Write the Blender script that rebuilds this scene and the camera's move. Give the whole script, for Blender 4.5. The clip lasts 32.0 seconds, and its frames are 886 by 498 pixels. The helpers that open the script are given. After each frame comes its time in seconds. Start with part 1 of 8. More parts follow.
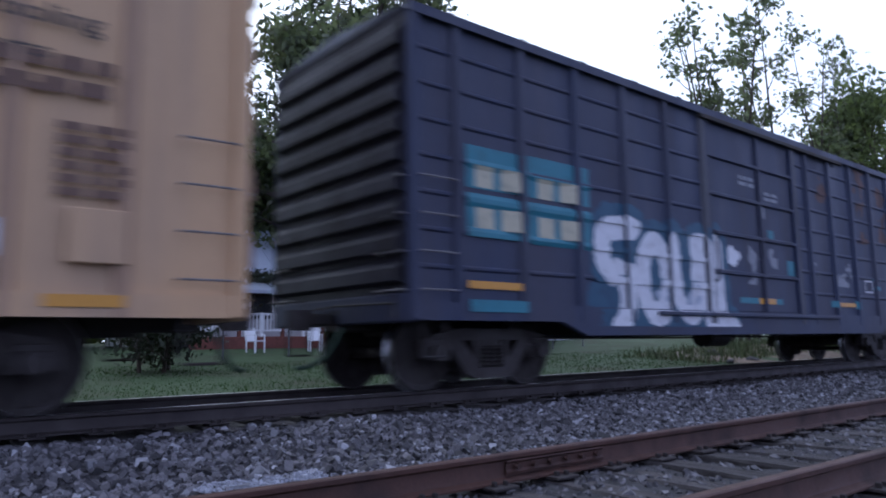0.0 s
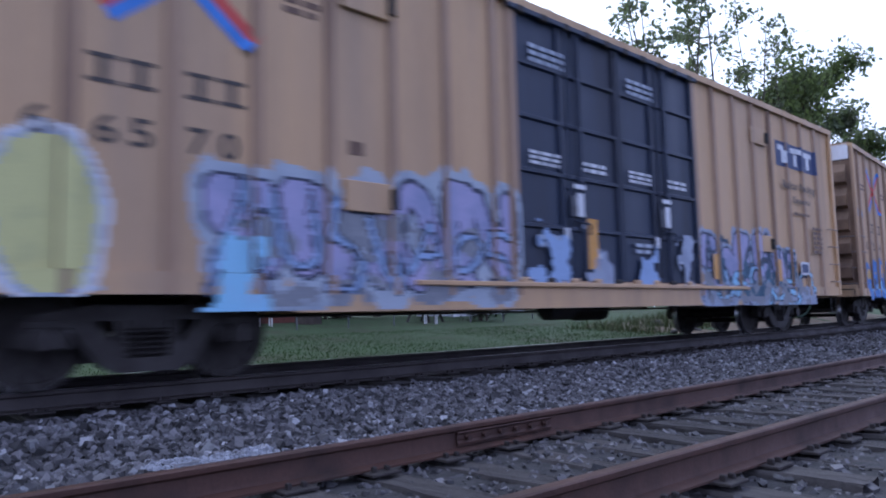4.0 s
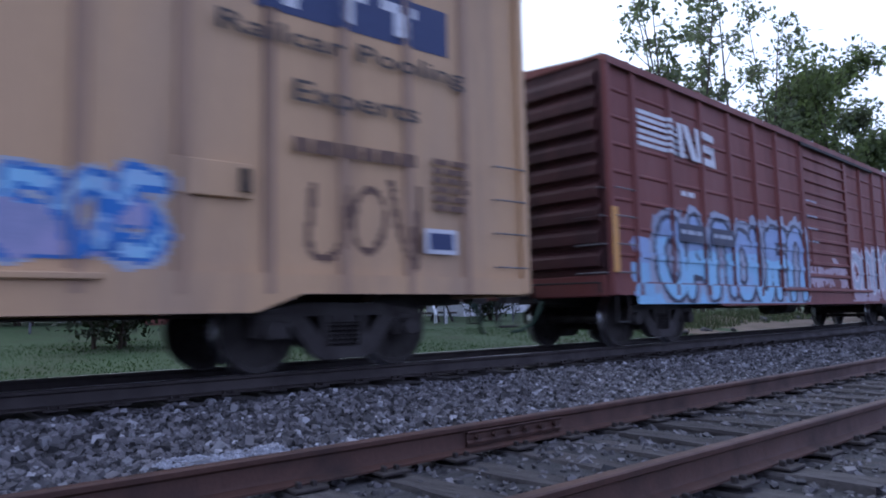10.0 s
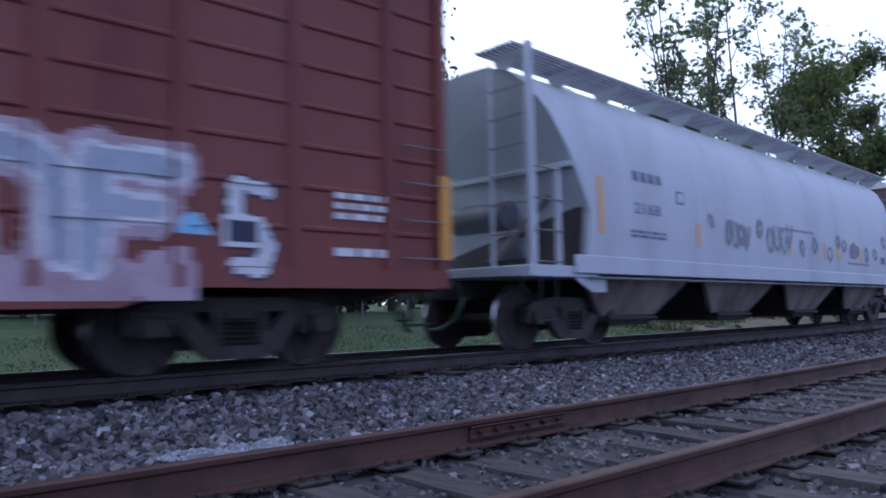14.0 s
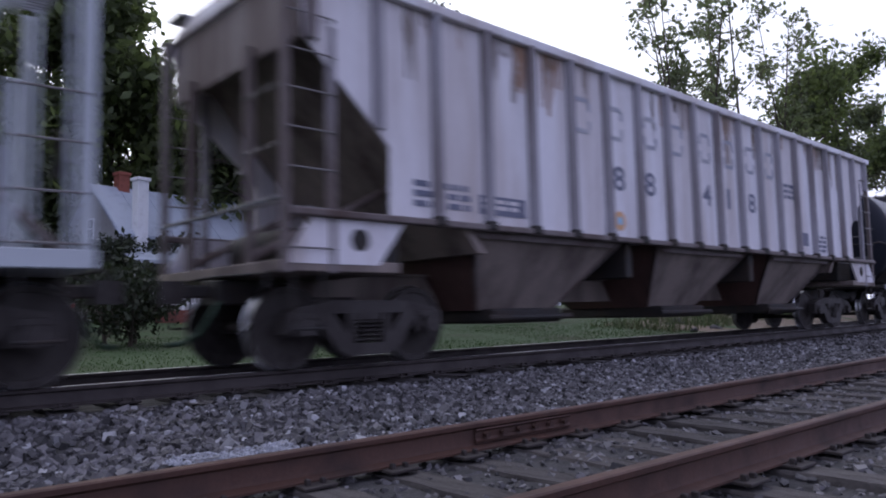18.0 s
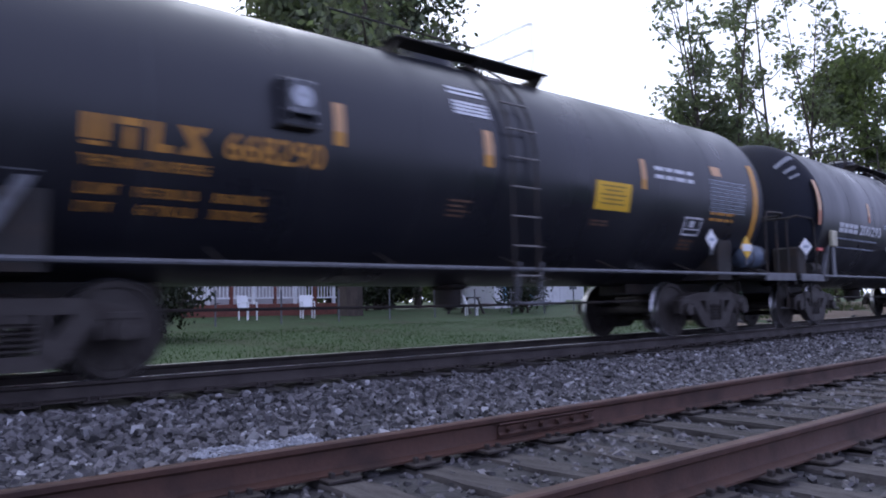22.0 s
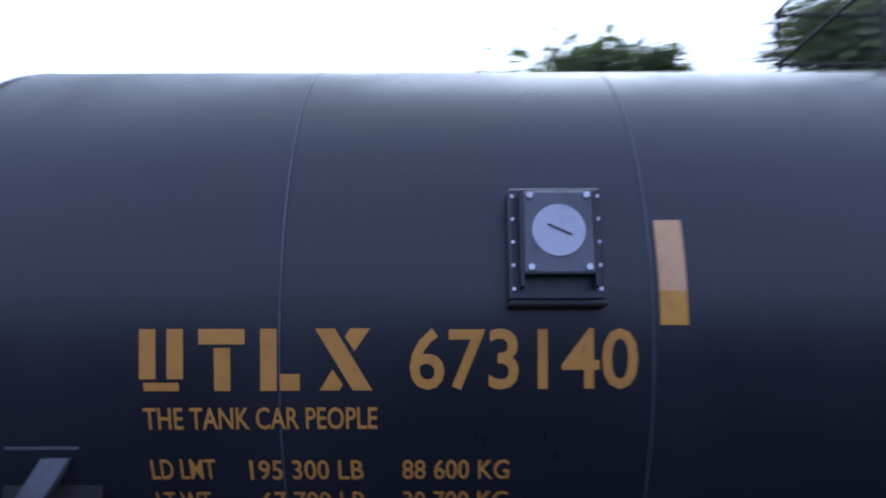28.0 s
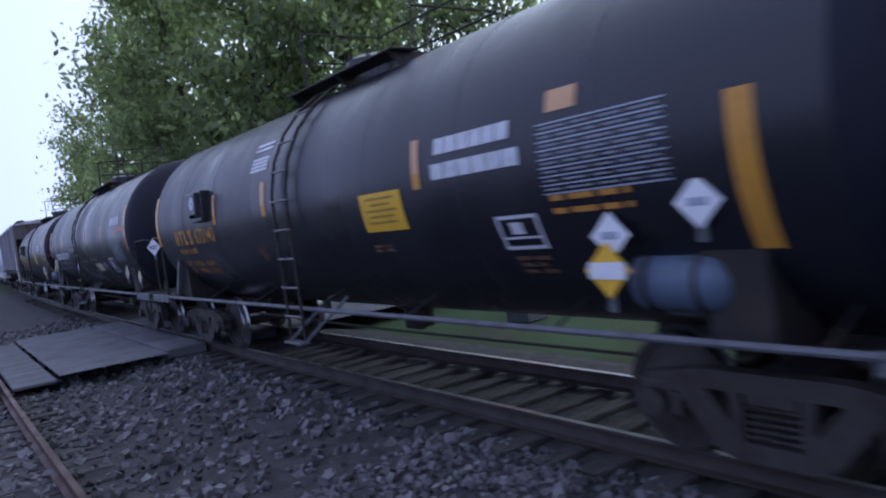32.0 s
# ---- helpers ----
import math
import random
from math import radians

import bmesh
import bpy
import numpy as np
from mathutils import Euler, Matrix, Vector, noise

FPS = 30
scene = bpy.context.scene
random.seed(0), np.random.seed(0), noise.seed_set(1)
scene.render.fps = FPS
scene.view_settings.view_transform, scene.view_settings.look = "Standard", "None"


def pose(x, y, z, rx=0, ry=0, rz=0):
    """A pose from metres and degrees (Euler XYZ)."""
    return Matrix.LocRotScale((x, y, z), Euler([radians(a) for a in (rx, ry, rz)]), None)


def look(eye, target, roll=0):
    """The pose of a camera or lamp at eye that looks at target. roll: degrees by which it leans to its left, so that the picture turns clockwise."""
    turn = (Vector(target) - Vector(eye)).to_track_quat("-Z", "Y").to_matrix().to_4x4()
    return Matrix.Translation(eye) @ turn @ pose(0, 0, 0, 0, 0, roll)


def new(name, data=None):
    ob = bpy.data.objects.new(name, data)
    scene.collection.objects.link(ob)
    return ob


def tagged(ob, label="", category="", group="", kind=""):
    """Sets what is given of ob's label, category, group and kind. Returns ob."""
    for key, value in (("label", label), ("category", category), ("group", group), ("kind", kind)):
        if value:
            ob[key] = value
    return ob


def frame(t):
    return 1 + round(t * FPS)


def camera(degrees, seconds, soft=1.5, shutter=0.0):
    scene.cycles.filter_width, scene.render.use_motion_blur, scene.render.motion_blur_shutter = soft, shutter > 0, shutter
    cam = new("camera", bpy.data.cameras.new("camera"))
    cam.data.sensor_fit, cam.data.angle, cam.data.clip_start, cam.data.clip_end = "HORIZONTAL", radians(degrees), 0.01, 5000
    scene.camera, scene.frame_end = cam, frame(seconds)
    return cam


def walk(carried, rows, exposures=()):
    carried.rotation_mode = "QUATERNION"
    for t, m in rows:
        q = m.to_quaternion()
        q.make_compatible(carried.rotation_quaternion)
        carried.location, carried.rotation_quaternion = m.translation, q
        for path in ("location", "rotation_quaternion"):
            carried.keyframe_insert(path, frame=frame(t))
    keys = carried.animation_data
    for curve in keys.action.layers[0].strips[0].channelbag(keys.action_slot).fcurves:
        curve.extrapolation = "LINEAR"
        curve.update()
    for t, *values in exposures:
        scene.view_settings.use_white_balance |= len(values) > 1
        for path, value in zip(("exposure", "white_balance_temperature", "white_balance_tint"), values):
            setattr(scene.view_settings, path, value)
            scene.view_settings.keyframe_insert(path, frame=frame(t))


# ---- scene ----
cam = camera(63.23, 32.0, soft=1.9, shutter=0.75)
PATH = [
    (0, 0, -7.93, 0.58, -36.9, 7.38, 0.81),
    (0.5, 0, -7.93, 0.58, -37.44, 6.96, 1.83),
    (1, 0, -7.93, 0.58, -38.23, 6.99, 1.53),
    (1.5, 0, -7.93, 0.58, -39.26, 6.35, 0.99),
    (2, 0, -7.93, 0.58, -39.77, 5.77, 0.94),
    (2.5, 0, -7.93, 0.58, -40.08, 5.42, 1.12),
    (3, 0, -7.93, 0.58, -40.29, 5.19, 0.99),
    (3.5, 0, -7.93, 0.58, -40.59, 5.13, 1.27),
    (5.5, 0, -7.93, 0.58, -41.09, 5.62, 1.52),
    (6, 0, -7.93, 0.58, -41.24, 5.41, 1.69),
    (6.5, 0, -7.93, 0.58, -40.98, 5.29, 1.5),
    (7, 0, -7.93, 0.58, -40.69, 5.04, 0.98),
    (7.5, 0, -7.93, 0.58, -40.57, 5.08, 0.85),
    (8, 0, -7.93, 0.58, -40.3, 5.47, 1.15),
    (8.5, 0, -7.93, 0.58, -40.16, 5.55, 0.97),
    (9, 0, -7.93, 0.58, -40.18, 5.47, 1.07),
    (9.5, 0, -7.93, 0.58, -40.12, 5.33, 1.08),
    (10, 0, -7.93, 0.58, -39.98, 5.24, 1.22),
    (10.5, 0, -7.93, 0.58, -39.78, 5.11, 1.06),
    (11, 0, -7.93, 0.58, -39.7, 5.05, 0.96),
    (11.5, 0, -7.93, 0.58, -39.6, 4.89, 0.89),
    (12, 0, -7.93, 0.58, -39.76, 4.79, 0.79),
    (12.5, 0, -7.93, 0.58, -39.81, 4.64, 0.77),
    (13, 0, -7.93, 0.58, -39.89, 4.69, 0.93),
    (13.5, 0, -7.93, 0.58, -39.86, 4.79, 0.71),
    (14, 0, -7.93, 0.58, -39.65, 4.85, 0.93),
    (14.5, 0, -7.93, 0.58, -39.71, 4.85, 0.71),
    (16.5, 0, -7.93, 0.58, -39.3, 5.03, 1.06),
    (17, 0, -7.93, 0.58, -39.3, 5.06, 1.11),
    (17.5, 0, -7.93, 0.58, -39.27, 5.07, 1.31),
    (18, 0, -7.93, 0.58, -39.31, 5.07, 1.26),
    (18.5, 0, -7.93, 0.58, -39.31, 5.08, 1.24),
    (19, 0, -7.93, 0.58, -39.2, 4.96, 1.31),
    (19.5, 0, -7.93, 0.58, -39.13, 4.93, 1.35),
    (20, 0, -7.93, 0.58, -38.99, 4.94, 1.32),
    (20.5, 0, -7.93, 0.58, -38.91, 4.93, 1.21),
    (21, 0, -7.93, 0.58, -38.64, 4.8, 1.31),
    (21.5, 0, -7.93, 0.58, -38.06, 4.7, 1.62),
    (22, 0, -7.93, 0.58, -37.53, 4.67, 1.37),
    (22.5, 0, -7.93, 0.58, -37.1, 4.74, 1.52),
    (23, 0, -7.93, 0.58, -36.51, 4.72, 1.33),
    (23.5, 0, -7.93, 0.58, -36.63, 4.74, 1.7),
    (24, 0, -7.93, 0.58, -36.48, 4.89, 1.67),
    (24.5, 0, -7.93, 0.58, -37.1, 5.84, 2.49),
    (25, 0, -7.93, 0.58, -40.97, 9.49, 2.27),
    (25.5, 0, -7.93, 0.58, -42.38, 9.54, 3.19),
    (27.5, 1.2, -5.16, 1.93, -15.4, 7.6, -1.6),
    (28, -0.24, -4.59, 2.15, 0.77, 8.5, 0.2),
    (28.5, -1.95, -4.31, 2.14, 19.1, 9.0, 1.2),
    (29.2, -4.76, -4.0, 2.35, 33.8, 2.2, 3.6),
    (30, -7.25, -5.0, 2.35, 40.8, 1.0, 9.5),
    (31, -8.45, -5.1, 2.12, 51.8, 0.2, 7.6),
    (32, -9.95, -5.35, 2.05, 52.6, -3.0, 7.0),
]
EXPOSURES = [(0.0, 0.22, 5400, 10), (1.0, 0.3, 5300, 10), (2.0, 0.38, 5300, 10), (3.0, 0.54, 5300, 10), (5.0, 0.36, 5300, 10), (7.0, 0.27, 5300, 10), (10.0, 0.32, 5300, 10), (12.0, 0.22, 5200, 10), (14.5, 0.23, 5300, 10), (16.5, 0.12, 6100, 14), (20.0, 0.22, 6100, 14), (22.0, 0.44, 5700, 14), (24.0, 0.6, 5600, 13), (25.0, 0.1, 5700, 12), (25.6, -0.1, 5600, 11), (27.0, 0.4, 5200, 10), (28.0, 0.5, 5100, 10), (29.0, 0.4, 5000, 10), (30.0, 0.05, 5200, 10), (31.0, 0.05, 5200, 10), (32.0, 0.05, 5300, 11)]
walk(cam, [(t, pose(x, y, z, 90 + p, r, w)) for t, x, y, z, w, p, r in PATH], EXPOSURES)

# ---- track line and train clock ----
V = 5.456            # train speed, m/s, towards -x
BEND = 0.00425       # both tracks bow gently away beyond the middle
YB = -5.18           # centre of the near track
ZB = -0.123          # its rail top


BEND_L = 0.0010      # nearly straight towards the crossing


def bow(x):
    a, b = abs(x), BEND if x > 0 else BEND_L
    return b * a * a / 2 if a < 60 else b * (60 * a - 1800)


def slope(x):
    return (BEND if x > 0 else BEND_L) * max(-60.0, min(60.0, x))


# ---- world and light ----
world = bpy.data.worlds.new("sky")
scene.world = world
world.use_nodes = True
wn = world.node_tree.nodes
sky = wn.new("ShaderNodeTexSky")
sky.sky_type = "NISHITA"
sky.sun_disc = False
sky.sun_elevation = radians(40)
sky.sun_rotation = radians(10)
sky.altitude = 200
sky.air_density = 1.0
sky.dust_density = 6.0
sky.ozone_density = 2.0
cloud = wn.new("ShaderNodeMix")
cloud.data_type = "RGBA"
cloud.inputs["Factor"].default_value = 0.93
# evening cloud: bright where the sun has sunk beyond the train, dim and blue on the other side
glow_dir = wn.new("ShaderNodeVectorMath")
glow_dir.operation = "DOT_PRODUCT"
glow_dir.inputs[1].default_value = Vector((-0.05, 0.96, 0.28)).normalized()
side_of_sky = wn.new("ShaderNodeTexCoord")
fade = wn.new("ShaderNodeMapRange")
fade.interpolation_type = "SMOOTHSTEP"
fade.inputs["From Min"].default_value = -0.35
fade.inputs["From Max"].default_value = 0.92
evening = wn.new("ShaderNodeMix")
evening.data_type = "RGBA"
evening.inputs["A"].default_value = (6.9, 7.1, 10.3, 1)
evening.inputs["B"].default_value = (13.2, 13.4, 14.2, 1)
world.node_tree.links.new(side_of_sky.outputs["Generated"], glow_dir.inputs[0])
world.node_tree.links.new(glow_dir.outputs["Value"], fade.inputs["Value"])
world.node_tree.links.new(fade.outputs["Result"], evening.inputs["Factor"])
world.node_tree.links.new(evening.outputs["Result"], cloud.inputs["B"])
world.node_tree.links.new(sky.outputs["Color"], cloud.inputs["A"])
world.node_tree.links.new(cloud.outputs["Result"], wn["Background"].inputs["Color"])
wn["Background"].inputs["Strength"].default_value = 0.1
sun = new("sun", bpy.data.lights.new("sun", "SUN"))
sun.data.energy = 0.5
sun.data.angle = radians(40)
sun.data.color = (1.0, 0.97, 0.93)
sun.matrix_world = look((6, 34, 30), (0, 0, 0))

# ---- mesh building ----


class G:
    """Collects vertices and faces of one mesh."""

    def __init__(self):
        self.v, self.f, self.smooth = [], [], False

    def add(self, verts, faces):
        n = len(self.v)
        self.v.extend(tuple(p) for p in verts)
        self.f.extend(tuple(i + n for i in q) for q in faces)
        return self

    def box(self, x0, x1, y0, y1, z0, z1):
        v = [(x, y, z) for x in (x0, x1) for y in (y0, y1) for z in (z0, z1)]
        return self.add(v, [(0, 1, 3, 2), (4, 6, 7, 5), (0, 4, 5, 1), (2, 3, 7, 6), (0, 2, 6, 4), (1, 5, 7, 3)])

    def bev(self, x0, x1, y0, y1, z0, z1, b=0.01):
        """A box with chamfered edges."""
        lo, hi = (x0, y0, z0), (x1, y1, z1)
        b = min(b, 0.45 * min(h - l for l, h in zip(lo, hi)))
        v, ix = [], {}
        for c in ((i, j, k) for i in (0, 1) for j in (0, 1) for k in (0, 1)):
            for a in range(3):
                p = [(lo, hi)[c[d]][d] + (0 if d == a else (b if c[d] == 0 else -b)) for d in range(3)]
                ix[c, a] = len(v)
                v.append(p)
        f = []
        for a in range(3):
            o = [d for d in range(3) if d != a]
            for s in (0, 1):
                q = []
                for i, j in ((0, 0), (1, 0), (1, 1), (0, 1)):
                    c = [0, 0, 0]
                    c[a], c[o[0]], c[o[1]] = s, i, j
                    q.append(ix[tuple(c), a])
                f.append(q if (s == 1) == (a != 1) else q[::-1])
        for a in range(3):
            o = [d for d in range(3) if d != a]
            for i in (0, 1):
                for j in (0, 1):
                    c0, c1 = [0, 0, 0], [0, 0, 0]
                    c0[o[0]] = c1[o[0]] = i
                    c0[o[1]] = c1[o[1]] = j
                    c1[a] = 1
                    c0, c1 = tuple(c0), tuple(c1)
                    f.append([ix[c0, o[0]], ix[c0, o[1]], ix[c1, o[1]], ix[c1, o[0]]])
        for c in ((i, j, k) for i in (0, 1) for j in (0, 1) for k in (0, 1)):
            f.append([ix[c, 0], ix[c, 1], ix[c, 2]])
        return self.add(v, f)

    def prism(self, poly, axis, a, b):
        """A polygon, given in the two other axes, drawn out along axis from a to b."""
        n = len(poly)
        o = [d for d in range(3) if d != axis]
        v = []
        for w in (a, b):
            for p in poly:
                q = [0, 0, 0]
                q[axis], q[o[0]], q[o[1]] = w, p[0], p[1]
                v.append(q)
        f = [tuple(range(n)), tuple(range(2 * n - 1, n - 1, -1))]
        f += [(i, (i + 1) % n, n + (i + 1) % n, n + i) for i in range(n)]
        return self.add(v, f)

    def cyl(self, p, q, r, n=12, r2=None, cap=True):
        p, q = Vector(p), Vector(q)
        d = (q - p).normalized()
        u = d.orthogonal().normalized()
        w = d.cross(u)
        r2 = r if r2 is None else r2
        v = [p + r * (math.cos(k * math.tau / n) * u + math.sin(k * math.tau / n) * w) for k in range(n)]
        v += [q + r2 * (math.cos(k * math.tau / n) * u + math.sin(k * math.tau / n) * w) for k in range(n)]
        f = [(k, (k + 1) % n, n + (k + 1) % n, n + k) for k in range(n)]
        if cap:
            f += [tuple(range(n - 1, -1, -1)), tuple(range(n, 2 * n))]
        return self.add(v, f)

    def tube(self, pts, r, n=8):
        for a, b in zip(pts, pts[1:]):
            self.cyl(a, b, r, n)
        return self

    def lathe(self, prof, axis=1, n=32, c=(0, 0, 0), close=False):
        """Profile (along the axis, radius) turned about the axis through c."""
        v, m = [], len(prof)
        o = [d for d in range(3) if d != axis]
        for k in range(n):
            a = k * math.tau / n
            for h, r in prof:
                q = list(c)
                q[axis] += h
                q[o[0]] += r * math.cos(a)
                q[o[1]] += r * math.sin(a)
                v.append(q)
        f = []
        for k in range(n):
            k2 = (k + 1) % n
            for i in range(m if close else m - 1):
                j = (i + 1) % m
                f.append((k * m + i, k * m + j, k2 * m + j, k2 * m + i))
        return self.add(v, f)

    def sheet(self, xs, ys, fn):
        n = len(ys)
        v = [fn(x, y) for x in xs for y in ys]
        f = [(i * n + j, (i + 1) * n + j, (i + 1) * n + j + 1, i * n + j + 1) for i in range(len(xs) - 1) for j in range(n - 1)]
        return self.add(v, f)

    def mesh(self, name, material, smooth=False):
        me = bpy.data.meshes.new(name)
        me.from_pydata(self.v, [], self.f)
        bm = bmesh.new()
        bm.from_mesh(me)
        bmesh.ops.recalc_face_normals(bm, faces=bm.faces)
        bm.to_mesh(me)
        bm.free()
        if smooth:
            me.polygons.foreach_set("use_smooth", [True] * len(me.polygons))
            me.set_sharp_from_angle(angle=radians(35))
        me.materials.append(material)
        return me


def part(name, g, material, parent, label="", smooth=False):
    ob = new(name, g if isinstance(g, bpy.types.Mesh) else g.mesh(name, material, smooth))
    ob.parent = parent
    return tagged(ob, label)


def thing(name, label, category, group="", at=None):
    ob = new(name)
    ob.empty_display_size = 0.3
    if at is not None:
        ob.matrix_basis = at
    return tagged(ob, label, category, group)


def solid(name, g, material, label="", category="", group="", kind="", smooth=False):
    return tagged(new(name, g.mesh(name, material, smooth)), label, category, group, kind)


# ---- materials ----


def material(name, color, rough=0.6, metal=0.0, second=None, amount=0.4, scale=2.0, stretch=(1, 1, 1), fine=40.0, grain=0.18,
             bump=0.15, spec=0.4, glow=None, per_object=0.0, island=0.0, dust=None, thin=0.0):
    """Paint, stone, wood or cloth: a base colour, blotches of a second one (stretched where it runs down), fine grain and relief."""
    m = bpy.data.materials.new(name)
    m.use_nodes = True
    nt = m.node_tree
    n, l = nt.nodes, nt.links
    bs = n["Principled BSDF"]
    bs.inputs["Roughness"].default_value = rough
    bs.inputs["Metallic"].default_value = metal
    bs.inputs["Specular IOR Level"].default_value = spec
    tc = n.new("ShaderNodeTexCoord")
    mp = n.new("ShaderNodeMapping")
    mp.inputs["Scale"].default_value = stretch
    l.new(tc.outputs["Object"], mp.inputs["Vector"])

    def nz(s, detail, rough_=0.6, vec=mp):
        t = n.new("ShaderNodeTexNoise")
        t.inputs["Scale"].default_value = s
        t.inputs["Detail"].default_value = detail
        t.inputs["Roughness"].default_value = rough_
        l.new(vec.outputs[0], t.inputs["Vector"])
        return t.outputs["Fac"]

    def mix(fac, a, b, kind="MIX"):
        x = n.new("ShaderNodeMix")
        x.data_type, x.blend_type = "RGBA", kind
        for s, val in ((x.inputs["Factor"], fac), (x.inputs["A"], a), (x.inputs["B"], b)):
            if isinstance(val, (int, float)):
                s.default_value = val
            elif isinstance(val, tuple):
                s.default_value = (*val, 1)
            else:
                l.new(val, s)
        return x.outputs["Result"]

    def ramp(fac, lo, hi, a=0.0, b=1.0):
        x = n.new("ShaderNodeMapRange")
        x.inputs["From Min"].default_value, x.inputs["From Max"].default_value = lo, hi
        x.inputs["To Min"].default_value, x.inputs["To Max"].default_value = a, b
        l.new(fac, x.inputs["Value"])
        return x.outputs["Result"]

    second = second or tuple(c * 0.55 for c in color)
    big = nz(scale, 6)
    col = mix(ramp(big, 0.62 - 0.35 * amount, 0.72, 0, min(1, amount * 2)), color, second)
    if dust:
        col = mix(ramp(nz(scale * 0.5, 4, 0.7, tc_vec(n, l)), 0.45, 0.7, 0, 0.6), col, dust)
    small = nz(fine, 3, 0.7)
    col = mix(grain, col, mix(1.0, col, ramp_col(n, l, small), "MULTIPLY"))
    if per_object:
        info = n.new("ShaderNodeObjectInfo")
        hsv = n.new("ShaderNodeHueSaturation")
        l.new(ramp(info.outputs["Random"], 0, 1, 1 - per_object, 1 + per_object), hsv.inputs["Value"])
        l.new(col, hsv.inputs["Color"])
        col = hsv.outputs["Color"]
    if island:
        geo = n.new("ShaderNodeNewGeometry")
        hsv = n.new("ShaderNodeHueSaturation")
        l.new(ramp(geo.outputs["Random Per Island"], 0, 1, 1 - island, 1 + island), hsv.inputs["Value"])
        l.new(col, hsv.inputs["Color"])
        col = hsv.outputs["Color"]
    l.new(col, bs.inputs["Base Color"])
    l.new(ramp(big, 0.3, 0.7, max(0.05, rough - 0.12), min(1, rough + 0.15)), bs.inputs["Roughness"])
    if bump:
        bp = n.new("ShaderNodeBump")
        bp.inputs["Strength"].default_value = bump
        bp.inputs["Distance"].default_value = 0.02
        l.new(small, bp.inputs["Height"])
        l.new(bp.outputs["Normal"], bs.inputs["Normal"])
    if thin:
        # leaves let some of the light through
        tr = n.new("ShaderNodeBsdfTranslucent")
        l.new(mix(1.0, col, (1.5, 1.6, 1.0), "MULTIPLY"), tr.inputs["Color"])
        both = n.new("ShaderNodeMixShader")
        both.inputs["Fac"].default_value = thin
        l.new(bs.outputs["BSDF"], both.inputs[1])
        l.new(tr.outputs["BSDF"], both.inputs[2])
        l.new(both.outputs["Shader"], n["Material Output"].inputs["Surface"])
    if glow:
        bs.inputs["Emission Color"].default_value = (*glow[:3], 1)
        bs.inputs["Emission Strength"].default_value = glow[3]
    return m


def tc_vec(n, l):
    t = n.new("ShaderNodeTexCoord")
    m = n.new("ShaderNodeMapping")
    m.inputs["Scale"].default_value = (1, 1, 0.15)
    l.new(t.outputs["Object"], m.inputs["Vector"])
    return m


def ramp_col(n, l, fac):
    x = n.new("ShaderNodeValToRGB")
    x.color_ramp.elements[0].color, x.color_ramp.elements[1].color = (0.25, 0.25, 0.25, 1), (1.6, 1.6, 1.6, 1)
    x.color_ramp.elements[0].position, x.color_ramp.elements[1].position = 0.25, 0.75
    l.new(fac, x.inputs["Fac"])
    return x.outputs["Color"]


RUN = (1, 1, 0.12)   # stains that run down
M = {}
M["tan"] = material("tan_paint", (0.52, 0.335, 0.175), 0.55, second=(0.31, 0.20, 0.12), amount=0.35, scale=1.2, stretch=RUN, grain=0.1, bump=0.04, dust=(0.36, 0.27, 0.19))
M["purple"] = material("faded_blue_paint", (0.022, 0.03, 0.066), 0.55, second=(0.042, 0.04, 0.055), amount=0.42, scale=1.3, stretch=(1, 1, 0.22), grain=0.2, bump=0.05, dust=(0.06, 0.058, 0.078))
M["red"] = material("boxcar_red_paint", (0.175, 0.048, 0.036), 0.6, second=(0.09, 0.03, 0.03), amount=0.35, scale=1.3, stretch=RUN, grain=0.12, bump=0.05, dust=(0.2, 0.08, 0.07))
M["doorblue"] = material("dark_blue_door_paint", (0.0165, 0.0255, 0.052), 0.5, second=(0.035, 0.035, 0.045), amount=0.4, scale=1.5, stretch=RUN, grain=0.12, bump=0.05)
M["hopper"] = material("pale_grey_paint", (0.45, 0.485, 0.515), 0.5, second=(0.33, 0.335, 0.35), amount=0.3, scale=0.9, stretch=RUN, grain=0.06, bump=0.03)
M["worn"] = material("weathered_grey_paint", (0.72, 0.71, 0.75), 0.6, second=(0.36, 0.3, 0.27), amount=0.4, scale=1.1, stretch=RUN, grain=0.14, bump=0.06, dust=(0.48, 0.42, 0.4))
M["chute"] = material("dirty_hopper_chute", (0.24, 0.2, 0.175), 0.75, second=(0.06, 0.045, 0.04), amount=0.5, scale=1.4, stretch=RUN, grain=0.2, bump=0.08)
M["black"] = material("black_tank_paint", (0.0122, 0.0132, 0.0195), 0.33, second=(0.021, 0.022, 0.028), amount=0.35, scale=0.9, stretch=RUN, grain=0.12, bump=0.02, spec=0.5)
M["tankhead"] = material("sooty_tank_head", (0.0095, 0.0115, 0.021), 0.6, second=(0.017, 0.017, 0.023), amount=0.45, scale=1.2, stretch=RUN, grain=0.2, bump=0.05, spec=0.22)
# recess colour holds the shade there together with the dirt
M["shadedbay"] = material("shaded_dirty_recess_steel", (0.075, 0.068, 0.066), 0.8, second=(0.035, 0.028, 0.026), amount=0.5, scale=1.8, stretch=RUN, grain=0.2, bump=0.08)
M["under"] = material("black_underframe", (0.022, 0.02, 0.019), 0.7, second=(0.05, 0.036, 0.028), amount=0.5, scale=3, grain=0.2, bump=0.1)
M["truck"] = material("grimy_cast_steel", (0.055, 0.048, 0.045), 0.65, metal=0.2, second=(0.028, 0.022, 0.02), amount=0.5, scale=4, grain=0.25, bump=0.12)
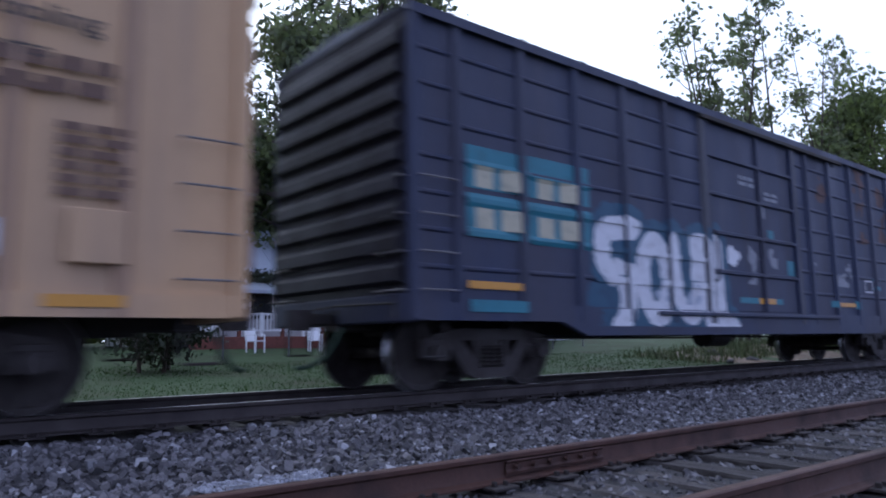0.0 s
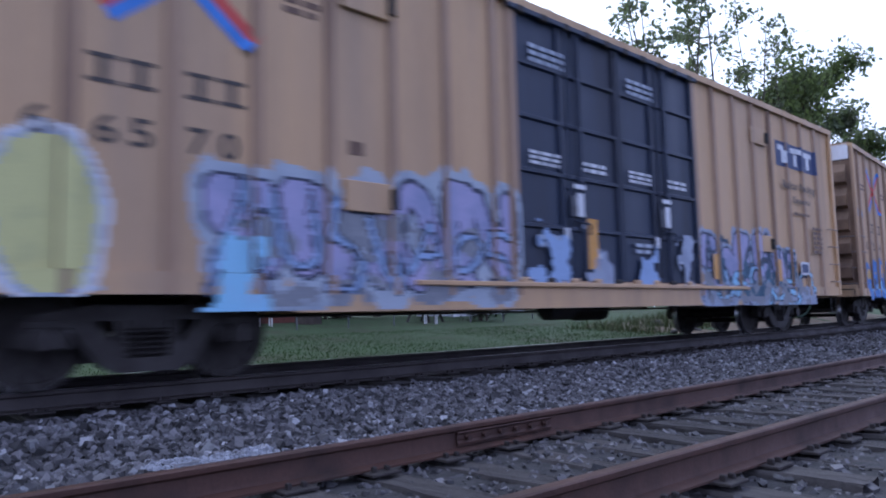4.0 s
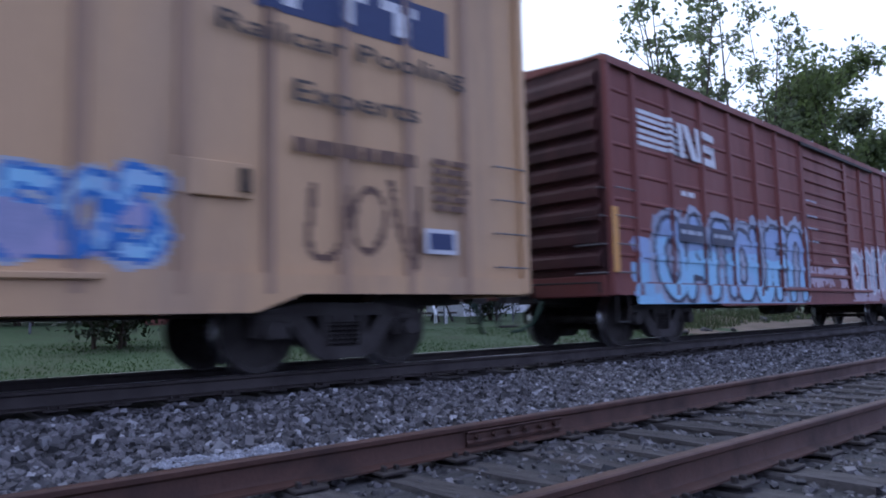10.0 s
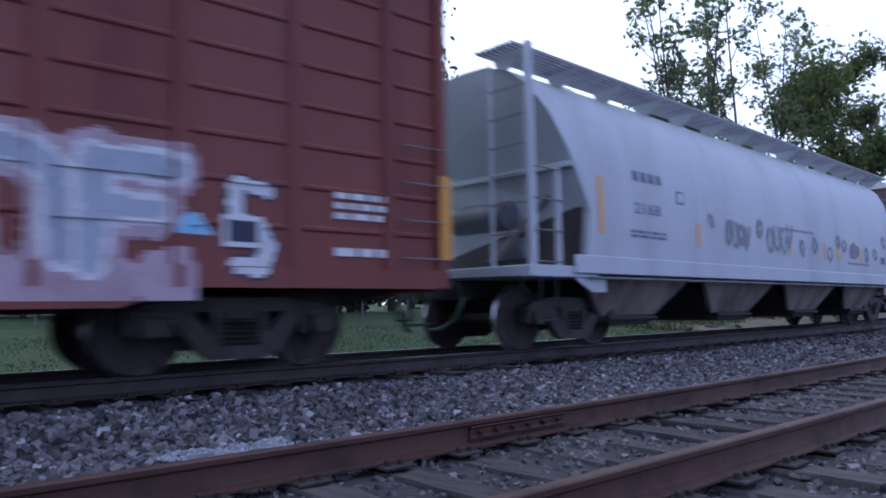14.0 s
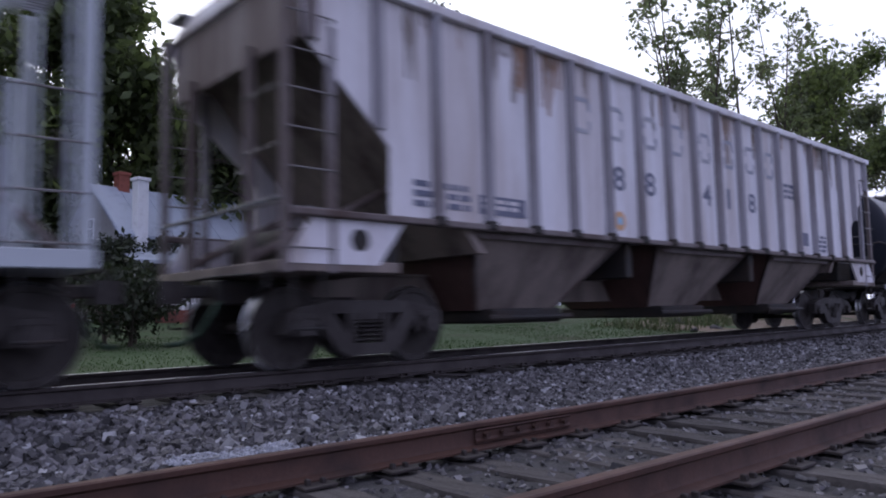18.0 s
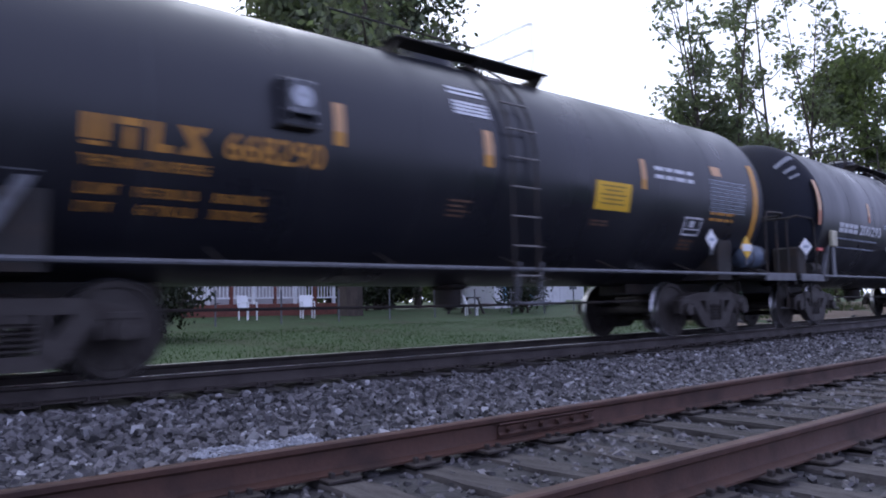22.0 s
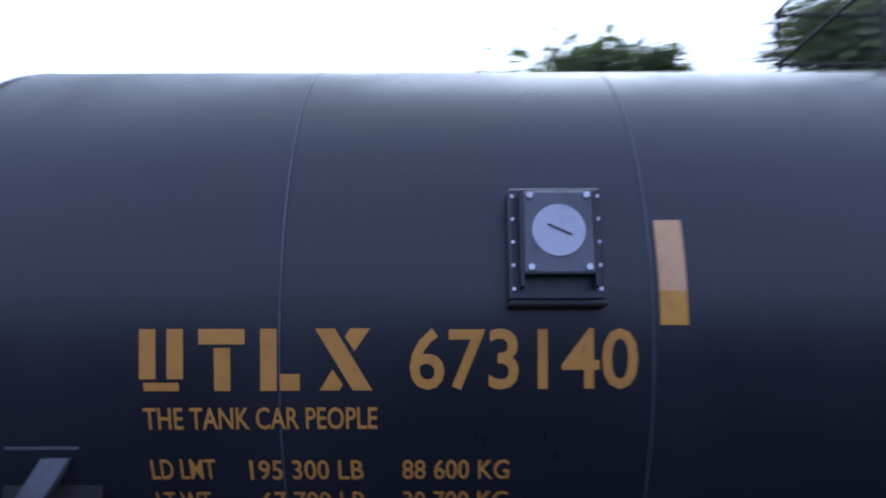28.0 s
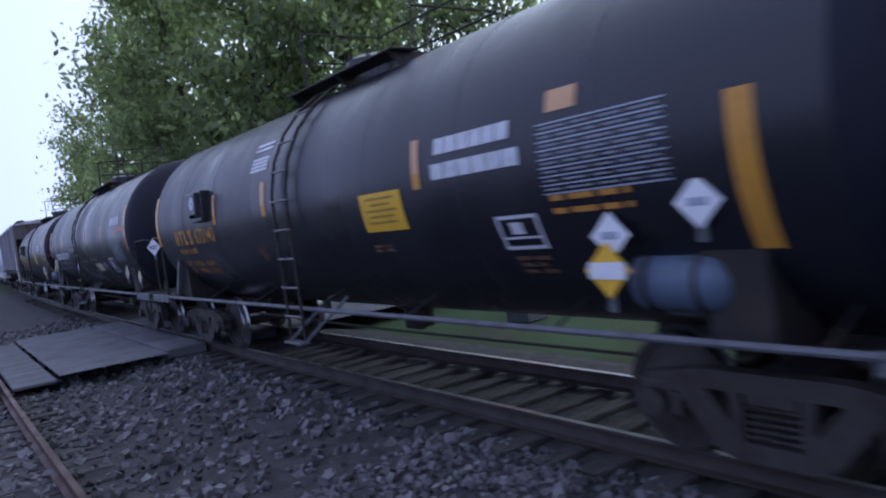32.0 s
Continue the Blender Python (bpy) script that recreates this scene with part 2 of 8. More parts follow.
M["wheel"] = material("rusty_wheel_steel", (0.042, 0.036, 0.033), 0.7, metal=0.1, second=(0.022, 0.018, 0.016), amount=0.5, scale=5, grain=0.2, bump=0.08)
M["tread"] = material("bright_tread_steel", (0.42, 0.42, 0.43), 0.28, metal=1.0, second=(0.25, 0.24, 0.24), amount=0.3, scale=8, grain=0.1, bump=0.03)
M["rail"] = material("rusty_rail", (0.078, 0.038, 0.027), 0.6, metal=0.1, second=(0.038, 0.023, 0.019), amount=0.5, scale=2.5, grain=0.25, bump=0.12)
M["railtop"] = material("worn_rail_head", (0.62, 0.62, 0.63), 0.42, metal=1.0, second=(0.4, 0.38, 0.37), amount=0.3, scale=3, stretch=(0.1, 1, 1), grain=0.1, bump=0.02)
M["tie"] = material("creosoted_tie_wood", (0.065, 0.058, 0.055), 0.85, second=(0.032, 0.027, 0.026), amount=0.5, scale=3, stretch=(6, 1, 1), fine=30, grain=0.35, bump=0.4, per_object=0.3)
M["ballast"] = material("ballast_bed", (0.045, 0.043, 0.044), 0.9, second=(0.022, 0.02, 0.02), amount=0.5, scale=5, fine=28, grain=0.5, bump=0.6)
M["stone"] = material("grey_ballast_stone", (0.108, 0.103, 0.107), 0.72, second=(0.036, 0.033, 0.034), amount=0.4, scale=9, fine=60, grain=0.25, bump=0.2, island=0.8)
M["grass"] = material("mown_lawn", (0.029, 0.058, 0.014), 0.9, second=(0.046, 0.046, 0.024), amount=0.45, scale=0.5, fine=25, grain=0.4, bump=0.5)
M["dirt"] = material("brown_dirt_bank", (0.16, 0.12, 0.09), 0.95, second=(0.09, 0.075, 0.055), amount=0.5, scale=0.8, fine=15, grain=0.4, bump=0.5)
M["bark"] = material("tree_bark", (0.07, 0.055, 0.045), 0.9, second=(0.035, 0.03, 0.026), amount=0.5, scale=3, stretch=(1, 1, 0.2), fine=20, grain=0.4, bump=0.6)
M["leaf"] = material("broad_leaves", (0.1, 0.122, 0.06), 0.6, thin=0.55, second=(0.06, 0.076, 0.038), amount=0.5, scale=0.6, grain=0.2, bump=0.1, island=0.4)
M["leafdark"] = material("dark_leaves", (0.1, 0.118, 0.075), 0.6, thin=0.5, second=(0.09, 0.085, 0.055), amount=0.4, scale=0.7, grain=0.2, bump=0.1, island=0.4)
M["white"] = material("white_paint", (0.75, 0.76, 0.78), 0.55, second=(0.55, 0.55, 0.56), amount=0.3, scale=3, grain=0.08, bump=0.03)
M["yellow"] = material("yellow_sign_paint", (0.75, 0.45, 0.03), 0.5, second=(0.55, 0.32, 0.03), amount=0.3, scale=5, grain=0.08, bump=0.02)
M["orange"] = material("orange_stencil_paint", (0.50, 0.24, 0.045), 0.55, second=(0.36, 0.17, 0.04), amount=0.3, scale=9, grain=0.08, bump=0.0)
M["asphalt"] = material("grey_asphalt", (0.11, 0.11, 0.12), 0.9, second=(0.07, 0.07, 0.075), amount=0.4, scale=1.5, fine=60, grain=0.35, bump=0.3)
M["hose"] = material("green_rubber_hose", (0.03, 0.06, 0.035), 0.6, grain=0.1, bump=0.05)
M["steel"] = material("grey_painted_steel", (0.12, 0.125, 0.14), 0.5, second=(0.07, 0.065, 0.065), amount=0.4, scale=4, grain=0.15, bump=0.06)
M["rung"] = material("worn_rung_steel", (0.2, 0.19, 0.19), 0.5, metal=0.3, second=(0.1, 0.08, 0.07), amount=0.4, scale=8, grain=0.15, bump=0.03)
M["rust"] = material("rusty_brown_paint", (0.11, 0.06, 0.05), 0.7, second=(0.06, 0.04, 0.035), amount=0.5, scale=1.4, stretch=RUN, grain=0.2, bump=0.08)
M["rustwash"] = material("thin_rust_stain", (0.30, 0.19, 0.13), 0.8, second=(0.38, 0.33, 0.31), amount=0.5, scale=5, stretch=RUN, grain=0.2, bump=0)
M["grating"] = material("galvanised_grating", (0.3, 0.3, 0.32), 0.55, metal=0.2, second=(0.2, 0.2, 0.21), amount=0.35, scale=3, grain=0.2, bump=0.05)
M["hopend"] = material("rust_streaked_end_steel", (0.17, 0.145, 0.14), 0.75, second=(0.075, 0.05, 0.042), amount=0.5, scale=1.6, stretch=RUN, grain=0.2, bump=0.08)
M["weld"] = material("sunlit_weld", (0.11, 0.115, 0.135), 0.5, second=(0.05, 0.05, 0.06), amount=0.5, scale=3, grain=0.2, bump=0)
M["olive"] = material("faded_sign_print", (0.3, 0.19, 0.03), 0.55, second=(0.4, 0.26, 0.03), amount=0.4, scale=9, grain=0.1, bump=0)
# grey paint darkened for the ribs' shaded edges, plus dirt streaks
M["ribdark"] = material("shaded_dirt_streaked_rib", (0.3, 0.29, 0.32), 0.7, second=(0.12, 0.09, 0.08), amount=0.5, scale=1.6, stretch=RUN, grain=0.2, bump=0.06)
M["tanpost"] = material("grimy_tan_post", (0.35, 0.23, 0.145), 0.6, second=(0.17, 0.11, 0.08), amount=0.4, scale=1.5, stretch=RUN, grain=0.15, bump=0.05)
M["postgrey"] = material("chalky_grey_post", (0.075, 0.075, 0.09), 0.7, second=(0.03, 0.03, 0.045), amount=0.5, scale=2.2, stretch=RUN, grain=0.2, bump=0.05)
# tan of the end walls, darkened for their shade as well as dirt
M["tanend"] = material("shaded_dirty_tan_end", (0.235, 0.148, 0.09), 0.6, second=(0.075, 0.048, 0.038), amount=0.6, scale=1.1, grain=0.15, bump=0.05)
M["mainrail"] = material("grimy_main_rail", (0.045, 0.036, 0.033), 0.65, metal=0.1, second=(0.026, 0.021, 0.02), amount=0.5, scale=2.5, grain=0.25, bump=0.12)
M["palestone"] = material("pale_ballast_stone", (0.27, 0.27, 0.28), 0.7, second=(0.13, 0.125, 0.13), amount=0.4, scale=9, fine=60, grain=0.25, bump=0.2, island=0.5)
M["dust"] = material("pale_stone_dust", (0.3, 0.31, 0.34), 0.85, second=(0.2, 0.2, 0.22), amount=0.4, scale=12, fine=80, grain=0.2, bump=0.1, island=0.3)
M["bushleaf"] = material("dark_bush_leaves", (0.022, 0.03, 0.015), 0.7, thin=0.2, second=(0.03, 0.028, 0.018), amount=0.4, scale=0.8, grain=0.2, bump=0.1, island=0.4)
# blue and red for the end walls, darker than the sides
M["purpleend"] = material("darker_blue_end", (0.024, 0.023, 0.034), 0.65, second=(0.014, 0.012, 0.012), amount=0.5, scale=1.1, grain=0.2, bump=0.06)
M["redend"] = material("darker_red_end", (0.075, 0.026, 0.024), 0.65, second=(0.035, 0.018, 0.017), amount=0.5, scale=1.1, grain=0.2, bump=0.06)
M["dial"] = material("white_dial_enamel", (0.46, 0.48, 0.53), 0.4, second=(0.36, 0.38, 0.42), amount=0.3, scale=12, grain=0.05, bump=0)
M["bluesteel"] = material("blue_grey_tank_paint", (0.1, 0.13, 0.19), 0.45, second=(0.06, 0.07, 0.09), amount=0.4, scale=4, grain=0.15, bump=0.05)
M["willow"] = material("soft_green_leaves", (0.2, 0.235, 0.135), 0.6, thin=0.65, second=(0.13, 0.155, 0.08), amount=0.5, scale=0.6, grain=0.2, bump=0.1, island=0.4)
M["grassblade"] = material("lawn_blades", (0.029, 0.066, 0.014), 0.8, thin=0.3, second=(0.046, 0.066, 0.024), amount=0.4, scale=0.7, grain=0.2, bump=0, island=0.2)

# ---- ground, ballast and tracks ----


def ground_z(x, y):
    w = y - bow(x)
    if w > 2.3:
        z = -0.42 + 0.92 * min(1, max(0, (w - 3.0) / 17.0)) + 0.5 * min(1, max(0, (w - 20) / 40))
        if x > 24:
            z += 0.35 * min(1, (x - 24) / 10) * min(1, max(0, (w - 3.5) / 4))
        return z
    if w > -8.6:
        return -0.52
    return -0.52 + 0.12 * min(1, (-8.6 - w) / 4)


g = G()
xs = [-2500, -900, -300, -140] + [-90 + 3 * k for k in range(81)] + [200, 400, 1000, 2500]
ys = [-2500, -600, -150, -60, -30, -18, -13, -10, -8.7] + [-6, -3, 0, 2.2, 2.6, 3.5, 4.5, 6, 8, 10, 12, 14, 17, 20, 24, 30, 40, 60, 90, 140, 300, 900, 2500]
g.sheet(xs, ys, lambda x, y: (x, y + (bow(x) if abs(x) < 150 and abs(y) < 150 else 0), ground_z(x, y + (bow(x) if abs(x) < 150 and abs(y) < 150 else 0)) + 0.05 * noise.noise((x * 0.3, y * 0.3, 0))))
ground = solid("ground", g, M["grass"], "mown green lawn beside the railway", "ground", kind="structure", smooth=True)


def bed_z(w):
    """Height of the ballast at w metres from the train's track."""
    tops = ((-10.2, -0.55), (-8.4, -0.40), (-7.0, -0.348), (-3.7, -0.345), (-2.7, -0.36), (-1.9, -0.28), (-1.4, -0.245), (1.5, -0.245), (2.0, -0.3), (3.0, -0.52))
    for (a, za), (b, zb) in zip(tops, tops[1:]):
        if a <= w <= b:
            return za + (zb - za) * (w - a) / (b - a)
    return -0.55


g = G()
bxs = [-80 + 1.5 * k for k in range(34)] + [-29 + 0.22 * k for k in range(270)] + [31 + 1.2 * k for k in range(66)]
bws = [-10.2 + 0.2 * k for k in range(67)]


def bed_point(x, w):
    z = bed_z(w) + 0.03 * noise.noise((x * 0.9, w * 0.9, 3)) + 0.022 * noise.noise((x * 6, w * 6, 9))
    return (x, w + bow(x), z)


g.sheet(bxs, bws, bed_point)
ballast_bed = solid("ballast_bed", g, M["ballast"], "grey crushed stone ballast under two tracks", "ballast", kind="structure", smooth=True)


def stones(name, count, x0, x1, w0, w1, size, seed, mat, label, lift=0.0):
    """Loose crushed stones strewn over the bed, in one mesh."""
    rng = np.random.default_rng(seed)
    base = np.array([(x, y, z) for x in (-1, 1) for y in (-1, 1) for z in (-1, 1)], float)
    quads = np.array([(0, 1, 3, 2), (4, 6, 7, 5), (0, 4, 5, 1), (2, 3, 7, 6), (0, 2, 6, 4), (1, 5, 7, 3)])
    x = rng.uniform(x0, x1, count)
    w = rng.uniform(w0, w1, count)
    v = base[None] * rng.uniform(0.45, 1.0, (count, 8, 3))
    v *= (rng.lognormal(0, 0.28, count) * size)[:, None, None] * rng.uniform(0.6, 1.2, (count, 1, 3))
    q = rng.normal(size=(count, 4))
    q /= np.linalg.norm(q, axis=1)[:, None]
    a, b, c, d = q.T
    rot = np.stack([1 - 2 * (c * c + d * d), 2 * (b * c - a * d), 2 * (b * d + a * c), 2 * (b * c + a * d), 1 - 2 * (b * b + d * d), 2 * (c * d - a * b), 2 * (b * d - a * c), 2 * (c * d + a * b), 1 - 2 * (b * b + c * c)], 1).reshape(-1, 3, 3)
    v = np.einsum("nij,nkj->nki", rot, v)
    z = np.array([bed_point(p, r)[2] for p, r in zip(x, w)]) + lift
    v += np.stack([x, w + np.array([bow(p) for p in x]), z], 1)[:, None]
    f = (quads[None] + 8 * np.arange(count)[:, None, None]).reshape(-1, 4)
    me = bpy.data.meshes.new(name)
    me.from_pydata(v.reshape(-1, 3).tolist(), [], f.tolist())
    me.materials.append(mat)
    return tagged(new(name, me), label, "ballast", kind="stuff")


stones("ballast_stones", 30000, -8, 14, -4.25, -1.05, 0.027, 1, M["stone"], "loose grey crushed stones between the two tracks", 0.008)
stones("ballast_stones", 13000, -6, 14, -7.6, -4.2, 0.021, 2, M["stone"], "small dark stones between the ties of the near track", -0.004)
stones("ballast_stones", 9000, 14, 40, -7.6, -1.0, 0.038, 3, M["stone"], "grey crushed stones beside the rails", 0.01)
stones("ballast_stones", 2600, -8, 16, -4.25, -1.05, 0.026, 14, M["palestone"], "scattered paler crushed stones between the tracks", 0.014)
stones("ballast_stones", 13000, -16, -8, -6.4, -1.0, 0.032, 15, M["stone"], "grey crushed stones by the crossing", 0.01)
stones("ballast_stones", 6000, -40, -16, -6.4, -1.0, 0.045, 4, M["stone"], "grey crushed stones near the level crossing", 0.01)
stones("ballast_stones", 2500, -12, 20, 1.1, 2.6, 0.04, 5, M["stone"], "grey crushed stones on the far shoulder", 0.01)

stones("pale_gravel", 900, 1.55, 2.4, -3.45, -3.2, 0.012, 6, M["dust"], "pale spilled stone dust beside the near rail", 0.03)
stones("pale_gravel", 1500, 2.4, 9.0, -3.5, -3.3, 0.012, 7, M["dust"], "thin line of pale stone dust beside the near rail", 0.015)

RAIL = [(-0.07, 0), (0.07, 0), (0.07, 0.012), (0.014, 0.03), (0.009, 0.05), (0.009, 0.125), (0.034, 0.14), (0.036, 0.165), (0.028, 0.172), (-0.028, 0.172), (-0.036, 0.165), (-0.034, 0.14), (-0.009, 0.125), (-0.009, 0.05), (-0.014, 0.03), (-0.07, 0.012)]


def rail_mesh(w, top, x0=-80, x1=112, step=2.0):
    g, n = G(), len(RAIL)
    k = int((x1 - x0) / step) + 1
    for i in range(k):
        x = x0 + i * step
        g.v.extend((x - slope(x) * (w + a), bow(x) + w + a, top - 0.172 + b) for a, b in RAIL)
    for i in range(k - 1):
        g.f.extend((i * n + j, i * n + (j + 1) % n, (i + 1) * n + (j + 1) % n, (i + 1) * n + j) for j in range(n))
    return g


def make_track(label, w, top, shiny, tie_x, seed):
    tr = thing("railway_track", label, "track")
    tr["kind"] = "structure"
    for s in (-0.7525, 0.7525):
        rail = part("rail", rail_mesh(w + s, top), M["mainrail"] if shiny else M["rail"], tr, "rust-brown steel rail", smooth=True)
        if shiny:
            g = G()
            g.sheet([-80 + 2.0 * i for i in range(97)], (-0.03, 0.03), lambda x, a: (x - slope(x) * (w + s + a), bow(x) + w + s + a, top + 0.002))
            part("running_surface", g, M["railtop"], rail, "bright worn rail head")
    rng = random.Random(seed)
    kinds = []
    for k in range(5):
        # split and weathered timbers: uneven edges and checks along the grain
        tg = G()
        tg.sheet([-1.3 - rng.uniform(0, 0.05)] + [-1.2 + 0.2 * i for i in range(13)] + [1.3 + rng.uniform(0, 0.05)], (-3, -2, -1, 0, 1, 2, 3), lambda y, j: (0.115 * (-1, -0.985, -0.93, 0.0, 0.93, 0.985, 1)[j + 3] + 0.012 * noise.noise((y * 3, j * 2.0, k * 9)), y, (-0.17, -0.02, 0, 0, 0, -0.02, -0.17)[j + 3] + 0.012 * noise.noise((y * 4, j * 3.0, k * 5 + 3)) - (0.008 if j == 0 else 0)))
        tg.box(-0.1, 0.1, -1.3, 1.3, -0.17, -0.03)
        kinds.append(tg.mesh("tie", M["tie"]))
    plate = G().bev(-0.1, 0.1, -0.17, 0.17, 0, 0.018, 0.004)
    for y in (-0.105, 0.105):
        plate.bev(-0.06, -0.035, y - 0.018, y + 0.018, 0.01, 0.05, 0.005).bev(0.03, 0.055, y - 0.018, y + 0.018, 0.01, 0.045, 0.005)
    plate = plate.mesh("tie_plate", M["mainrail"])
    x, n = tie_x, 0
    while x < 75:
        m = pose(x + rng.uniform(-0.03, 0.03) - slope(x) * w, bow(x) + w + rng.uniform(-0.04, 0.04), top - 0.187 + rng.uniform(-0.02, 0.0), rng.uniform(-1.2, 1.2), 0, math.degrees(slope(x)) + rng.uniform(-1.2, 1.2))
        t = part("tie", kinds[n % 5 if n % 3 else 2], None, tr)
        t.matrix_basis = m
        if -9 < x < 16:
            for s in (-0.7525, 0.7525):
                p = part("tie_plate", plate, None, tr)
                p.matrix_basis = pose(x - slope(x) * (w + s), bow(x) + w + s, top - 0.187, 0, 0, math.degrees(slope(x)))
        x += 0.53 if abs(x) < 40 else 1.06
        n += 1
    return tr


make_track("main railway track, dark rust-brown rails with bright heads on dark ties", 0, 0, True, -60, 3)
track_near = make_track("siding track with rusty rails on weathered wooden ties", YB, ZB, False, -40, 5)

# joint bars bolted on the near track's rail
for x, s in ((3.57, 0.7525), (9.5, -0.7525), (-5.2, -0.7525)):
    jb = G()
    for d in (-1, 1):
        jb.prism([(d * 0.011, -0.135), (d * 0.03, -0.13), (d * 0.034, -0.115), (d * 0.022, -0.1), (d * 0.022, -0.065), (d * 0.036, -0.05), (d * 0.034, -0.042), (d * 0.011, -0.045)], 0, -0.46, 0.46)
    y = YB + s + bow(x)
    bar = part("joint_bar", jb, M["rail"], track_near, "bolted rusty joint bar")
    bar.matrix_basis = pose(x, y, ZB, 0, 0, math.degrees(slope(x)))
    for k in range(6):
        b = G().cyl((0, -0.03, 0), (0, -0.062, 0), 0.02, 6).cyl((0, 0.03, 0), (0, 0.05, 0), 0.017, 8)
        o = part("bolt", b, M["rail"], bar)
        o.matrix_basis = pose(-0.38 + 0.152 * k, 0, -0.083)

# ---- railway cars: x runs from a car's leading end, y across, z up from the rail ----
WHEELS = []          # (wheelset, its x, its wheel radius)


def truck_parts():
    """The meshes of a freight truck, shared by all cars."""
    d = {}
    g = G()
    # cast side frame: top bar, sloping struts, spring seat, jaws
    for y0, y1 in ((-1.09, -0.95), (0.95, 1.09)):
        for poly in (
            [(-1.1, 0.60), (-0.98, 0.66), (-0.5, 0.74), (0.5, 0.74), (0.98, 0.66), (1.1, 0.60), (1.1, 0.5), (0.9, 0.52), (0.45, 0.6), (-0.45, 0.6), (-0.9, 0.52), (-1.1, 0.5)],
            [(-0.72, 0.58), (-0.5, 0.62), (-0.2, 0.28), (-0.28, 0.16), (-0.42, 0.2)],
            [(0.72, 0.58), (0.42, 0.2), (0.28, 0.16), (0.2, 0.28), (0.5, 0.62)],
            [(-0.42, 0.2), (-0.28, 0.13), (0.28, 0.13), (0.42, 0.2), (0.3, 0.26), (-0.3, 0.26)],
            [(-0.3, 0.6), (-0.22, 0.6), (-0.19, 0.26), (-0.27, 0.24)],
            [(0.22, 0.6), (0.3, 0.6), (0.27, 0.24), (0.19, 0.26)],
            [(-1.1, 0.55), (-1.02, 0.55), (-1.02, 0.38), (-1.1, 0.4)],
            [(1.02, 0.55), (1.1, 0.55), (1.1, 0.4), (1.02, 0.38)],
            [(-0.76, 0.55), (-0.68, 0.52), (-0.68, 0.36), (-0.76, 0.38)],
            [(0.68, 0.52), (0.76, 0.55), (0.76, 0.38), (0.68, 0.36)],
        ):
            g.prism(poly, 1, y0, y1)
    d["side_frames"] = g
    one = {}
    for s, key in ((-1, "near"), (1, "far")):
        h = G()
        a, b = (-1.09, -0.95) if s < 0 else (0.95, 1.09)
        for v, f in ((g.v, g.f),):
            keep = [i for i, p in enumerate(v) if (p[1] < 0) == (s < 0)]
            ix = {i: k for k, i in enumerate(keep)}
            h.v = [v[i] for i in keep]
            h.f = [tuple(ix[i] for i in q) for q in f if q[0] in ix]
        one[key] = h.mesh("side_frame", M["truck"])
    d["near"], d["far"] = one["near"], one["far"]
    d["spring"] = G().tube([Vector((0.05 * math.cos(k * math.pi / 4), 0.05 * math.sin(k * math.pi / 4), 0.26 + 0.3 * k / 48)) for k in range(49)], 0.015, 5).mesh("spring", M["truck"], True)
    d["bolster"] = G().bev(-0.2, 0.2, -1.08, 1.08, 0.5, 0.7, 0.03).bev(-0.35, 0.35, -0.35, 0.35, 0.62, 0.8, 0.03).cyl((-0.02, -0.9, 0.3), (-0.02, 0.9, 0.3), 0.05).mesh("bolster", M["truck"])
    d["cap"] = G().lathe([(0, 0.0), (0, 0.075), (-0.06, 0.085), (-0.07, 0.1), (-0.16, 0.1), (-0.16, 0)], 1, 20, (0, -1.0, 0)).mesh("bearing_cap", M["truck"], True)
    d["adapter"] = G().bev(-0.13, 0.13, -0.08, 0.08, 0.08, 0.17, 0.02).bev(-0.15, -0.1, -0.07, 0.07, -0.1, 0.1, 0.015).bev(0.1, 0.15, -0.07, 0.07, -0.1, 0.1, 0.015).mesh("bearing_adapter", M["truck"])
    d["shoe"] = G().prism([(0, 0.2), (0.06, 0.16), (0.06, -0.16), (0, -0.2), (-0.03, 0)], 1, -0.06, 0.06).mesh("brake_shoe", M["under"])
    d["axle"] = G().cyl((0, -1.0, 0), (0, 1.0, 0), 0.075, 14).mesh("axle", M["wheel"], True)
    for r in (0.457, 0.419):
        for s in (-1, 1):
            w = G().lathe([(s * 0.70, 0.0), (s * 0.70, 0.11), (s * 0.745, 0.14), (s * 0.757, 0.22), (s * 0.742, 0.34), (s * 0.70, r - 0.075), (s * 0.69, r - 0.05), (s * 0.685, r + 0.015)], 1, 40)
            w.lathe([(s * 0.817, r - 0.008), (s * 0.815, r - 0.07), (s * 0.795, r - 0.08), (s * 0.80, 0.34), (s * 0.815, 0.22), (s * 0.85, 0.14), (s * 0.865, 0.11), (s * 0.865, 0.0)], 1, 40)
            d["wheel", r, s] = w.mesh("wheel", M["wheel"], True)
            t = G().lathe([(s * 0.685, r + 0.015), (s * 0.70, r + 0.025), (s * 0.718, r + 0.008), (s * 0.728, r), (s * 0.812, r - 0.005), (s * 0.817, r - 0.008)], 1, 40)
            d["tread", r, s] = t.mesh("wheel_tread", M["tread"], True)
    return d


TP = truck_parts()


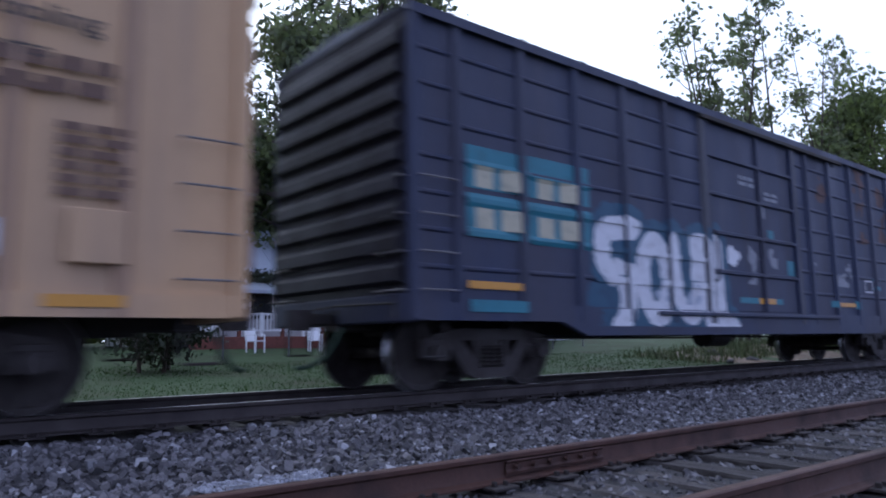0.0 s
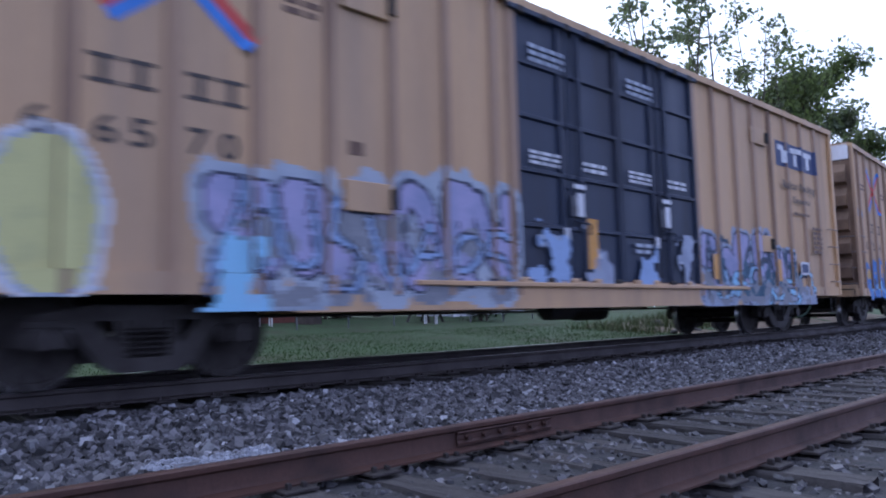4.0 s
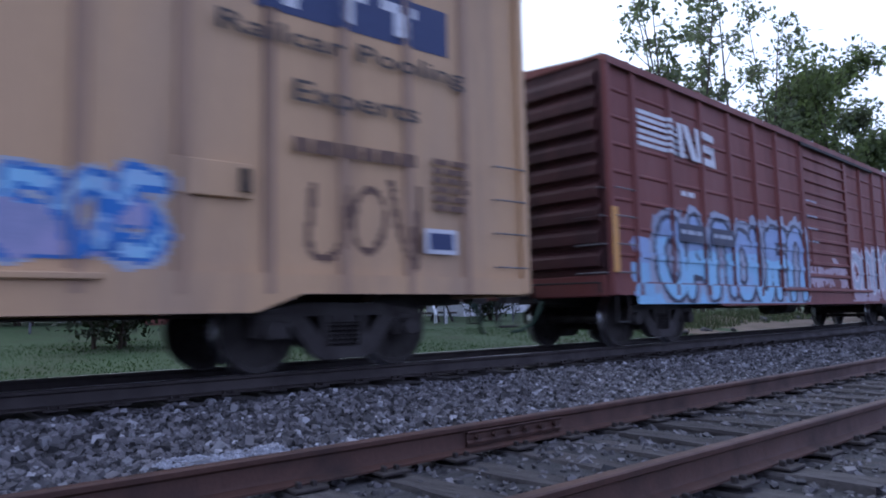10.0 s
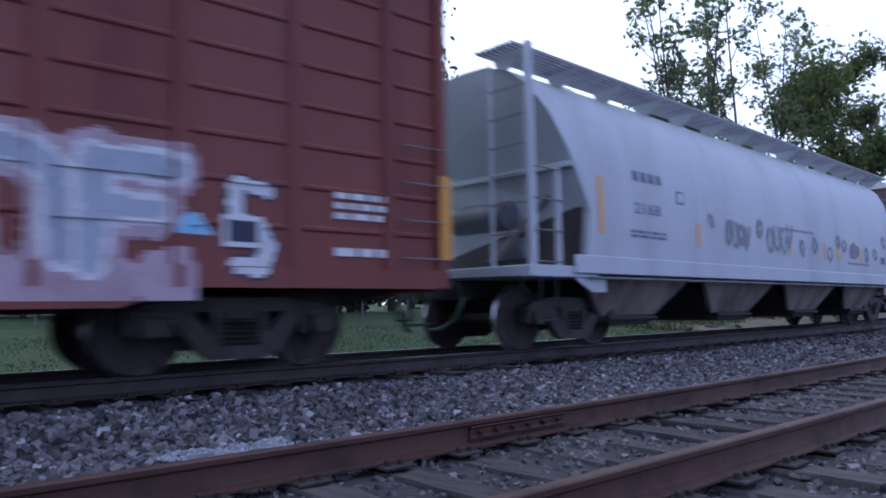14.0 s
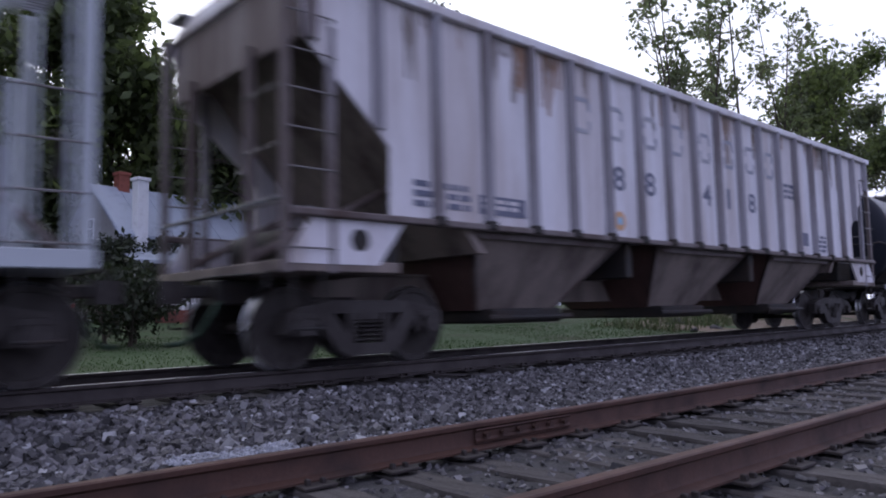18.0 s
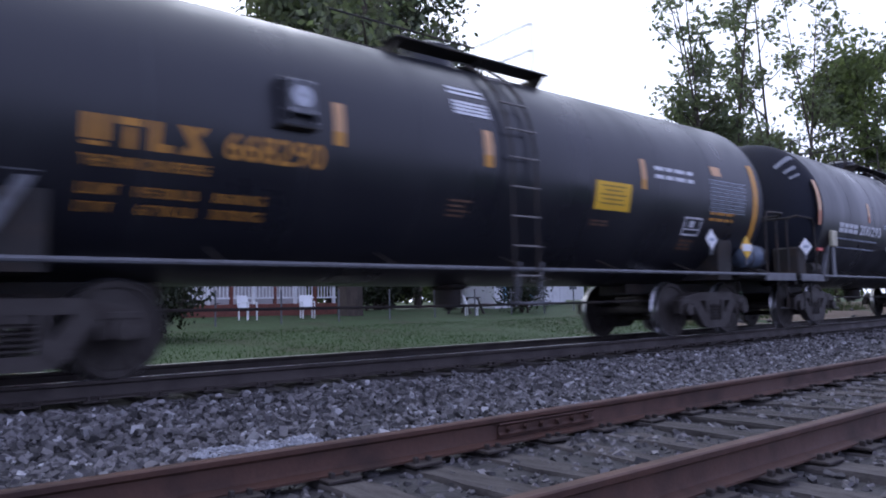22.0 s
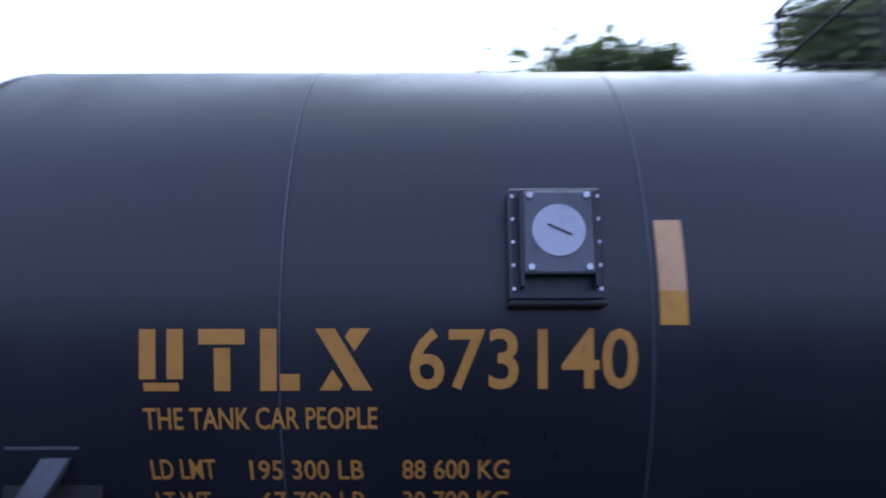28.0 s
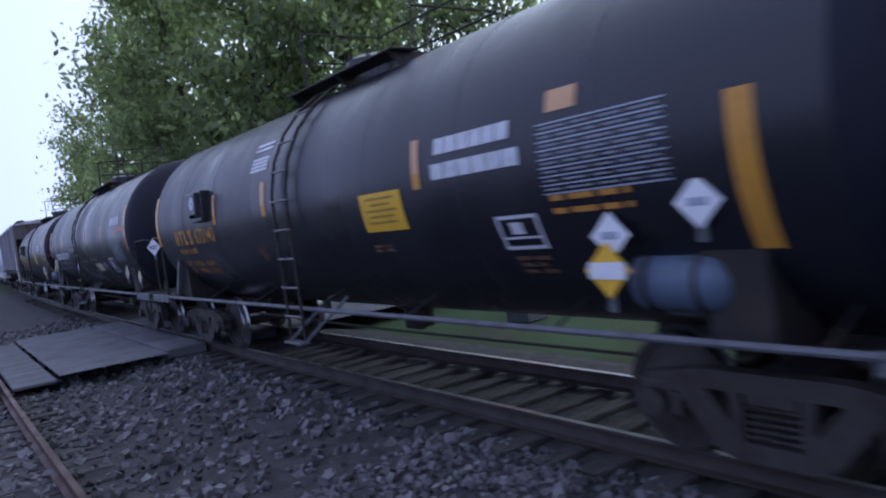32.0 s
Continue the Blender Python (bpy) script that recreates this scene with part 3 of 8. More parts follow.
def truck(car, x, wheelbase=1.78, r=0.457):
    dz = r - 0.457
    for key in ("near", "far"):
        f = part("side_frame", TP[key], None, car, "cast steel truck side frame")
        f.matrix_basis = pose(x, 0, dz)
        for k in (-1, 1):
            a = part("bearing_adapter", TP["adapter"], None, f)
            a.matrix_basis = pose(k * wheelbase / 2, -1.02 if key == "near" else 1.02, 0.457)
            c = part("bearing_cap", TP["cap"], None, f, "round bearing end cap")
            c.matrix_basis = pose(k * wheelbase / 2, 0, 0.457, 0, 0, 0 if key == "near" else 180)
        for k in (-1, 0, 1):
            s = part("spring", TP["spring"], None, f, "coil spring in the side frame")
            s.matrix_basis = pose(0.13 * k, -1.02 if key == "near" else 1.02, 0)
    b = part("bolster", TP["bolster"], None, car)
    b.matrix_basis = pose(x, 0, dz)
    for k in (-1, 1):
        for y in (-0.76, 0.76):
            s = part("brake_shoe", TP["shoe"], None, car)
            s.matrix_basis = pose(x + k * (wheelbase / 2 - 0.50), y, r, 0, 0, 180 if k > 0 else 0)
        w = part("wheelset", TP["axle"], None, car, "steel axle with two wheels")
        w.matrix_basis = pose(x + k * wheelbase / 2, 0, r)
        for s in (-1, 1):
            part("wheel", TP["wheel", r, s], None, w, "grimy steel wheel")
            part("wheel_tread", TP["tread", r, s], None, w, "bright worn tread")
        WHEELS.append((w, x + k * wheelbase / 2, r))


def coupler(car, x, d):
    """Draft gear, knuckle and hoses at one end; d: -1 leading, 1 trailing."""
    g = G().bev(min(x, x - d * 0.9), max(x, x - d * 0.9), -0.2, 0.2, 0.72, 1.0, 0.02)
    g.bev(min(x, x + d * 0.3), max(x, x + d * 0.3), -0.07, 0.07, 0.8, 0.94, 0.02)
    part("draft_box", g, M["under"], car)
    k = x + d * 0.3
    g = G().prism([(k, -0.12), (k + d * 0.16, -0.14), (k + d * 0.3, -0.1), (k + d * 0.26, -0.02), (k + d * 0.14, 0.02), (k + d * 0.22, 0.12), (k + d * 0.1, 0.16), (k, 0.12)], 2, 0.74, 0.98)
    part("coupler", g, M["truck"], car, "cast steel knuckle coupler")
    pts = [Vector((x + d * 0.05, -0.35, 0.75)), Vector((x + d * 0.15, -0.36, 0.6)), Vector((x + d * 0.25, -0.3, 0.42)), Vector((x + d * 0.38, -0.2, 0.32)), Vector((x + d * 0.52, -0.1, 0.3))]
    part("air_hose", G().tube(pts, 0.028, 8), M["hose"], car, "green rubber air hose", smooth=True)
    lever = [(x + d * 0.08, -1.45, 0.85), (x + d * 0.08, -1.45, 1.0), (x + d * 0.1, -0.3, 1.02), (x + d * 0.25, -0.1, 0.98)]
    part("cut_lever", G().tube([Vector(p) for p in lever], 0.014, 6), M["under"], car)


def rungs(car, x0, x1, y, zs, mat, name="ladder_rung", out=0.07):
    """Bent grab irons across x0..x1 on a wall at y."""
    s = -1 if y < 0 else 1
    for z in zs:
        g = G().tube([Vector((x0, y, z)), Vector((x0, y + s * out, z)), Vector((x1, y + s * out, z)), Vector((x1, y, z))], 0.011, 6)
        part(name, g, mat, car)


def stirrup(car, x, y, mat, z0=0.9, z1=0.42, w=0.34):
    s = -1 if y < 0 else 1
    g = G().tube([Vector((x - w / 2, y, z0)), Vector((x - w / 2, y, z1)), Vector((x + w / 2, y, z1)), Vector((x + w / 2, y, z0))], 0.016, 6)
    part("step", g, mat, car, "bent sill step")


def underframe(car, L, z=0.95):
    g = G().box(0.6, L - 0.6, -0.17, 0.17, z - 0.28, z)
    for k in range(int(L / 2.4)):
        x = 2.6 + k * 2.4
        if x < L - 2.6:
            g.box(x - 0.04, x + 0.04, -1.4, 1.4, z - 0.14, z)
    part("centre_sill", g, M["under"], car)
    part("brake_cylinder", G().cyl((L * 0.45, -0.75, z - 0.32), (L * 0.45 + 0.6, -0.75, z - 0.32), 0.17, 16).cyl((L * 0.45 + 0.6, -0.75, z - 0.32), (L * 0.45 + 1.0, -0.75, z - 0.32), 0.03, 8), M["under"], car, smooth=True)
    part("air_reservoir", G().cyl((L * 0.58, 0.55, z - 0.34), (L * 0.58 + 0.9, 0.55, z - 0.34), 0.2, 16), M["under"], car, smooth=True)
    part("brake_rod", G().tube([Vector((2.6, -0.5, 0.62)), Vector((L * 0.45, -0.62, 0.60)), Vector((L - 2.6, -0.5, 0.62))], 0.018, 6), M["under"], car)
    part("train_pipe", G().tube([Vector((0.6, 0.4, 0.78)), Vector((L - 0.6, 0.4, 0.78))], 0.025, 6), M["under"], car)


def boxcar(L, door, eave, body, doormat, axles, label, lined, posts, z_mid=0.64, z_end=0.82, hw=1.6, ribs=9, roofmat=None, door_kind="plug", rusty=None):
    car = thing("boxcar", label, "boxcar", "cars of the freight train")
    mat = M[body]
    panel = hw - 0.06
    core = G().box(0.06, L - 0.06, -panel + 0.03, panel - 0.03, 1.0, eave - 0.02)
    part("body", core, mat, car)
    # roof: shallow gable with cross ribs and an eave strip
    g = G()
    roof = [(-hw - 0.02, eave - 0.12), (-hw - 0.02, eave), (0, eave + 0.13), (hw + 0.02, eave), (hw + 0.02, eave - 0.12), (panel - 0.1, eave - 0.02), (-panel + 0.1, eave - 0.02)]
    g.prism(roof, 0, 0, L)
    part("roof", g, M[roofmat or body], car, "ribbed metal roof")
    for k in range(int(L / 1.2)):
        x = 0.6 + k * 1.2
        g = G().prism([(-hw - 0.01, eave + 0.004), (-hw - 0.01, eave + 0.03), (0, eave + 0.165), (hw + 0.01, eave + 0.03), (hw + 0.01, eave + 0.004), (0, eave + 0.12)], 0, x, x + 0.07)
        part("roof_rib", g, M[roofmat or body], car)
    # sills: deeper between the trucks
    for s in (-1, 1):
        y0, y1 = (-hw + 0.01, -hw + 0.10) if s < 0 else (hw - 0.10, hw - 0.01)
        tr0, tr1 = axles[1] + 0.4, axles[2] - 0.4
        g = G().prism([(0.02, z_end), (tr0 - 0.5, z_end), (tr0, z_mid), (tr1, z_mid), (tr1 + 0.5, z_end), (L - 0.02, z_end), (L - 0.02, 1.02), (0.02, 1.02)], 1, y0, y1)
        part("side_sill", g, mat, car)
    # bays between posts: recessed panels with pressed lines
    xs = sorted(posts)
    for s in (-1, 1):
        for a, b in zip(xs, xs[1:]):
            if door and a >= door[0] - 0.05 and b <= door[1] + 0.05:
                continue
            g = G().box(a, b, *((-panel, -panel + 0.05) if s < 0 else (panel - 0.05, panel)), 1.0, eave - 0.05)
            pan = part("side_panel", g, mat, car)
            if lined and s < 0:
                ridge = G().prism([(-panel - 0.022, -0.012), (-panel - 0.022, 0.012), (-panel, 0.035), (-panel, -0.035)], 0, a + 0.1, b - 0.1).mesh("panel_ridge", mat)
                for k in range(1, lined):
                    o = part("panel_ridge", ridge, None, pan)
                    o.matrix_basis = pose(0, 0, 1.0 + (eave - 1.05) * k / lined)
        for x in xs:
            y = s * panel
            w = 0.07
            if door and (abs(x - door[0]) < 0.05 or abs(x - door[1]) < 0.05):
                w = 0.1
            poly = [(x - w, y), (x - w * 0.55, y + s * 0.06), (x + w * 0.55, y + s * 0.06), (x + w, y)]
            part("side_post", G().prism(poly, 2, z_end, eave - 0.08), M["tanpost"] if body == "tan" else M["postgrey"] if body == "purple" and w > 0.09 else mat, car, "grimy upright post")
    # doors
    if door:
        for s in (-1, 1):
            d0, d1 = door
            y = s * (panel + 0.01)
            dm = M[doormat]
            if door_kind == "double":
                halves = ((d0 + 0.06, (d0 + d1) / 2 - 0.02), ((d0 + d1) / 2 + 0.02, d1 - 0.06))
            else:
                halves = ((d0 + 0.06, d1 - 0.06),)
            for a, b in halves:
                dr = part("door", G().bev(a, b, min(y, y - s * 0.06), max(y, y - s * 0.06), 1.02, eave - 0.12, 0.015), dm, car, "plug door" if door_kind == "double" else "sliding door")
                n = {"double": 5, "panel": 5}.get(door_kind, 12)
                for k in range(1, n):
                    z = 1.02 + (eave - 1.14) * k / n
                    h = 0.05 if n > 5 else 0.045
                    part("door_rib", G().prism([(y, z - h), (y + s * 0.045, z - h * 0.5), (y + s * 0.045, z + h * 0.5), (y, z + h)], 0, a + 0.05, b - 0.05), dm, dr)
                for x in ((a + 0.03, b - 0.03, (a + b) / 2 - 0.25, (a + b) / 2 + 0.25) if door_kind == "double" else (a + 0.03, (a + b) / 2 + 0.2, b - 0.03) if door_kind == "panel" else (a + 0.03, b - 0.03)):
                    part("door_post", G().bev(x - 0.035, x + 0.035, min(y, y + s * 0.05), max(y, y + s * 0.05), 1.02, eave - 0.13, 0.01), dm, dr)
                if door_kind == "double":
                    for x in ((a + b) / 2 - 0.12, (a + b) / 2 + 0.12):
                        part("locking_bar", G().cyl((x, y + s * 0.06, 1.1), (x, y + s * 0.06, eave - 0.2), 0.02, 8), dm, dr, smooth=True)
                    part("door_handle", G().tube([Vector(((a + b) / 2 - 0.12, y + s * 0.08, 1.9)), Vector(((a + b) / 2 + 0.3, y + s * 0.1, 1.86)), Vector(((a + b) / 2 + 0.3, y + s * 0.1, 1.7))], 0.016, 6), dm, dr)
                    part("lock_box", G().bev((a + b) / 2 - 0.1, (a + b) / 2 + 0.14, min(y + s * 0.03, y + s * 0.09), max(y + s * 0.03, y + s * 0.09), 1.95, 2.25, 0.01), M["steel"], dr, "grey lock box")
                else:
                    part("door_handle", G().tube([Vector((a + 0.12, y + s * 0.03, 1.5)), Vector((a + 0.12, y + s * 0.09, 1.55)), Vector((a + 0.12, y + s * 0.09, 2.3)), Vector((a + 0.12, y + s * 0.03, 2.35))], 0.018, 6), dm, dr)
            ext = 2.2 if door_kind != "double" else 2.6
            part("door_track", G().bev(d0 - (0.1 if door_kind == "double" else 0.1), d1 + (0.1 if door_kind == "double" else ext), min(s * (hw - 0.01), s * (hw + 0.05)), max(s * (hw - 0.01), s * (hw + 0.05)), eave - 0.2, eave - 0.12, 0.01), M["under"] if door_kind != "double" else dm, car, "upper door track")
            part("door_track", G().bev(d0 - ext * 0.7, d1 + ext * 0.7, min(s * (hw - 0.04), s * (hw + 0.05)), max(s * (hw - 0.04), s * (hw + 0.05)), 0.93, 0.99, 0.01), mat, car, "lower door track")
    # ends: pressed horizontal ribs
    for x, d in ((0.06, -1), (L - 0.06, 1)):
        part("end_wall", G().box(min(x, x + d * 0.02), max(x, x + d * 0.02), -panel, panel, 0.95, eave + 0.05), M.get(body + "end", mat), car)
        if body == "tan":
            part("end_cap", G().bev(min(x + d * 0.02, x + d * 0.06), max(x + d * 0.02, x + d * 0.06), -panel + 0.04, panel - 0.04, eave - 0.42, eave + 0.02, 0.01), M["worn"], car, "pale top plate of the end")
        for k in range(ribs):
            z = 1.2 + (eave - (1.35 if ribs > 6 else 1.7)) * (k + 0.5) / ribs
            h = (eave - (1.35 if ribs > 6 else 1.7)) / ribs * 0.44
            x1 = x + d * 0.02
            dep = 0.11 if ribs > 6 else 0.15
            g = G().prism([(x1, z - h), (x1 + d * dep, z - h * 0.75), (x1 + d * dep, z + h * 0.2), (x1, z + h)], 1, -panel + 0.12, panel - 0.12)
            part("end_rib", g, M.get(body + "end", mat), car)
        for y in (-hw + 0.03, hw - 0.03):
            part("corner_post", G().bev(min(x - d * 0.08, x + d * 0.05), max(x - d * 0.08, x + d * 0.05), y - 0.04, y + 0.04, z_end, eave - 0.02, 0.015), mat, car)
        part("end_sill", G().bev(min(x - d * 0.1, x + d * 0.1), max(x - d * 0.1, x + d * 0.1), -hw + 0.1, hw - 0.1, 0.8, 1.12, 0.02), mat, car)
        coupler(car, x + d * 0.1, d)
        zs = [1.15 + 0.42 * k for k in range(4)]
        for s in (-1, 1):
            xa = 0.12 if d < 0 else L - 0.62
            rungs(car, xa, xa + 0.5, s * (hw - 0.02), zs, M["rung"])
            stirrup(car, xa + 0.25, s * (hw - 0.08), M["under"])
            for z in zs:
                g = G().tube([Vector((x + d * 0.03, s * (hw - 0.1), z)), Vector((x + d * 0.12, s * (hw - 0.1), z)), Vector((x + d * 0.12, s * (hw - 0.6), z)), Vector((x + d * 0.03, s * (hw - 0.6), z))], 0.011, 6)
                part("end_rung", g, M["rung"], car)
        if d > 0:
            w = G().lathe([(0, 0.24), (0.03, 0.27), (0.06, 0.24)], 0, 20, (x + 0.2, 0.65, 2.6), True)
            for k in range(3):
                a = k * math.pi / 3
                w.cyl((x + 0.23, 0.65 - 0.25 * math.cos(a), 2.6 - 0.25 * math.sin(a)), (x + 0.23, 0.65 + 0.25 * math.cos(a), 2.6 + 0.25 * math.sin(a)), 0.012, 6)
            part("brake_wheel", w, M["under"], car, "hand brake wheel", smooth=True)
            part("end_platform", G().bev(x + 0.03, x + 0.25, -0.6, 1.2, 1.28, 1.32, 0.01), M["under"], car)
    underframe(car, L)
    for k in (0, 2):
        truck(car, (axles[k] + axles[k + 1]) / 2)
    return car


def tank_surface(x, z, r, zc, s=-1, off=0.004):
    """A point on the tank's flank at height z."""
    dz = max(-r, min(r, z - zc))
    a = math.asin(dz / r)
    return (x, s * (r + off) * math.cos(a), zc + (r + off) * math.sin(a))


def diamond(car, x, y, z, h, mat, name, label, turn=0.0, tilt=0.0):
    g = G().prism([(-h, 0), (0, -h), (h, 0), (0, h)], 1, -0.006, 0.006)
    o = part(name, g, mat, car, label)
    o.matrix_basis = pose(x, y, z, tilt, 0, turn)
    return o


def tank_car(L, r, zc, x_left, x_right, axles, label, ladder_x, gauge=None):
    """A black tank car; the shell is straight from x_left to x_right, with dished heads beyond."""
    car = thing("tank_car", label, "tank car", "cars of the freight train")
    n = 12
    prof = [(x_left - 0.62 * math.sin(math.pi / 2 * (1 - k / n)), r * math.cos(math.pi / 2 * (1 - k / n)) ** 0.62) for k in range(n + 1)]
    prof += [(x_left + (x_right - x_left) * k / 6, r) for k in range(1, 6)]
    prof += [(x_right + 0.62 * math.sin(math.pi / 2 * k / n), r * math.cos(math.pi / 2 * k / n) ** 0.62) for k in range(n + 1)]
    prof = [(h, max(q, 0.001)) for h, q in prof]
    part("tank", G().lathe(prof[n:-n], 0, 72, (0, 0, zc)), M["black"], car, "black painted steel shell", smooth=True)
    part("tank_head", G().lathe(prof[:n + 1], 0, 72, (0, 0, zc)), M["tankhead"], car, "sooty dished tank head", smooth=True)
    part("tank_head", G().lathe(prof[-n - 1:], 0, 72, (0, 0, zc)), M["tankhead"], car, "sooty dished tank head", smooth=True)
    span = x_right - x_left
    for k in range(9):
        x = x_left + 0.02 + (span - 0.04) * k / 8
        part("seam_band", G().lathe([(x - 0.012, r - 0.003), (x - 0.01, r + 0.002), (x + 0.01, r + 0.002), (x + 0.012, r - 0.003)], 0, 72, (0, 0, zc)), M["black"], car, smooth=True)
    # weld lines where the rings of the shell meet, their sunlit glint painted pale
    for k in (1, 2, 3, 6, 7):
        x = x_left + 0.02 + (span - 0.04) * k / 8
        g = G().sheet((x - 0.0028, x + 0.0028), [-0.9 + 0.1 * i for i in range(24)], lambda h, a: (h, -(r + 0.004) * math.cos(a), zc + (r + 0.004) * math.sin(a)))
        part("weld_line", g, M["weld"], car, "thin weld line painted pale as if sunlit")
    # sills, platforms and saddles
    for x0, x1, d in ((0.0, axles[1] + 0.55, -1), (axles[2] - 0.55, L, 1)):
        g = G().bev(x0, x1, -0.3, 0.3, 0.72, 1.02, 0.02)
        part("stub_sill", g, M["under"], car)
        p0, p1 = (x0 + 0.02, x0 + 1.15) if d < 0 else (x1 - 1.15, x1 - 0.02)
        part("end_platform", G().bev(p0, p1, -1.5, 1.5, 0.98, 1.06, 0.012), M["under"], car, "steel end platform")
        part("platform_edge", G().bev(p0, p1, -1.53, -1.49, 0.93, 1.07, 0.008), M["steel"], car)
        tx = (axles[0] + axles[1]) / 2 if d < 0 else (axles[2] + axles[3]) / 2
        y = 1.3
        part("saddle", G().prism([(-y, 0.95), (y, 0.95), (r * 0.86, zc - r * 0.5), (0, zc - r * 0.98), (-r * 0.86, zc - r * 0.5)], 0, tx - 0.22, tx + 0.22), M["under"], car)
        coupler(car, x0 if d < 0 else x1, d)
        # safety rail over the platform
        e = x0 + 0.12 if d < 0 else x1 - 0.12
        hr = [Vector((e - d * 0.85, -1.46, 1.05)), Vector((e - d * 0.85, -1.46, 2.05)), Vector((e - d * 0.75, -1.46, 2.2)), Vector((e - d * 0.1, -1.42, 2.22)), Vector((e, -1.3, 2.18)), Vector((e, -1.25, 2.1)), Vector((e, -1.25, 1.05))]
        part("safety_rail", G().tube(hr, 0.022, 8), M["under"], car, "bent pipe safety rail", smooth=True)
        hr2 = [Vector((e, -1.3, 2.18)), Vector((e, 1.3, 2.18)), Vector((e, 1.3, 1.05))]
        part("safety_rail", G().tube(hr2, 0.022, 8), M["under"], car, smooth=True)
        if d < 0:
            sx = x_left + 0.5
            part("shell_strut", G().prism([(sx - 0.32, 1.05), (sx - 0.2, 1.05), (sx + 0.2, 1.72), (sx + 0.08, 1.72)], 1, -1.42, -1.36), M["steel"], car, "grey sloping strut")
        stirrup(car, e - d * 0.3, -1.46, M["under"], 1.0, 0.42)
        for q in range(2):
            part("cross_brace", G().cyl((e - d * 0.2, -1.2 + 0.1 * q, 1.08), (tx - d * 0.3, -0.7 + 0.1 * q, 1.6), 0.018, 6), M["under"], car)
    # running handrails along both flanks
    for y in (-1.52, 1.52):
        part("running_rail", G().tube([Vector((1.1, y, 1.04)), Vector((L - 1.1, y, 1.04))], 0.028, 8), M["steel"], car, "long pipe rail along the flank", smooth=True)
        for k in range(7):
            x = 1.4 + (L - 2.8) * k / 6
            part("rail_bracket", G().cyl((x, y, 1.04), (x, y * 0.72, 1.22), 0.014, 6), M["under"], car)
    part("bottom_outlet", G().lathe([(0.0, 0.001), (0.0, 0.2), (0.25, 0.2), (0.28, 0.28), (0.4, 0.28)], 2, 20, (L / 2, 0, zc - r - 0.3)).cyl((L / 2, 0, zc - r - 0.34), (L / 2, 0, zc - r), 0.08), M["under"], car, smooth=True)
    part("brake_rod", G().tube([Vector((2.5, -0.5, 0.62)), Vector((L / 2, -0.55, 0.6)), Vector((L - 2.5, -0.5, 0.62))], 0.018, 6), M["under"], car)
    # manway and top platform
    part("manway", G().lathe([(0, 0.36), (0.3, 0.36), (0.3, 0.4), (0.36, 0.4), (0.42, 0.3), (0.46, 0.001)], 2, 28, (L / 2 - 0.3, 0, zc + r - 0.08)), M["black"], car, smooth=True)
    for k in range(8):
        a = k * math.tau / 8
        part("manway_bolt", G().cyl((L / 2 - 0.3 + 0.38 * math.cos(a), 0.38 * math.sin(a), zc + r + 0.2), (L / 2 - 0.3 + 0.38 * math.cos(a), 0.38 * math.sin(a), zc + r + 0.36), 0.025, 6), M["under"], car)
    for y in (-0.82, 0.5):
        part("top_walkway", G().bev(L / 2 - 1.45, L / 2 + 1.35, y, y + 0.34, zc + r + 0.01, zc + r + 0.04, 0.01), M["under"], car, "grated top walkway")
    for x in (L / 2 - 1.35, L / 2, L / 2 + 1.25):
        part("walkway_bracket", G().prism([(-0.82, zc + r + 0.01), (0.84, zc + r + 0.01), (0.6, zc + r - 0.2), (-0.6, zc + r - 0.2)], 0, x - 0.02, x + 0.02), M["under"], car)
    rail = zc + r + 0.04
    for x in (L / 2 - 1.45, L / 2 - 0.1, L / 2 + 1.35):
        part("walkway_post", G().cyl((x, 0.83, rail), (x, 0.83, rail + 0.9), 0.018, 6), M["under"], car)
    for h in (0.48, 0.9):
        part("walkway_rail", G().tube([Vector((L / 2 - 1.45, -0.5, rail + h)), Vector((L / 2 - 1.45, 0.83, rail + h)), Vector((L / 2 + 1.35, 0.83, rail + h)), Vector((L / 2 + 1.35, -0.5, rail + h))], 0.016, 6), M["under"], car)
    for x in (L / 2 - 1.45, L / 2 + 1.35):
        part("walkway_post", G().cyl((x, -0.5, rail), (x, -0.5, rail + 0.9), 0.018, 6), M["under"], car)
    # side ladder, curved over the shell, with a foot step
    lx = ladder_x
    for s in (-0.21, 0.21):
        pts = [Vector((lx + s, -1.6, 0.62)), Vector((lx + s, -1.62, 2.3))] + [Vector((lx + s, -(r + 0.08) * math.cos(a), zc + (r + 0.08) * math.sin(a))) for a in (0.1, 0.35, 0.6, 0.85, 1.1)]
        part("ladder_rail", G().tube(pts, 0.022, 6), M["under"], car, smooth=True)
    for k in range(9):
        z = 0.95 + 0.37 * k
        y = -1.62 if z < 2.35 else -math.sqrt(max(0.05, (r + 0.08) ** 2 - (z - zc) ** 2)) if z < zc + r else None
        if y is not None:
            part("ladder_rung", G().tube([Vector((lx - 0.24, y - 0.01, z)), Vector((lx + 0.24, y - 0.01, z))], 0.014, 6), M["rung"], car)
    for s in (-0.21, 0.21):
        part("ladder_brace", G().cyl((lx + s + 0.5, -1.2, 1.15), (lx + s, -1.62, 0.62), 0.02, 6), M["steel"], car)
    part("foot_step", G().bev(lx - 0.24, lx + 0.24, -1.7, -1.55, 0.6, 0.63, 0.006), M["steel"], car)
    for k in (0, 2):
        truck(car, (axles[k] + axles[k + 1]) / 2)
    car["r"], car["zc"] = r, zc
    return car


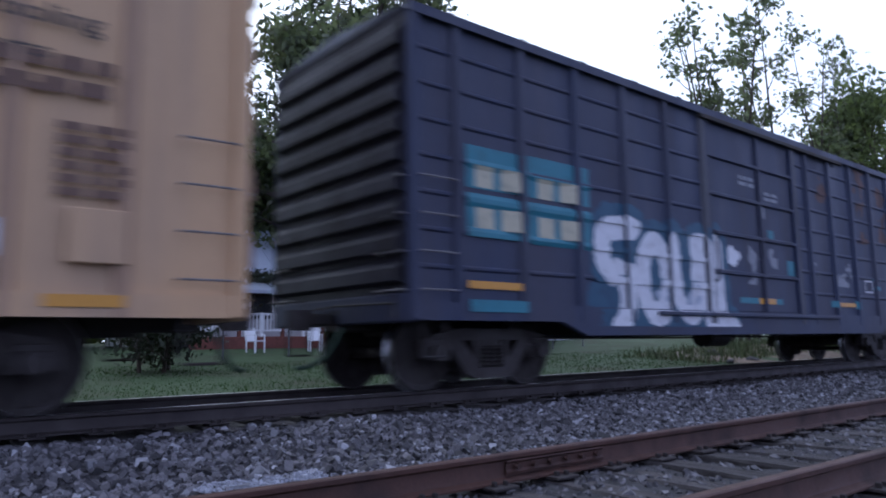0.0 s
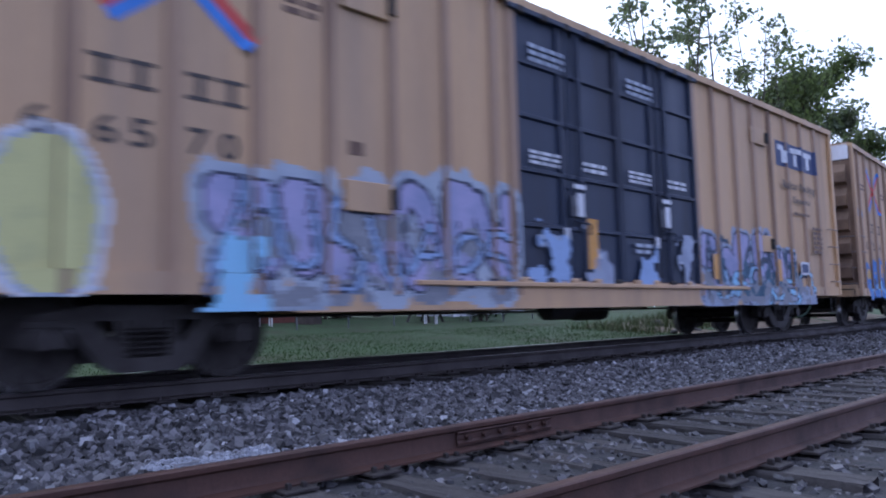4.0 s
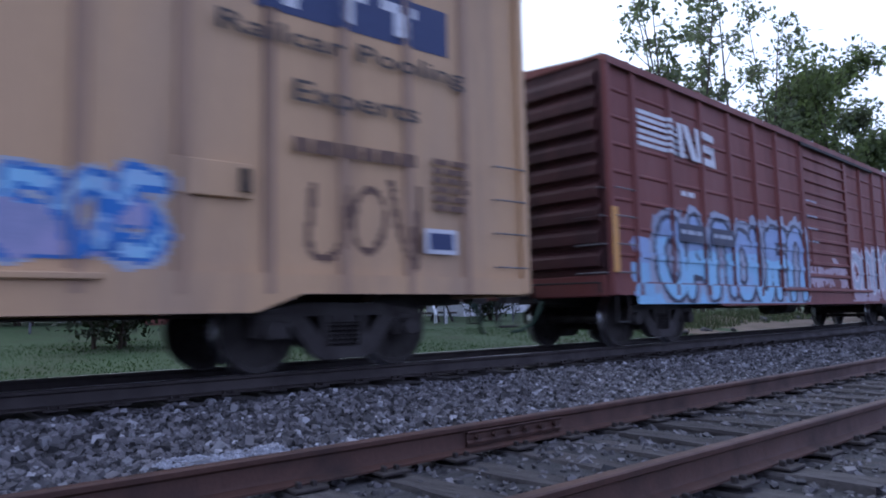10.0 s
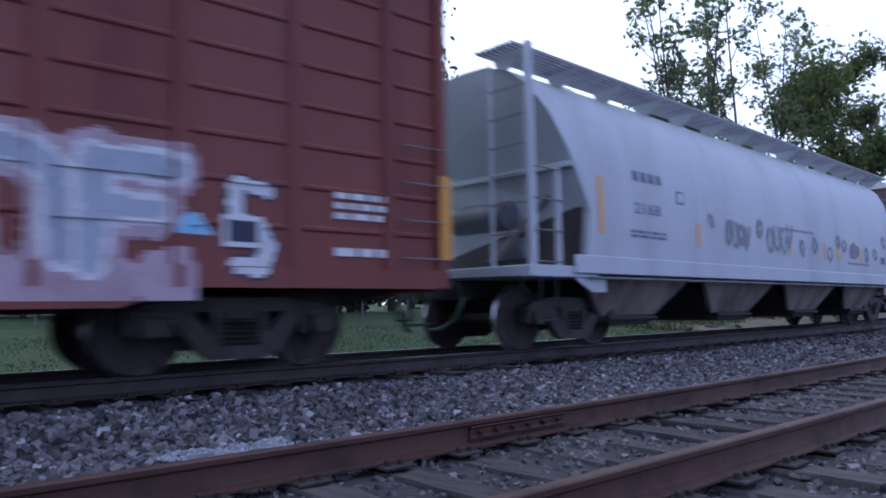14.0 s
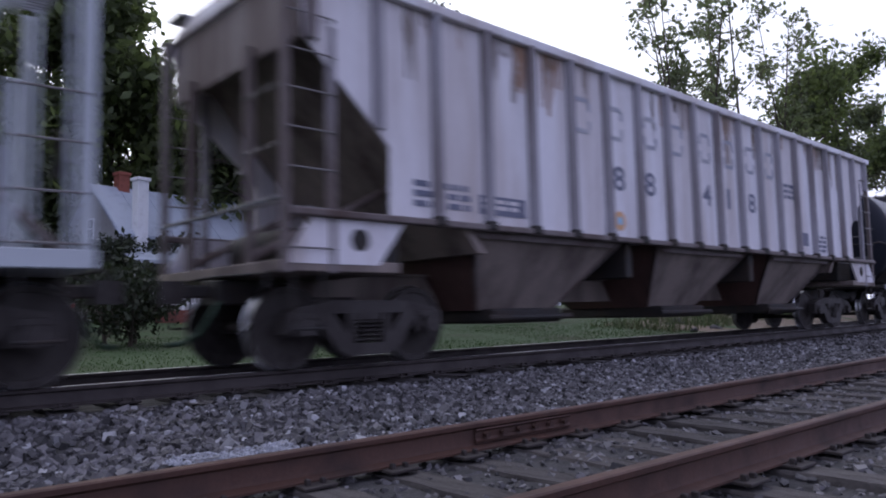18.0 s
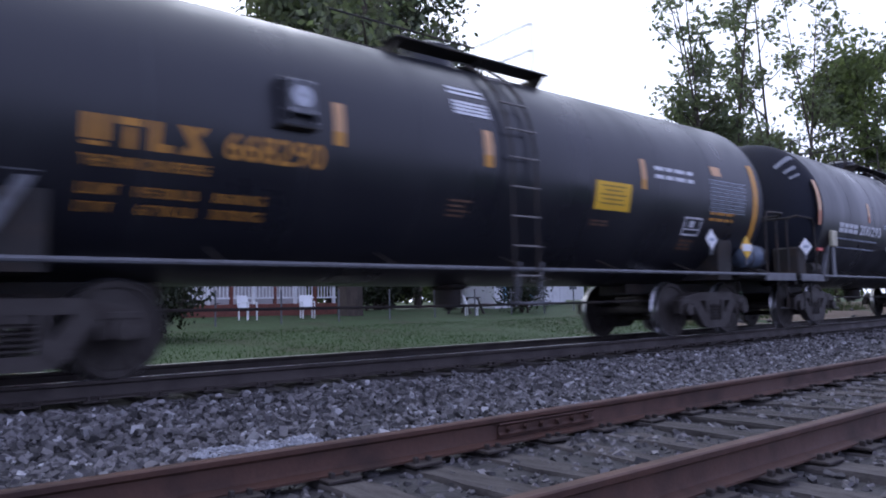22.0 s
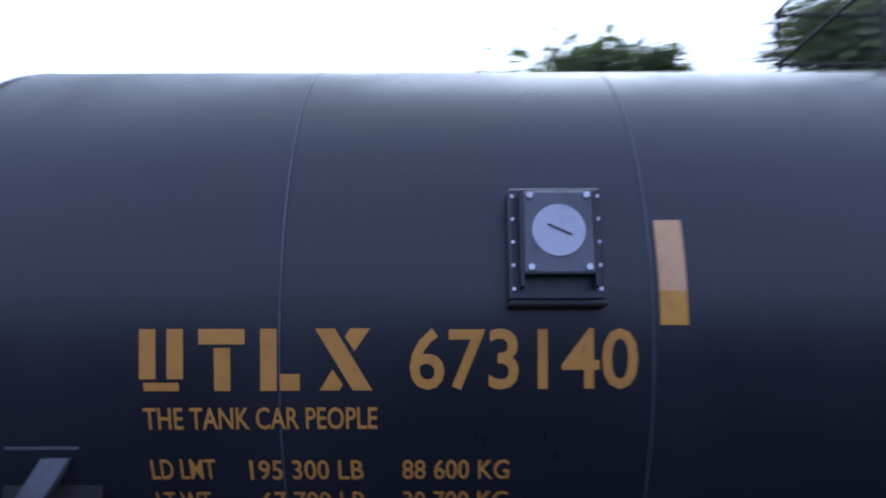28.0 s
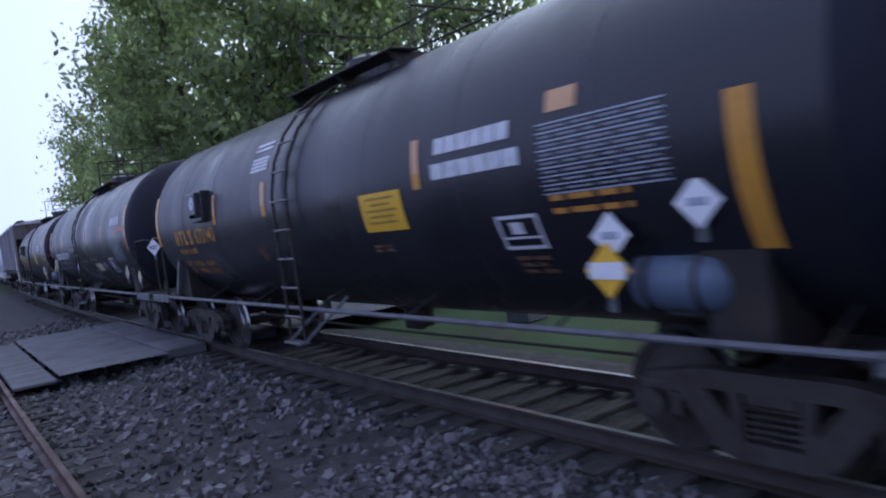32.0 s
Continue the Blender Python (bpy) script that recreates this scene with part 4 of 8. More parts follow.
def plate(quad, t):
    """A flat sheet through four corners, with thickness t."""
    return G().add(list(quad) + [tuple(p + q for p, q in zip(c, t)) for c in quad], [(0, 1, 2, 3), (7, 6, 5, 4), (0, 4, 5, 1), (1, 5, 6, 2), (2, 6, 7, 3), (3, 7, 4, 0)])


def ribbed_hopper(L, axles, label):
    """A weathered covered hopper with flat ribbed sides and open ends."""
    car = thing("hopper_car", label, "hopper car", "cars of the freight train")
    m = M["worn"]
    hw, top, low = 1.56, 4.22, 1.62
    side = [(1.38, low), (L - 1.38, low), (L - 1.38, 2.42), (L - 0.3, 3.42), (L - 0.12, top), (0.12, top), (0.3, 3.42), (1.38, 2.42)]
    for y0, y1 in ((-hw, -hw + 0.04), (hw - 0.04, hw)):
        part("side_sheet", G().prism(side, 1, y0, y1), m, car, "ribbed steel side sheet with rust streaks")
    for s in (-1, 1):
        for k in range(20):
            x = 0.35 + (L - 0.7) * k / 19
            z0 = low
            if x < 1.38:
                z0 = 2.42 + (1.38 - x) * 0.95
            if x > L - 1.38:
                z0 = 2.42 + (x - L + 1.38) * 0.95
            y = s * hw
            g = G().prism([(x - 0.06, y), (x - 0.04, y + s * 0.1), (x + 0.04, y + s * 0.1), (x + 0.06, y)], 2, z0, top - 0.1)
            part("side_rib", g, M["ribdark"], car, "upright rib darkened for shade and dirt")
        yy = (-hw - 0.09, -hw + 0.02) if s < 0 else (hw - 0.02, hw + 0.09)
        part("top_chord", G().bev(0.05, L - 0.05, *yy, top - 0.12, top, 0.015), m, car)
        part("side_sill", G().bev(0.1, L - 0.1, *yy, low - 0.05, low + 0.03, 0.015), M["hopend"], car, "grimy side sill")
        for k in range(20):
            x = 0.35 + (L - 0.7) * k / 19
            if 1.3 < x < L - 1.3:
                part("rib_foot", G().bev(x - 0.085, x + 0.085, *((-hw - 0.115, -hw + 0.01) if s < 0 else (hw - 0.01, hw + 0.115)), low - 0.04, low + 0.075, 0.02), M["under"], car, "sooty rib foot")
    # roof with hatches and walkway
    part("roof", G().prism([(-hw, top - 0.02), (-0.9, top + 0.16), (0.9, top + 0.16), (hw, top - 0.02)], 0, 0.12, L - 0.12), m, car)
    for k in range(5):
        x = 1.0 + (L - 3.2) * k / 4
        part("roof_hatch", G().bev(x, x + 1.2, -0.3, 0.3, top + 0.16, top + 0.26, 0.03), m, car)
    for y in (-1.3, 0.95):
        part("roof_walkway", G().bev(0.0, L, y, y + 0.35, top + 0.17, top + 0.21, 0.008), M["steel"], car)
        for k in range(12):
            x = 0.2 + (L - 0.4) * k / 11
            part("walkway_bracket", G().bev(x - 0.02, x + 0.02, y + (0 if y > 0 else -0.05), y + 0.35, top + 0.02, top + 0.17, 0.005), M["steel"], car)
    # inner end sheets sloping down, end frames, platforms
    for d, x0 in ((-1, 0.0), (1, L)):
        def X(a, d=d, x0=x0):
            return x0 - d * a
        part("slope_sheet", G().prism([(X(0.2), top - 0.05), (X(0.28), top - 0.05), (X(2.9), 1.3), (X(2.75), 1.3)], 1, -hw + 0.03, hw - 0.03), M["chute"], car, "sloping end sheet")
        part("end_panel", G().prism([(X(0.2), top), (X(0.26), top), (X(0.26), 3.4), (X(0.2), 3.4)], 1, -hw, hw), M["hopend"], car)
        a, b = sorted((X(0.02), X(1.5)))
        part("end_platform", G().bev(a, b, -hw, hw, 1.02, 1.14, 0.012), M["chute"], car)
        for s in (-1, 1):
            y = s * (hw - 0.03)
            part("shear_plate", G().prism([(X(0.05), 1.1), (X(1.2), 1.1), (X(1.6), low), (X(0.85), low), (X(0.4), low)], 1, min(y, y + s * 0.04), max(y, y + s * 0.04)), m, car, "pale gusset plate with a round hole")
            for q in (0.08, 0.62):
                part("corner_post", G().bev(*sorted((X(q - 0.045), X(q + 0.045))), y - 0.045, y + 0.045, 1.0, 3.6 if q > 0.3 else top, 0.012), M["ribdark"] if q > 0.3 else M["hopend"], car)
            rg = sorted((X(0.1), X(0.62)))
            rungs(car, *rg, s * (hw - 0.01), [1.25 + 0.4 * k for k in range(7)], M["rung"])
            part("end_post", G().bev(*sorted((X(0.05), X(0.15))), s * 0.75 - 0.05, s * 0.75 + 0.05, 1.1, 3.5, 0.012), M["hopend"], car)
            part("end_brace", G().cyl((X(0.1), s * 0.75, 1.2), (X(1.9), s * 0.9, 2.1), 0.05, 8), M["hopend"], car)
            stirrup(car, X(0.35), s * (hw - 0.05), M["under"], 1.0, 0.45)
        for z in (1.7, 2.3, 2.9):
            part("end_rung", G().tube([Vector((X(0.04), -1.5, z)), Vector((X(0.04), -0.75, z))], 0.013, 6), M["rung"], car)
        part("end_beam", G().bev(*sorted((X(0.85), X(1.7))), -1.3, 1.3, 1.14, 1.6, 0.03), M["under"], car, "dark end beam under the slope")
        part("end_rail", G().tube([Vector((X(0.05), -hw, 1.75)), Vector((X(0.05), hw, 1.75))], 0.025, 6), M["steel"], car)
        part("air_tank", G().cyl((X(0.75), -0.5, 1.4), (X(0.75), 0.6, 1.4), 0.2, 16), M["under"], car, smooth=True)
        coupler(car, x0, d)
    # three hopper bays, with deep gaps between them
    inner0, inner1 = 2.2, L - 2.2
    n = 3
    w = (inner1 - inner0) / n
    for k in range(n):
        a = inner0 + w * (k + 0.12)
        b, a2, b2 = a + 0.76 * w, a + 0.16 * w, a + 0.54 * w
        c = (a2 + b2) / 2
        # the sides lean in towards the outlet
        for s in (-1, 1):
            y0, y1 = s * (hw - 0.06), s * 0.85
            part("bay_side", plate([(a, y0, low), (b, y0, low), (b2, y1, 0.6), (a2, y1, 0.6)], (0, -s * 0.04, 0)), M["chute"], car, "grimy hopper bay side")
            part("bay_brace", plate([(a + 0.12, y0 * 1.005, low - 0.02), (b - 0.12, y0 * 1.005, low - 0.02), (b - 0.2, y0 * 0.985, low - 0.13), (a + 0.16, y0 * 0.985, low - 0.13)], (0, s * 0.015, 0)), M["hopend"], car, "pale strip along the bay")
            p, q = ((a, a2), (b, b2))[s > 0]
            part("bay_slope", plate([(p, -hw + 0.06, low), (p, hw - 0.06, low), (q, 0.85, 0.6), (q, -0.85, 0.6)], (-s * 0.05, 0, 0)), M["rust"], car, "rusty sloping sheet")
            part("bay_edge", plate([(p, -hw + 0.03, low), (q, -0.82, 0.6), (q + 0.05, -0.82, 0.6), (p + 0.05, -hw + 0.03, low)], (0, -0.012, 0)), M["hopend"], car)
        part("outlet_gate", G().bev(c - 0.72, c + 0.72, -1.1, 1.1, 0.42, 0.62, 0.03).cyl((c - 0.85, -1.15, 0.5), (c + 0.85, -1.15, 0.5), 0.04, 8), M["under"], car, "outlet gate")
        if k:
            part("cross_bearer", G().bev(a - 0.2 * w, a - 0.16 * w, -hw + 0.1, hw - 0.1, 1.05, low - 0.02, 0.02), M["under"], car)
    part("centre_sill", G().box(0.2, L - 0.2, -0.16, 0.16, 0.72, 1.08).box(0.2, L - 0.2, -0.24, 0.24, 1.08, 1.11), M["chute"], car, "grimy brown centre sill")
    for k in (0, 2):
        truck(car, (axles[k] + axles[k + 1]) / 2)
    return car


def round_hopper(L, axles, label):
    """A pale covered hopper with bulging sides."""
    car = thing("hopper_car", label, "hopper car", "cars of the freight train")
    m = M["hopper"]
    sec = [(0.0, 4.16), (0.45, 4.14), (0.85, 4.0), (1.15, 3.74), (1.36, 3.38), (1.49, 2.95), (1.55, 2.45), (1.57, 1.95), (1.56, 1.5), (1.54, 1.22)]

    def inset(z):
        for (za, a), (zb, b) in zip(((4.2, 0.35), (3.7, 0.5), (2.7, 0.94), (2.3, 1.35), (1.0, 1.2)), ((3.7, 0.5), (2.7, 0.94), (2.3, 1.35), (1.0, 1.2), (0, 1.2))):
            if zb <= z <= za:
                return b + (a - b) * (z - zb) / (za - zb)
        return 0.35

    g = G()
    ring = [(-y, z) for y, z in reversed(sec)] + sec[1:]
    fr = [0.0, 0.003] + [k / 12 for k in range(1, 12)] + [0.997, 1.0]
    g.sheet(fr, range(len(ring)), lambda t, j: (inset(ring[j][1]) + t * (L - 2 * inset(ring[j][1])), ring[j][0], ring[j][1]))
    part("body", g, m, car, "pale grey bulging steel body", smooth=True)
    for d, x0 in ((-1, 0.0), (1, L)):
        def X(a, d=d, x0=x0):
            return x0 - d * a
        g = G()
        pts = [(X(inset(z) + 0.02), y, z) for y, z in ring]
        g.add(pts + [(X(1.6), 0, 1.3)], [tuple(range(len(ring)))])
        part("end_sheet", g, m, car, "grey recessed end sheet")
        part("slope_sheet", G().prism([(X(0.9), 2.9), (X(0.98), 2.9), (X(2.6), 1.1), (X(2.5), 1.1)], 1, -1.45, 1.45), M["steel"], car)
        # the deep bay below the end wall: added sheet, dark for shade and dirt
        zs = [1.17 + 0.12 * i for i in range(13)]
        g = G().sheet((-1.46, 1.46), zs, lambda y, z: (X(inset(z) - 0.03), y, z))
        part("end_bay", g, M["shadedbay"], car, "sheet darkened for shade and dirt below the end wall")
        part("end_bay_lip", G().bev(*sorted((X(inset(2.62) - 0.07), X(inset(2.62) + 0.02))), -1.49, 1.49, 2.58, 2.66, 0.01), m, car)
        a, b = sorted((X(0.0), X(1.5)))
        part("end_platform", G().bev(a, b, -1.55, 1.55, 1.0, 1.16, 0.012), m, car)
        for s in (-1, 1):
            y = s * 1.5
            part("corner_post", G().bev(*sorted((X(0.03), X(0.14))), y - 0.05, y + 0.05, 1.0, 4.17, 0.012), m, car, "pale corner post")
            part("ladder_post", G().bev(*sorted((X(0.6), X(0.68))), y - 0.04, y + 0.04, 1.1, 2.5, 0.012), m, car)
            rungs(car, *sorted((X(0.1), X(0.64))), s * 1.5, [1.2 + 0.42 * k for k in range(4)], M["rung"])
            part("end_brace", G().cyl((X(0.1), s * 0.7, 1.2), (X(1.3), s * 0.9, 2.3), 0.05, 8), M["hopend"], car)
            part("end_ladder_post", G().cyl((X(0.08), s * 0.8, 1.1), (X(0.08), s * 0.8, 4.0), 0.03, 8), m, car)
            stirrup(car, X(0.4), s * 1.5, M["under"], 1.0, 0.42)
            part("sill_gusset", G().prism([(X(0.9), 1.02), (X(1.7), 1.02), (X(1.7), 0.8), (X(1.35), 0.8)], 1, min(y, y + s * 0.03), max(y, y + s * 0.03)), m, car)
        for z in (1.6, 2.0, 2.4, 2.8, 3.2, 3.6):
            part("end_rung", G().tube([Vector((X(0.06), -1.45, z)), Vector((X(0.06), -0.8, z))], 0.013, 6), M["rung"], car)
        part("air_tank", G().cyl((X(0.7), -0.6, 1.95), (X(0.7), 0.5, 1.95), 0.22, 18).cyl((X(0.7), -0.9, 1.45), (X(0.7), -0.3, 1.45), 0.15, 14), M["steel"], car, "grey air tanks", smooth=True)
        w = G().lathe([(0, 0.24), (0.03, 0.27), (0.06, 0.24)], 0, 20, (X(0.0), 0.3, 2.3), True)
        part("brake_wheel", w, M["under"], car, smooth=True)
        coupler(car, x0, d)
    # side sills with a drip edge
    for s in (-1, 1):
        y = s * 1.56
        part("side_sill", G().bev(0.9, L - 0.9, min(y, y + s * 0.04), max(y, y + s * 0.04), 1.06, 1.32, 0.012), m, car)
        part("sill_pipe", G().tube([Vector((1.2, s * 1.6, 1.0)), Vector((L - 1.2, s * 1.6, 1.0))], 0.02, 6), M["steel"], car)
        # top running boards on brackets
        yy = (-1.3, -0.66) if s < 0 else (0.66, 1.3)
        g = G()
        for q in range(8):
            y = yy[0] + (yy[1] - yy[0]) * q / 7
            g.box(-0.05, L + 0.05, y - 0.014, y + 0.014, 4.17, 4.21)
        for q in range(48):
            x = (L - 0.04) * q / 47
            g.box(x, x + 0.03, yy[0], yy[1], 4.175, 4.2)
        part("running_board", g, M["grating"], car, "open steel grating running board")
        for k in range(14):
            x = 0.3 + (L - 0.6) * k / 13
            part("board_bracket", G().prism([(s * 1.26, 4.17), (s * 0.7, 4.17), (s * 0.75, 4.02), (s * 0.95, 3.95)], 0, x - 0.025, x + 0.025), m, car)
    for k in range(4):
        x = 1.8 + (L - 5.2) * k / 3
        part("roof_hatch", G().lathe([(0, 0.4), (0.12, 0.4), (0.2, 0.3), (0.22, 0.001)], 2, 20, (x + 0.8, 0, 4.12)), m, car, smooth=True)
    # four outlet bays, their grimy sides wide, with dark gaps between
    for k in range(4):
        c = 2.9 + (L - 5.8) * k / 3
        w = 1.74
        for s in (-1, 1):
            part("bay_side", plate([(c - w, s * 1.44, 1.18), (c + w, s * 1.44, 1.18), (c + 0.8, s * 1.1, 0.45), (c - 0.8, s * 1.1, 0.45)], (0, -s * 0.04, 0)), M["chute"], car, "grimy hopper bay side")
            part("bay_flange", plate([(c + s * w, -1.45, 1.18), (c + s * 0.8, -1.11, 0.45), (c + s * 0.74, -1.11, 0.45), (c + s * (w - 0.07), -1.45, 1.18)], (0, -0.014, 0)), M["steel"], car)
        # slope sheets coloured black to stand for the shadow in the gaps
        part("bay_slope", G().prism([(c - w, 1.2), (c - w + 0.08, 1.2), (c - 0.75, 0.45), (c - 0.83, 0.45)], 1, -1.1, 1.1), M["under"], car)
        part("bay_slope", G().prism([(c + w - 0.08, 1.2), (c + w, 1.2), (c + 0.83, 0.45), (c + 0.75, 0.45)], 1, -1.1, 1.1), M["under"], car)
        part("outlet_gate", G().bev(c - 0.6, c + 0.6, -1.15, 1.15, 0.3, 0.46, 0.02).cyl((c - 0.7, -1.2, 0.4), (c + 0.7, -1.2, 0.4), 0.035, 8), M["under"], car, "outlet gate")
    part("centre_sill", G().box(0.2, L - 0.2, -0.16, 0.16, 0.72, 1.05), M["under"], car)
    for k in (0, 2):
        truck(car, (axles[k] + axles[k + 1]) / 2)
    return car


# ---- the train: (car, place of its leading end at the start) ----
def spaced(a, b, n):
    return [a + (b - a) * k / n for k in range(n + 1)]


TRAIN = []
L = 19.0
posts60 = [0.06] + spaced(0.63, 6.63, 7) + [7.0, 12.0] + spaced(12.78, 17.93, 6) + [18.94]
AX60 = (1.45, 3.23, 15.6, 17.38)
lead_car = boxcar(L, (7.0, 12.0), 4.93, "tan", "doorblue", AX60, "tan high-cube boxcar with vertical posts and dark blue plug doors", 0, posts60, door_kind="double", ribs=5)
TRAIN.append((lead_car, 2.53 - L, (2.34, 16.5)))
POSTDARK = [0.06] + spaced(0.71, 5.03, 4) + [6.1, 9.35, 9.93] + spaced(11.0, 15.32, 4) + [15.97]
POSTRED = [0.06] + spaced(0.81, 6.51, 5) + [7.9, 10.95] + spaced(12.17, 17.89, 5) + [18.64]
dark_car = boxcar(16.03, (6.1, 9.35), 4.4, "purple", "purple", (0.75, 2.53, 13.55, 15.33), "dark faded blue boxcar with white graffiti and a teal patch", 8, POSTDARK, ribs=9, door_kind="panel")
TRAIN.append((dark_car, 4.25, (1.64, 14.44)))
tan_a = boxcar(L, (7.0, 12.0), 4.93, "tan", "doorblue", AX60, "tan high-cube boxcar with red and blue cross emblem and lilac graffiti", 0, posts60, door_kind="double", ribs=5)
TRAIN.append((tan_a, 21.75, (2.34, 16.5)))
tan_b = boxcar(L, (7.0, 12.0), 4.93, "tan", "doorblue", AX60, "tan high-cube boxcar with cross emblem and blue graffiti tags", 0, posts60, door_kind="double", ribs=5)
TRAIN.append((tan_b, 42.4, (2.34, 16.5)))
red_car = boxcar(18.7, (7.9, 10.95), 4.42, "red", "red", (1.4, 3.18, 15.5, 17.28), "brown-red boxcar with pale blue graffiti and white stripes", 8, POSTRED, ribs=9, door_kind="slide")
TRAIN.append((red_car, 63.05, (2.29, 16.4)))
pale_hopper = round_hopper(16.65, (0.62, 2.4, 14.5, 16.28), "pale grey covered hopper car with bulging sides")
TRAIN.append((pale_hopper, 83.12, (1.5, 15.4)))
grey_hopper = ribbed_hopper(16.85, (0.52, 2.3, 14.4, 16.18), "weathered grey ribbed covered hopper car with rust streaks")
TRAIN.append((grey_hopper, 101.3, (1.4, 15.3)))
tank_a = tank_car(14.6, 1.54, 2.42, 1.15, 13.35, (0.85, 2.63, 11.55, 13.33), "black tank car with orange stencils and a yellow sign", 7.25)
TRAIN.append((tank_a, 119.05, (1.74, 12.44)))
tank_b = tank_car(14.9, 1.58, 2.42, 1.2, 13.75, (0.9, 2.68, 12.05, 13.83), "black tank car with white stencils and orange stripes", 6.9)
TRAIN.append((tank_b, 133.8, (1.79, 12.94)))
tank_c = tank_car(15.2, 1.54, 2.38, 1.15, 13.95, (0.85, 2.63, 12.3, 14.08), "black tank car with large orange lettering and a round gauge", 7.18)
TRAIN.append((tank_c, 149.0, (1.74, 13.19)))
tail_car = boxcar(17.0, (6.9, 10.1), 4.4, "rust", "rust", (1.2, 2.98, 14.0, 15.78), "rusty brown boxcar with vertical ribs", 0, spaced(0.06, 6.9, 7) + spaced(10.1, 16.94, 7), ribs=8, door_kind="slide")
TRAIN.append((tail_car, 165.0, (2.1, 14.9)))

# ---- lettering, stripes, signs and graffiti on the cars ----
M["dkgrey"] = material("dark_stencil_paint", (0.055, 0.045, 0.04), 0.6, second=(0.1, 0.08, 0.06), amount=0.3, scale=9, grain=0.1, bump=0)
M["brown"] = material("brown_stencil_paint", (0.13, 0.075, 0.05), 0.6, second=(0.2, 0.13, 0.08), amount=0.35, scale=9, grain=0.1, bump=0)
M["chalk"] = material("white_stencil_paint", (0.62, 0.63, 0.66), 0.55, second=(0.4, 0.4, 0.42), amount=0.35, scale=8, grain=0.1, bump=0)
M["teal"] = material("teal_patch_paint", (0.035, 0.17, 0.22), 0.5, second=(0.05, 0.12, 0.15), amount=0.35, scale=4, grain=0.12, bump=0)
M["cream"] = material("cream_number_paint", (0.45, 0.42, 0.3), 0.55, second=(0.25, 0.25, 0.2), amount=0.35, scale=8, grain=0.1, bump=0)
M["amber"] = material("amber_reflector_film", (0.55, 0.27, 0.04), 0.4, second=(0.42, 0.2, 0.03), amount=0.3, scale=9, grain=0.1, bump=0)
M["palestripe"] = material("pale_reflector_film", (0.6, 0.35, 0.17), 0.4, second=(0.5, 0.29, 0.14), amount=0.3, scale=9, grain=0.1, bump=0)
M["rustband"] = material("rust_orange_film", (0.42, 0.15, 0.06), 0.45, second=(0.3, 0.11, 0.05), amount=0.3, scale=9, grain=0.1, bump=0)
M["royal"] = material("royal_blue_spray", (0.035, 0.16, 0.48), 0.5, second=(0.06, 0.12, 0.3), amount=0.35, scale=3, grain=0.12, bump=0)
M["skyspray"] = material("pale_blue_spray", (0.27, 0.52, 0.72), 0.5, second=(0.36, 0.42, 0.62), amount=0.4, scale=1.6, grain=0.12, bump=0)
M["periwinkle"] = material("periwinkle_spray", (0.27, 0.37, 0.58), 0.5, second=(0.2, 0.27, 0.42), amount=0.4, scale=2.2, grain=0.15, bump=0)
M["mist"] = material("misty_grey_spray", (0.3, 0.34, 0.44), 0.5, second=(0.22, 0.24, 0.32), amount=0.4, scale=2.2, grain=0.15, bump=0)
M["deepteal"] = material("deep_teal_spray", (0.02, 0.075, 0.13), 0.5, second=(0.025, 0.05, 0.09), amount=0.4, scale=3, grain=0.12, bump=0)
M["lilac"] = material("lilac_spray", (0.34, 0.32, 0.5), 0.5, second=(0.2, 0.24, 0.38), amount=0.45, scale=2.2, grain=0.15, bump=0)
M["navy"] = material("navy_outline_spray", (0.025, 0.03, 0.06), 0.5, second=(0.05, 0.06, 0.1), amount=0.4, scale=3, grain=0.12, bump=0)
M["greyspray"] = material("silver_spray", (0.36, 0.4, 0.47), 0.5, second=(0.25, 0.29, 0.36), amount=0.45, scale=2.5, grain=0.15, bump=0)
M["pinkspray"] = material("pink_grey_spray", (0.42, 0.33, 0.38), 0.5, second=(0.3, 0.2, 0.22), amount=0.45, scale=2, grain=0.15, bump=0)
M["redspray"] = material("bright_red_paint", (0.50, 0.06, 0.045), 0.5, second=(0.38, 0.08, 0.06), amount=0.35, scale=5, grain=0.1, bump=0)
M["emblemblue"] = material("bright_blue_paint", (0.06, 0.2, 0.58), 0.5, second=(0.07, 0.16, 0.42), amount=0.35, scale=5, grain=0.1, bump=0)
M["ttblue"] = material("dark_blue_patch", (0.03, 0.045, 0.12), 0.5, second=(0.05, 0.07, 0.15), amount=0.35, scale=5, grain=0.1, bump=0)
M["lemon"] = material("pale_yellow_spray", (0.55, 0.53, 0.22), 0.5, second=(0.42, 0.42, 0.2), amount=0.35, scale=4, grain=0.1, bump=0)
M["smudge"] = material("thin_grey_marker", (0.2, 0.21, 0.24), 0.55, second=(0.3, 0.31, 0.34), amount=0.4, scale=5, grain=0.15, bump=0)
M["fadedmark"] = material("sun_faded_lettering", (0.3, 0.31, 0.37), 0.7, second=(0.5, 0.49, 0.51), amount=0.5, scale=4, grain=0.15, bump=0)
M["hopmark"] = material("grey_blue_stencil", (0.13, 0.14, 0.2), 0.55, second=(0.22, 0.22, 0.27), amount=0.4, scale=6, grain=0.15, bump=0)


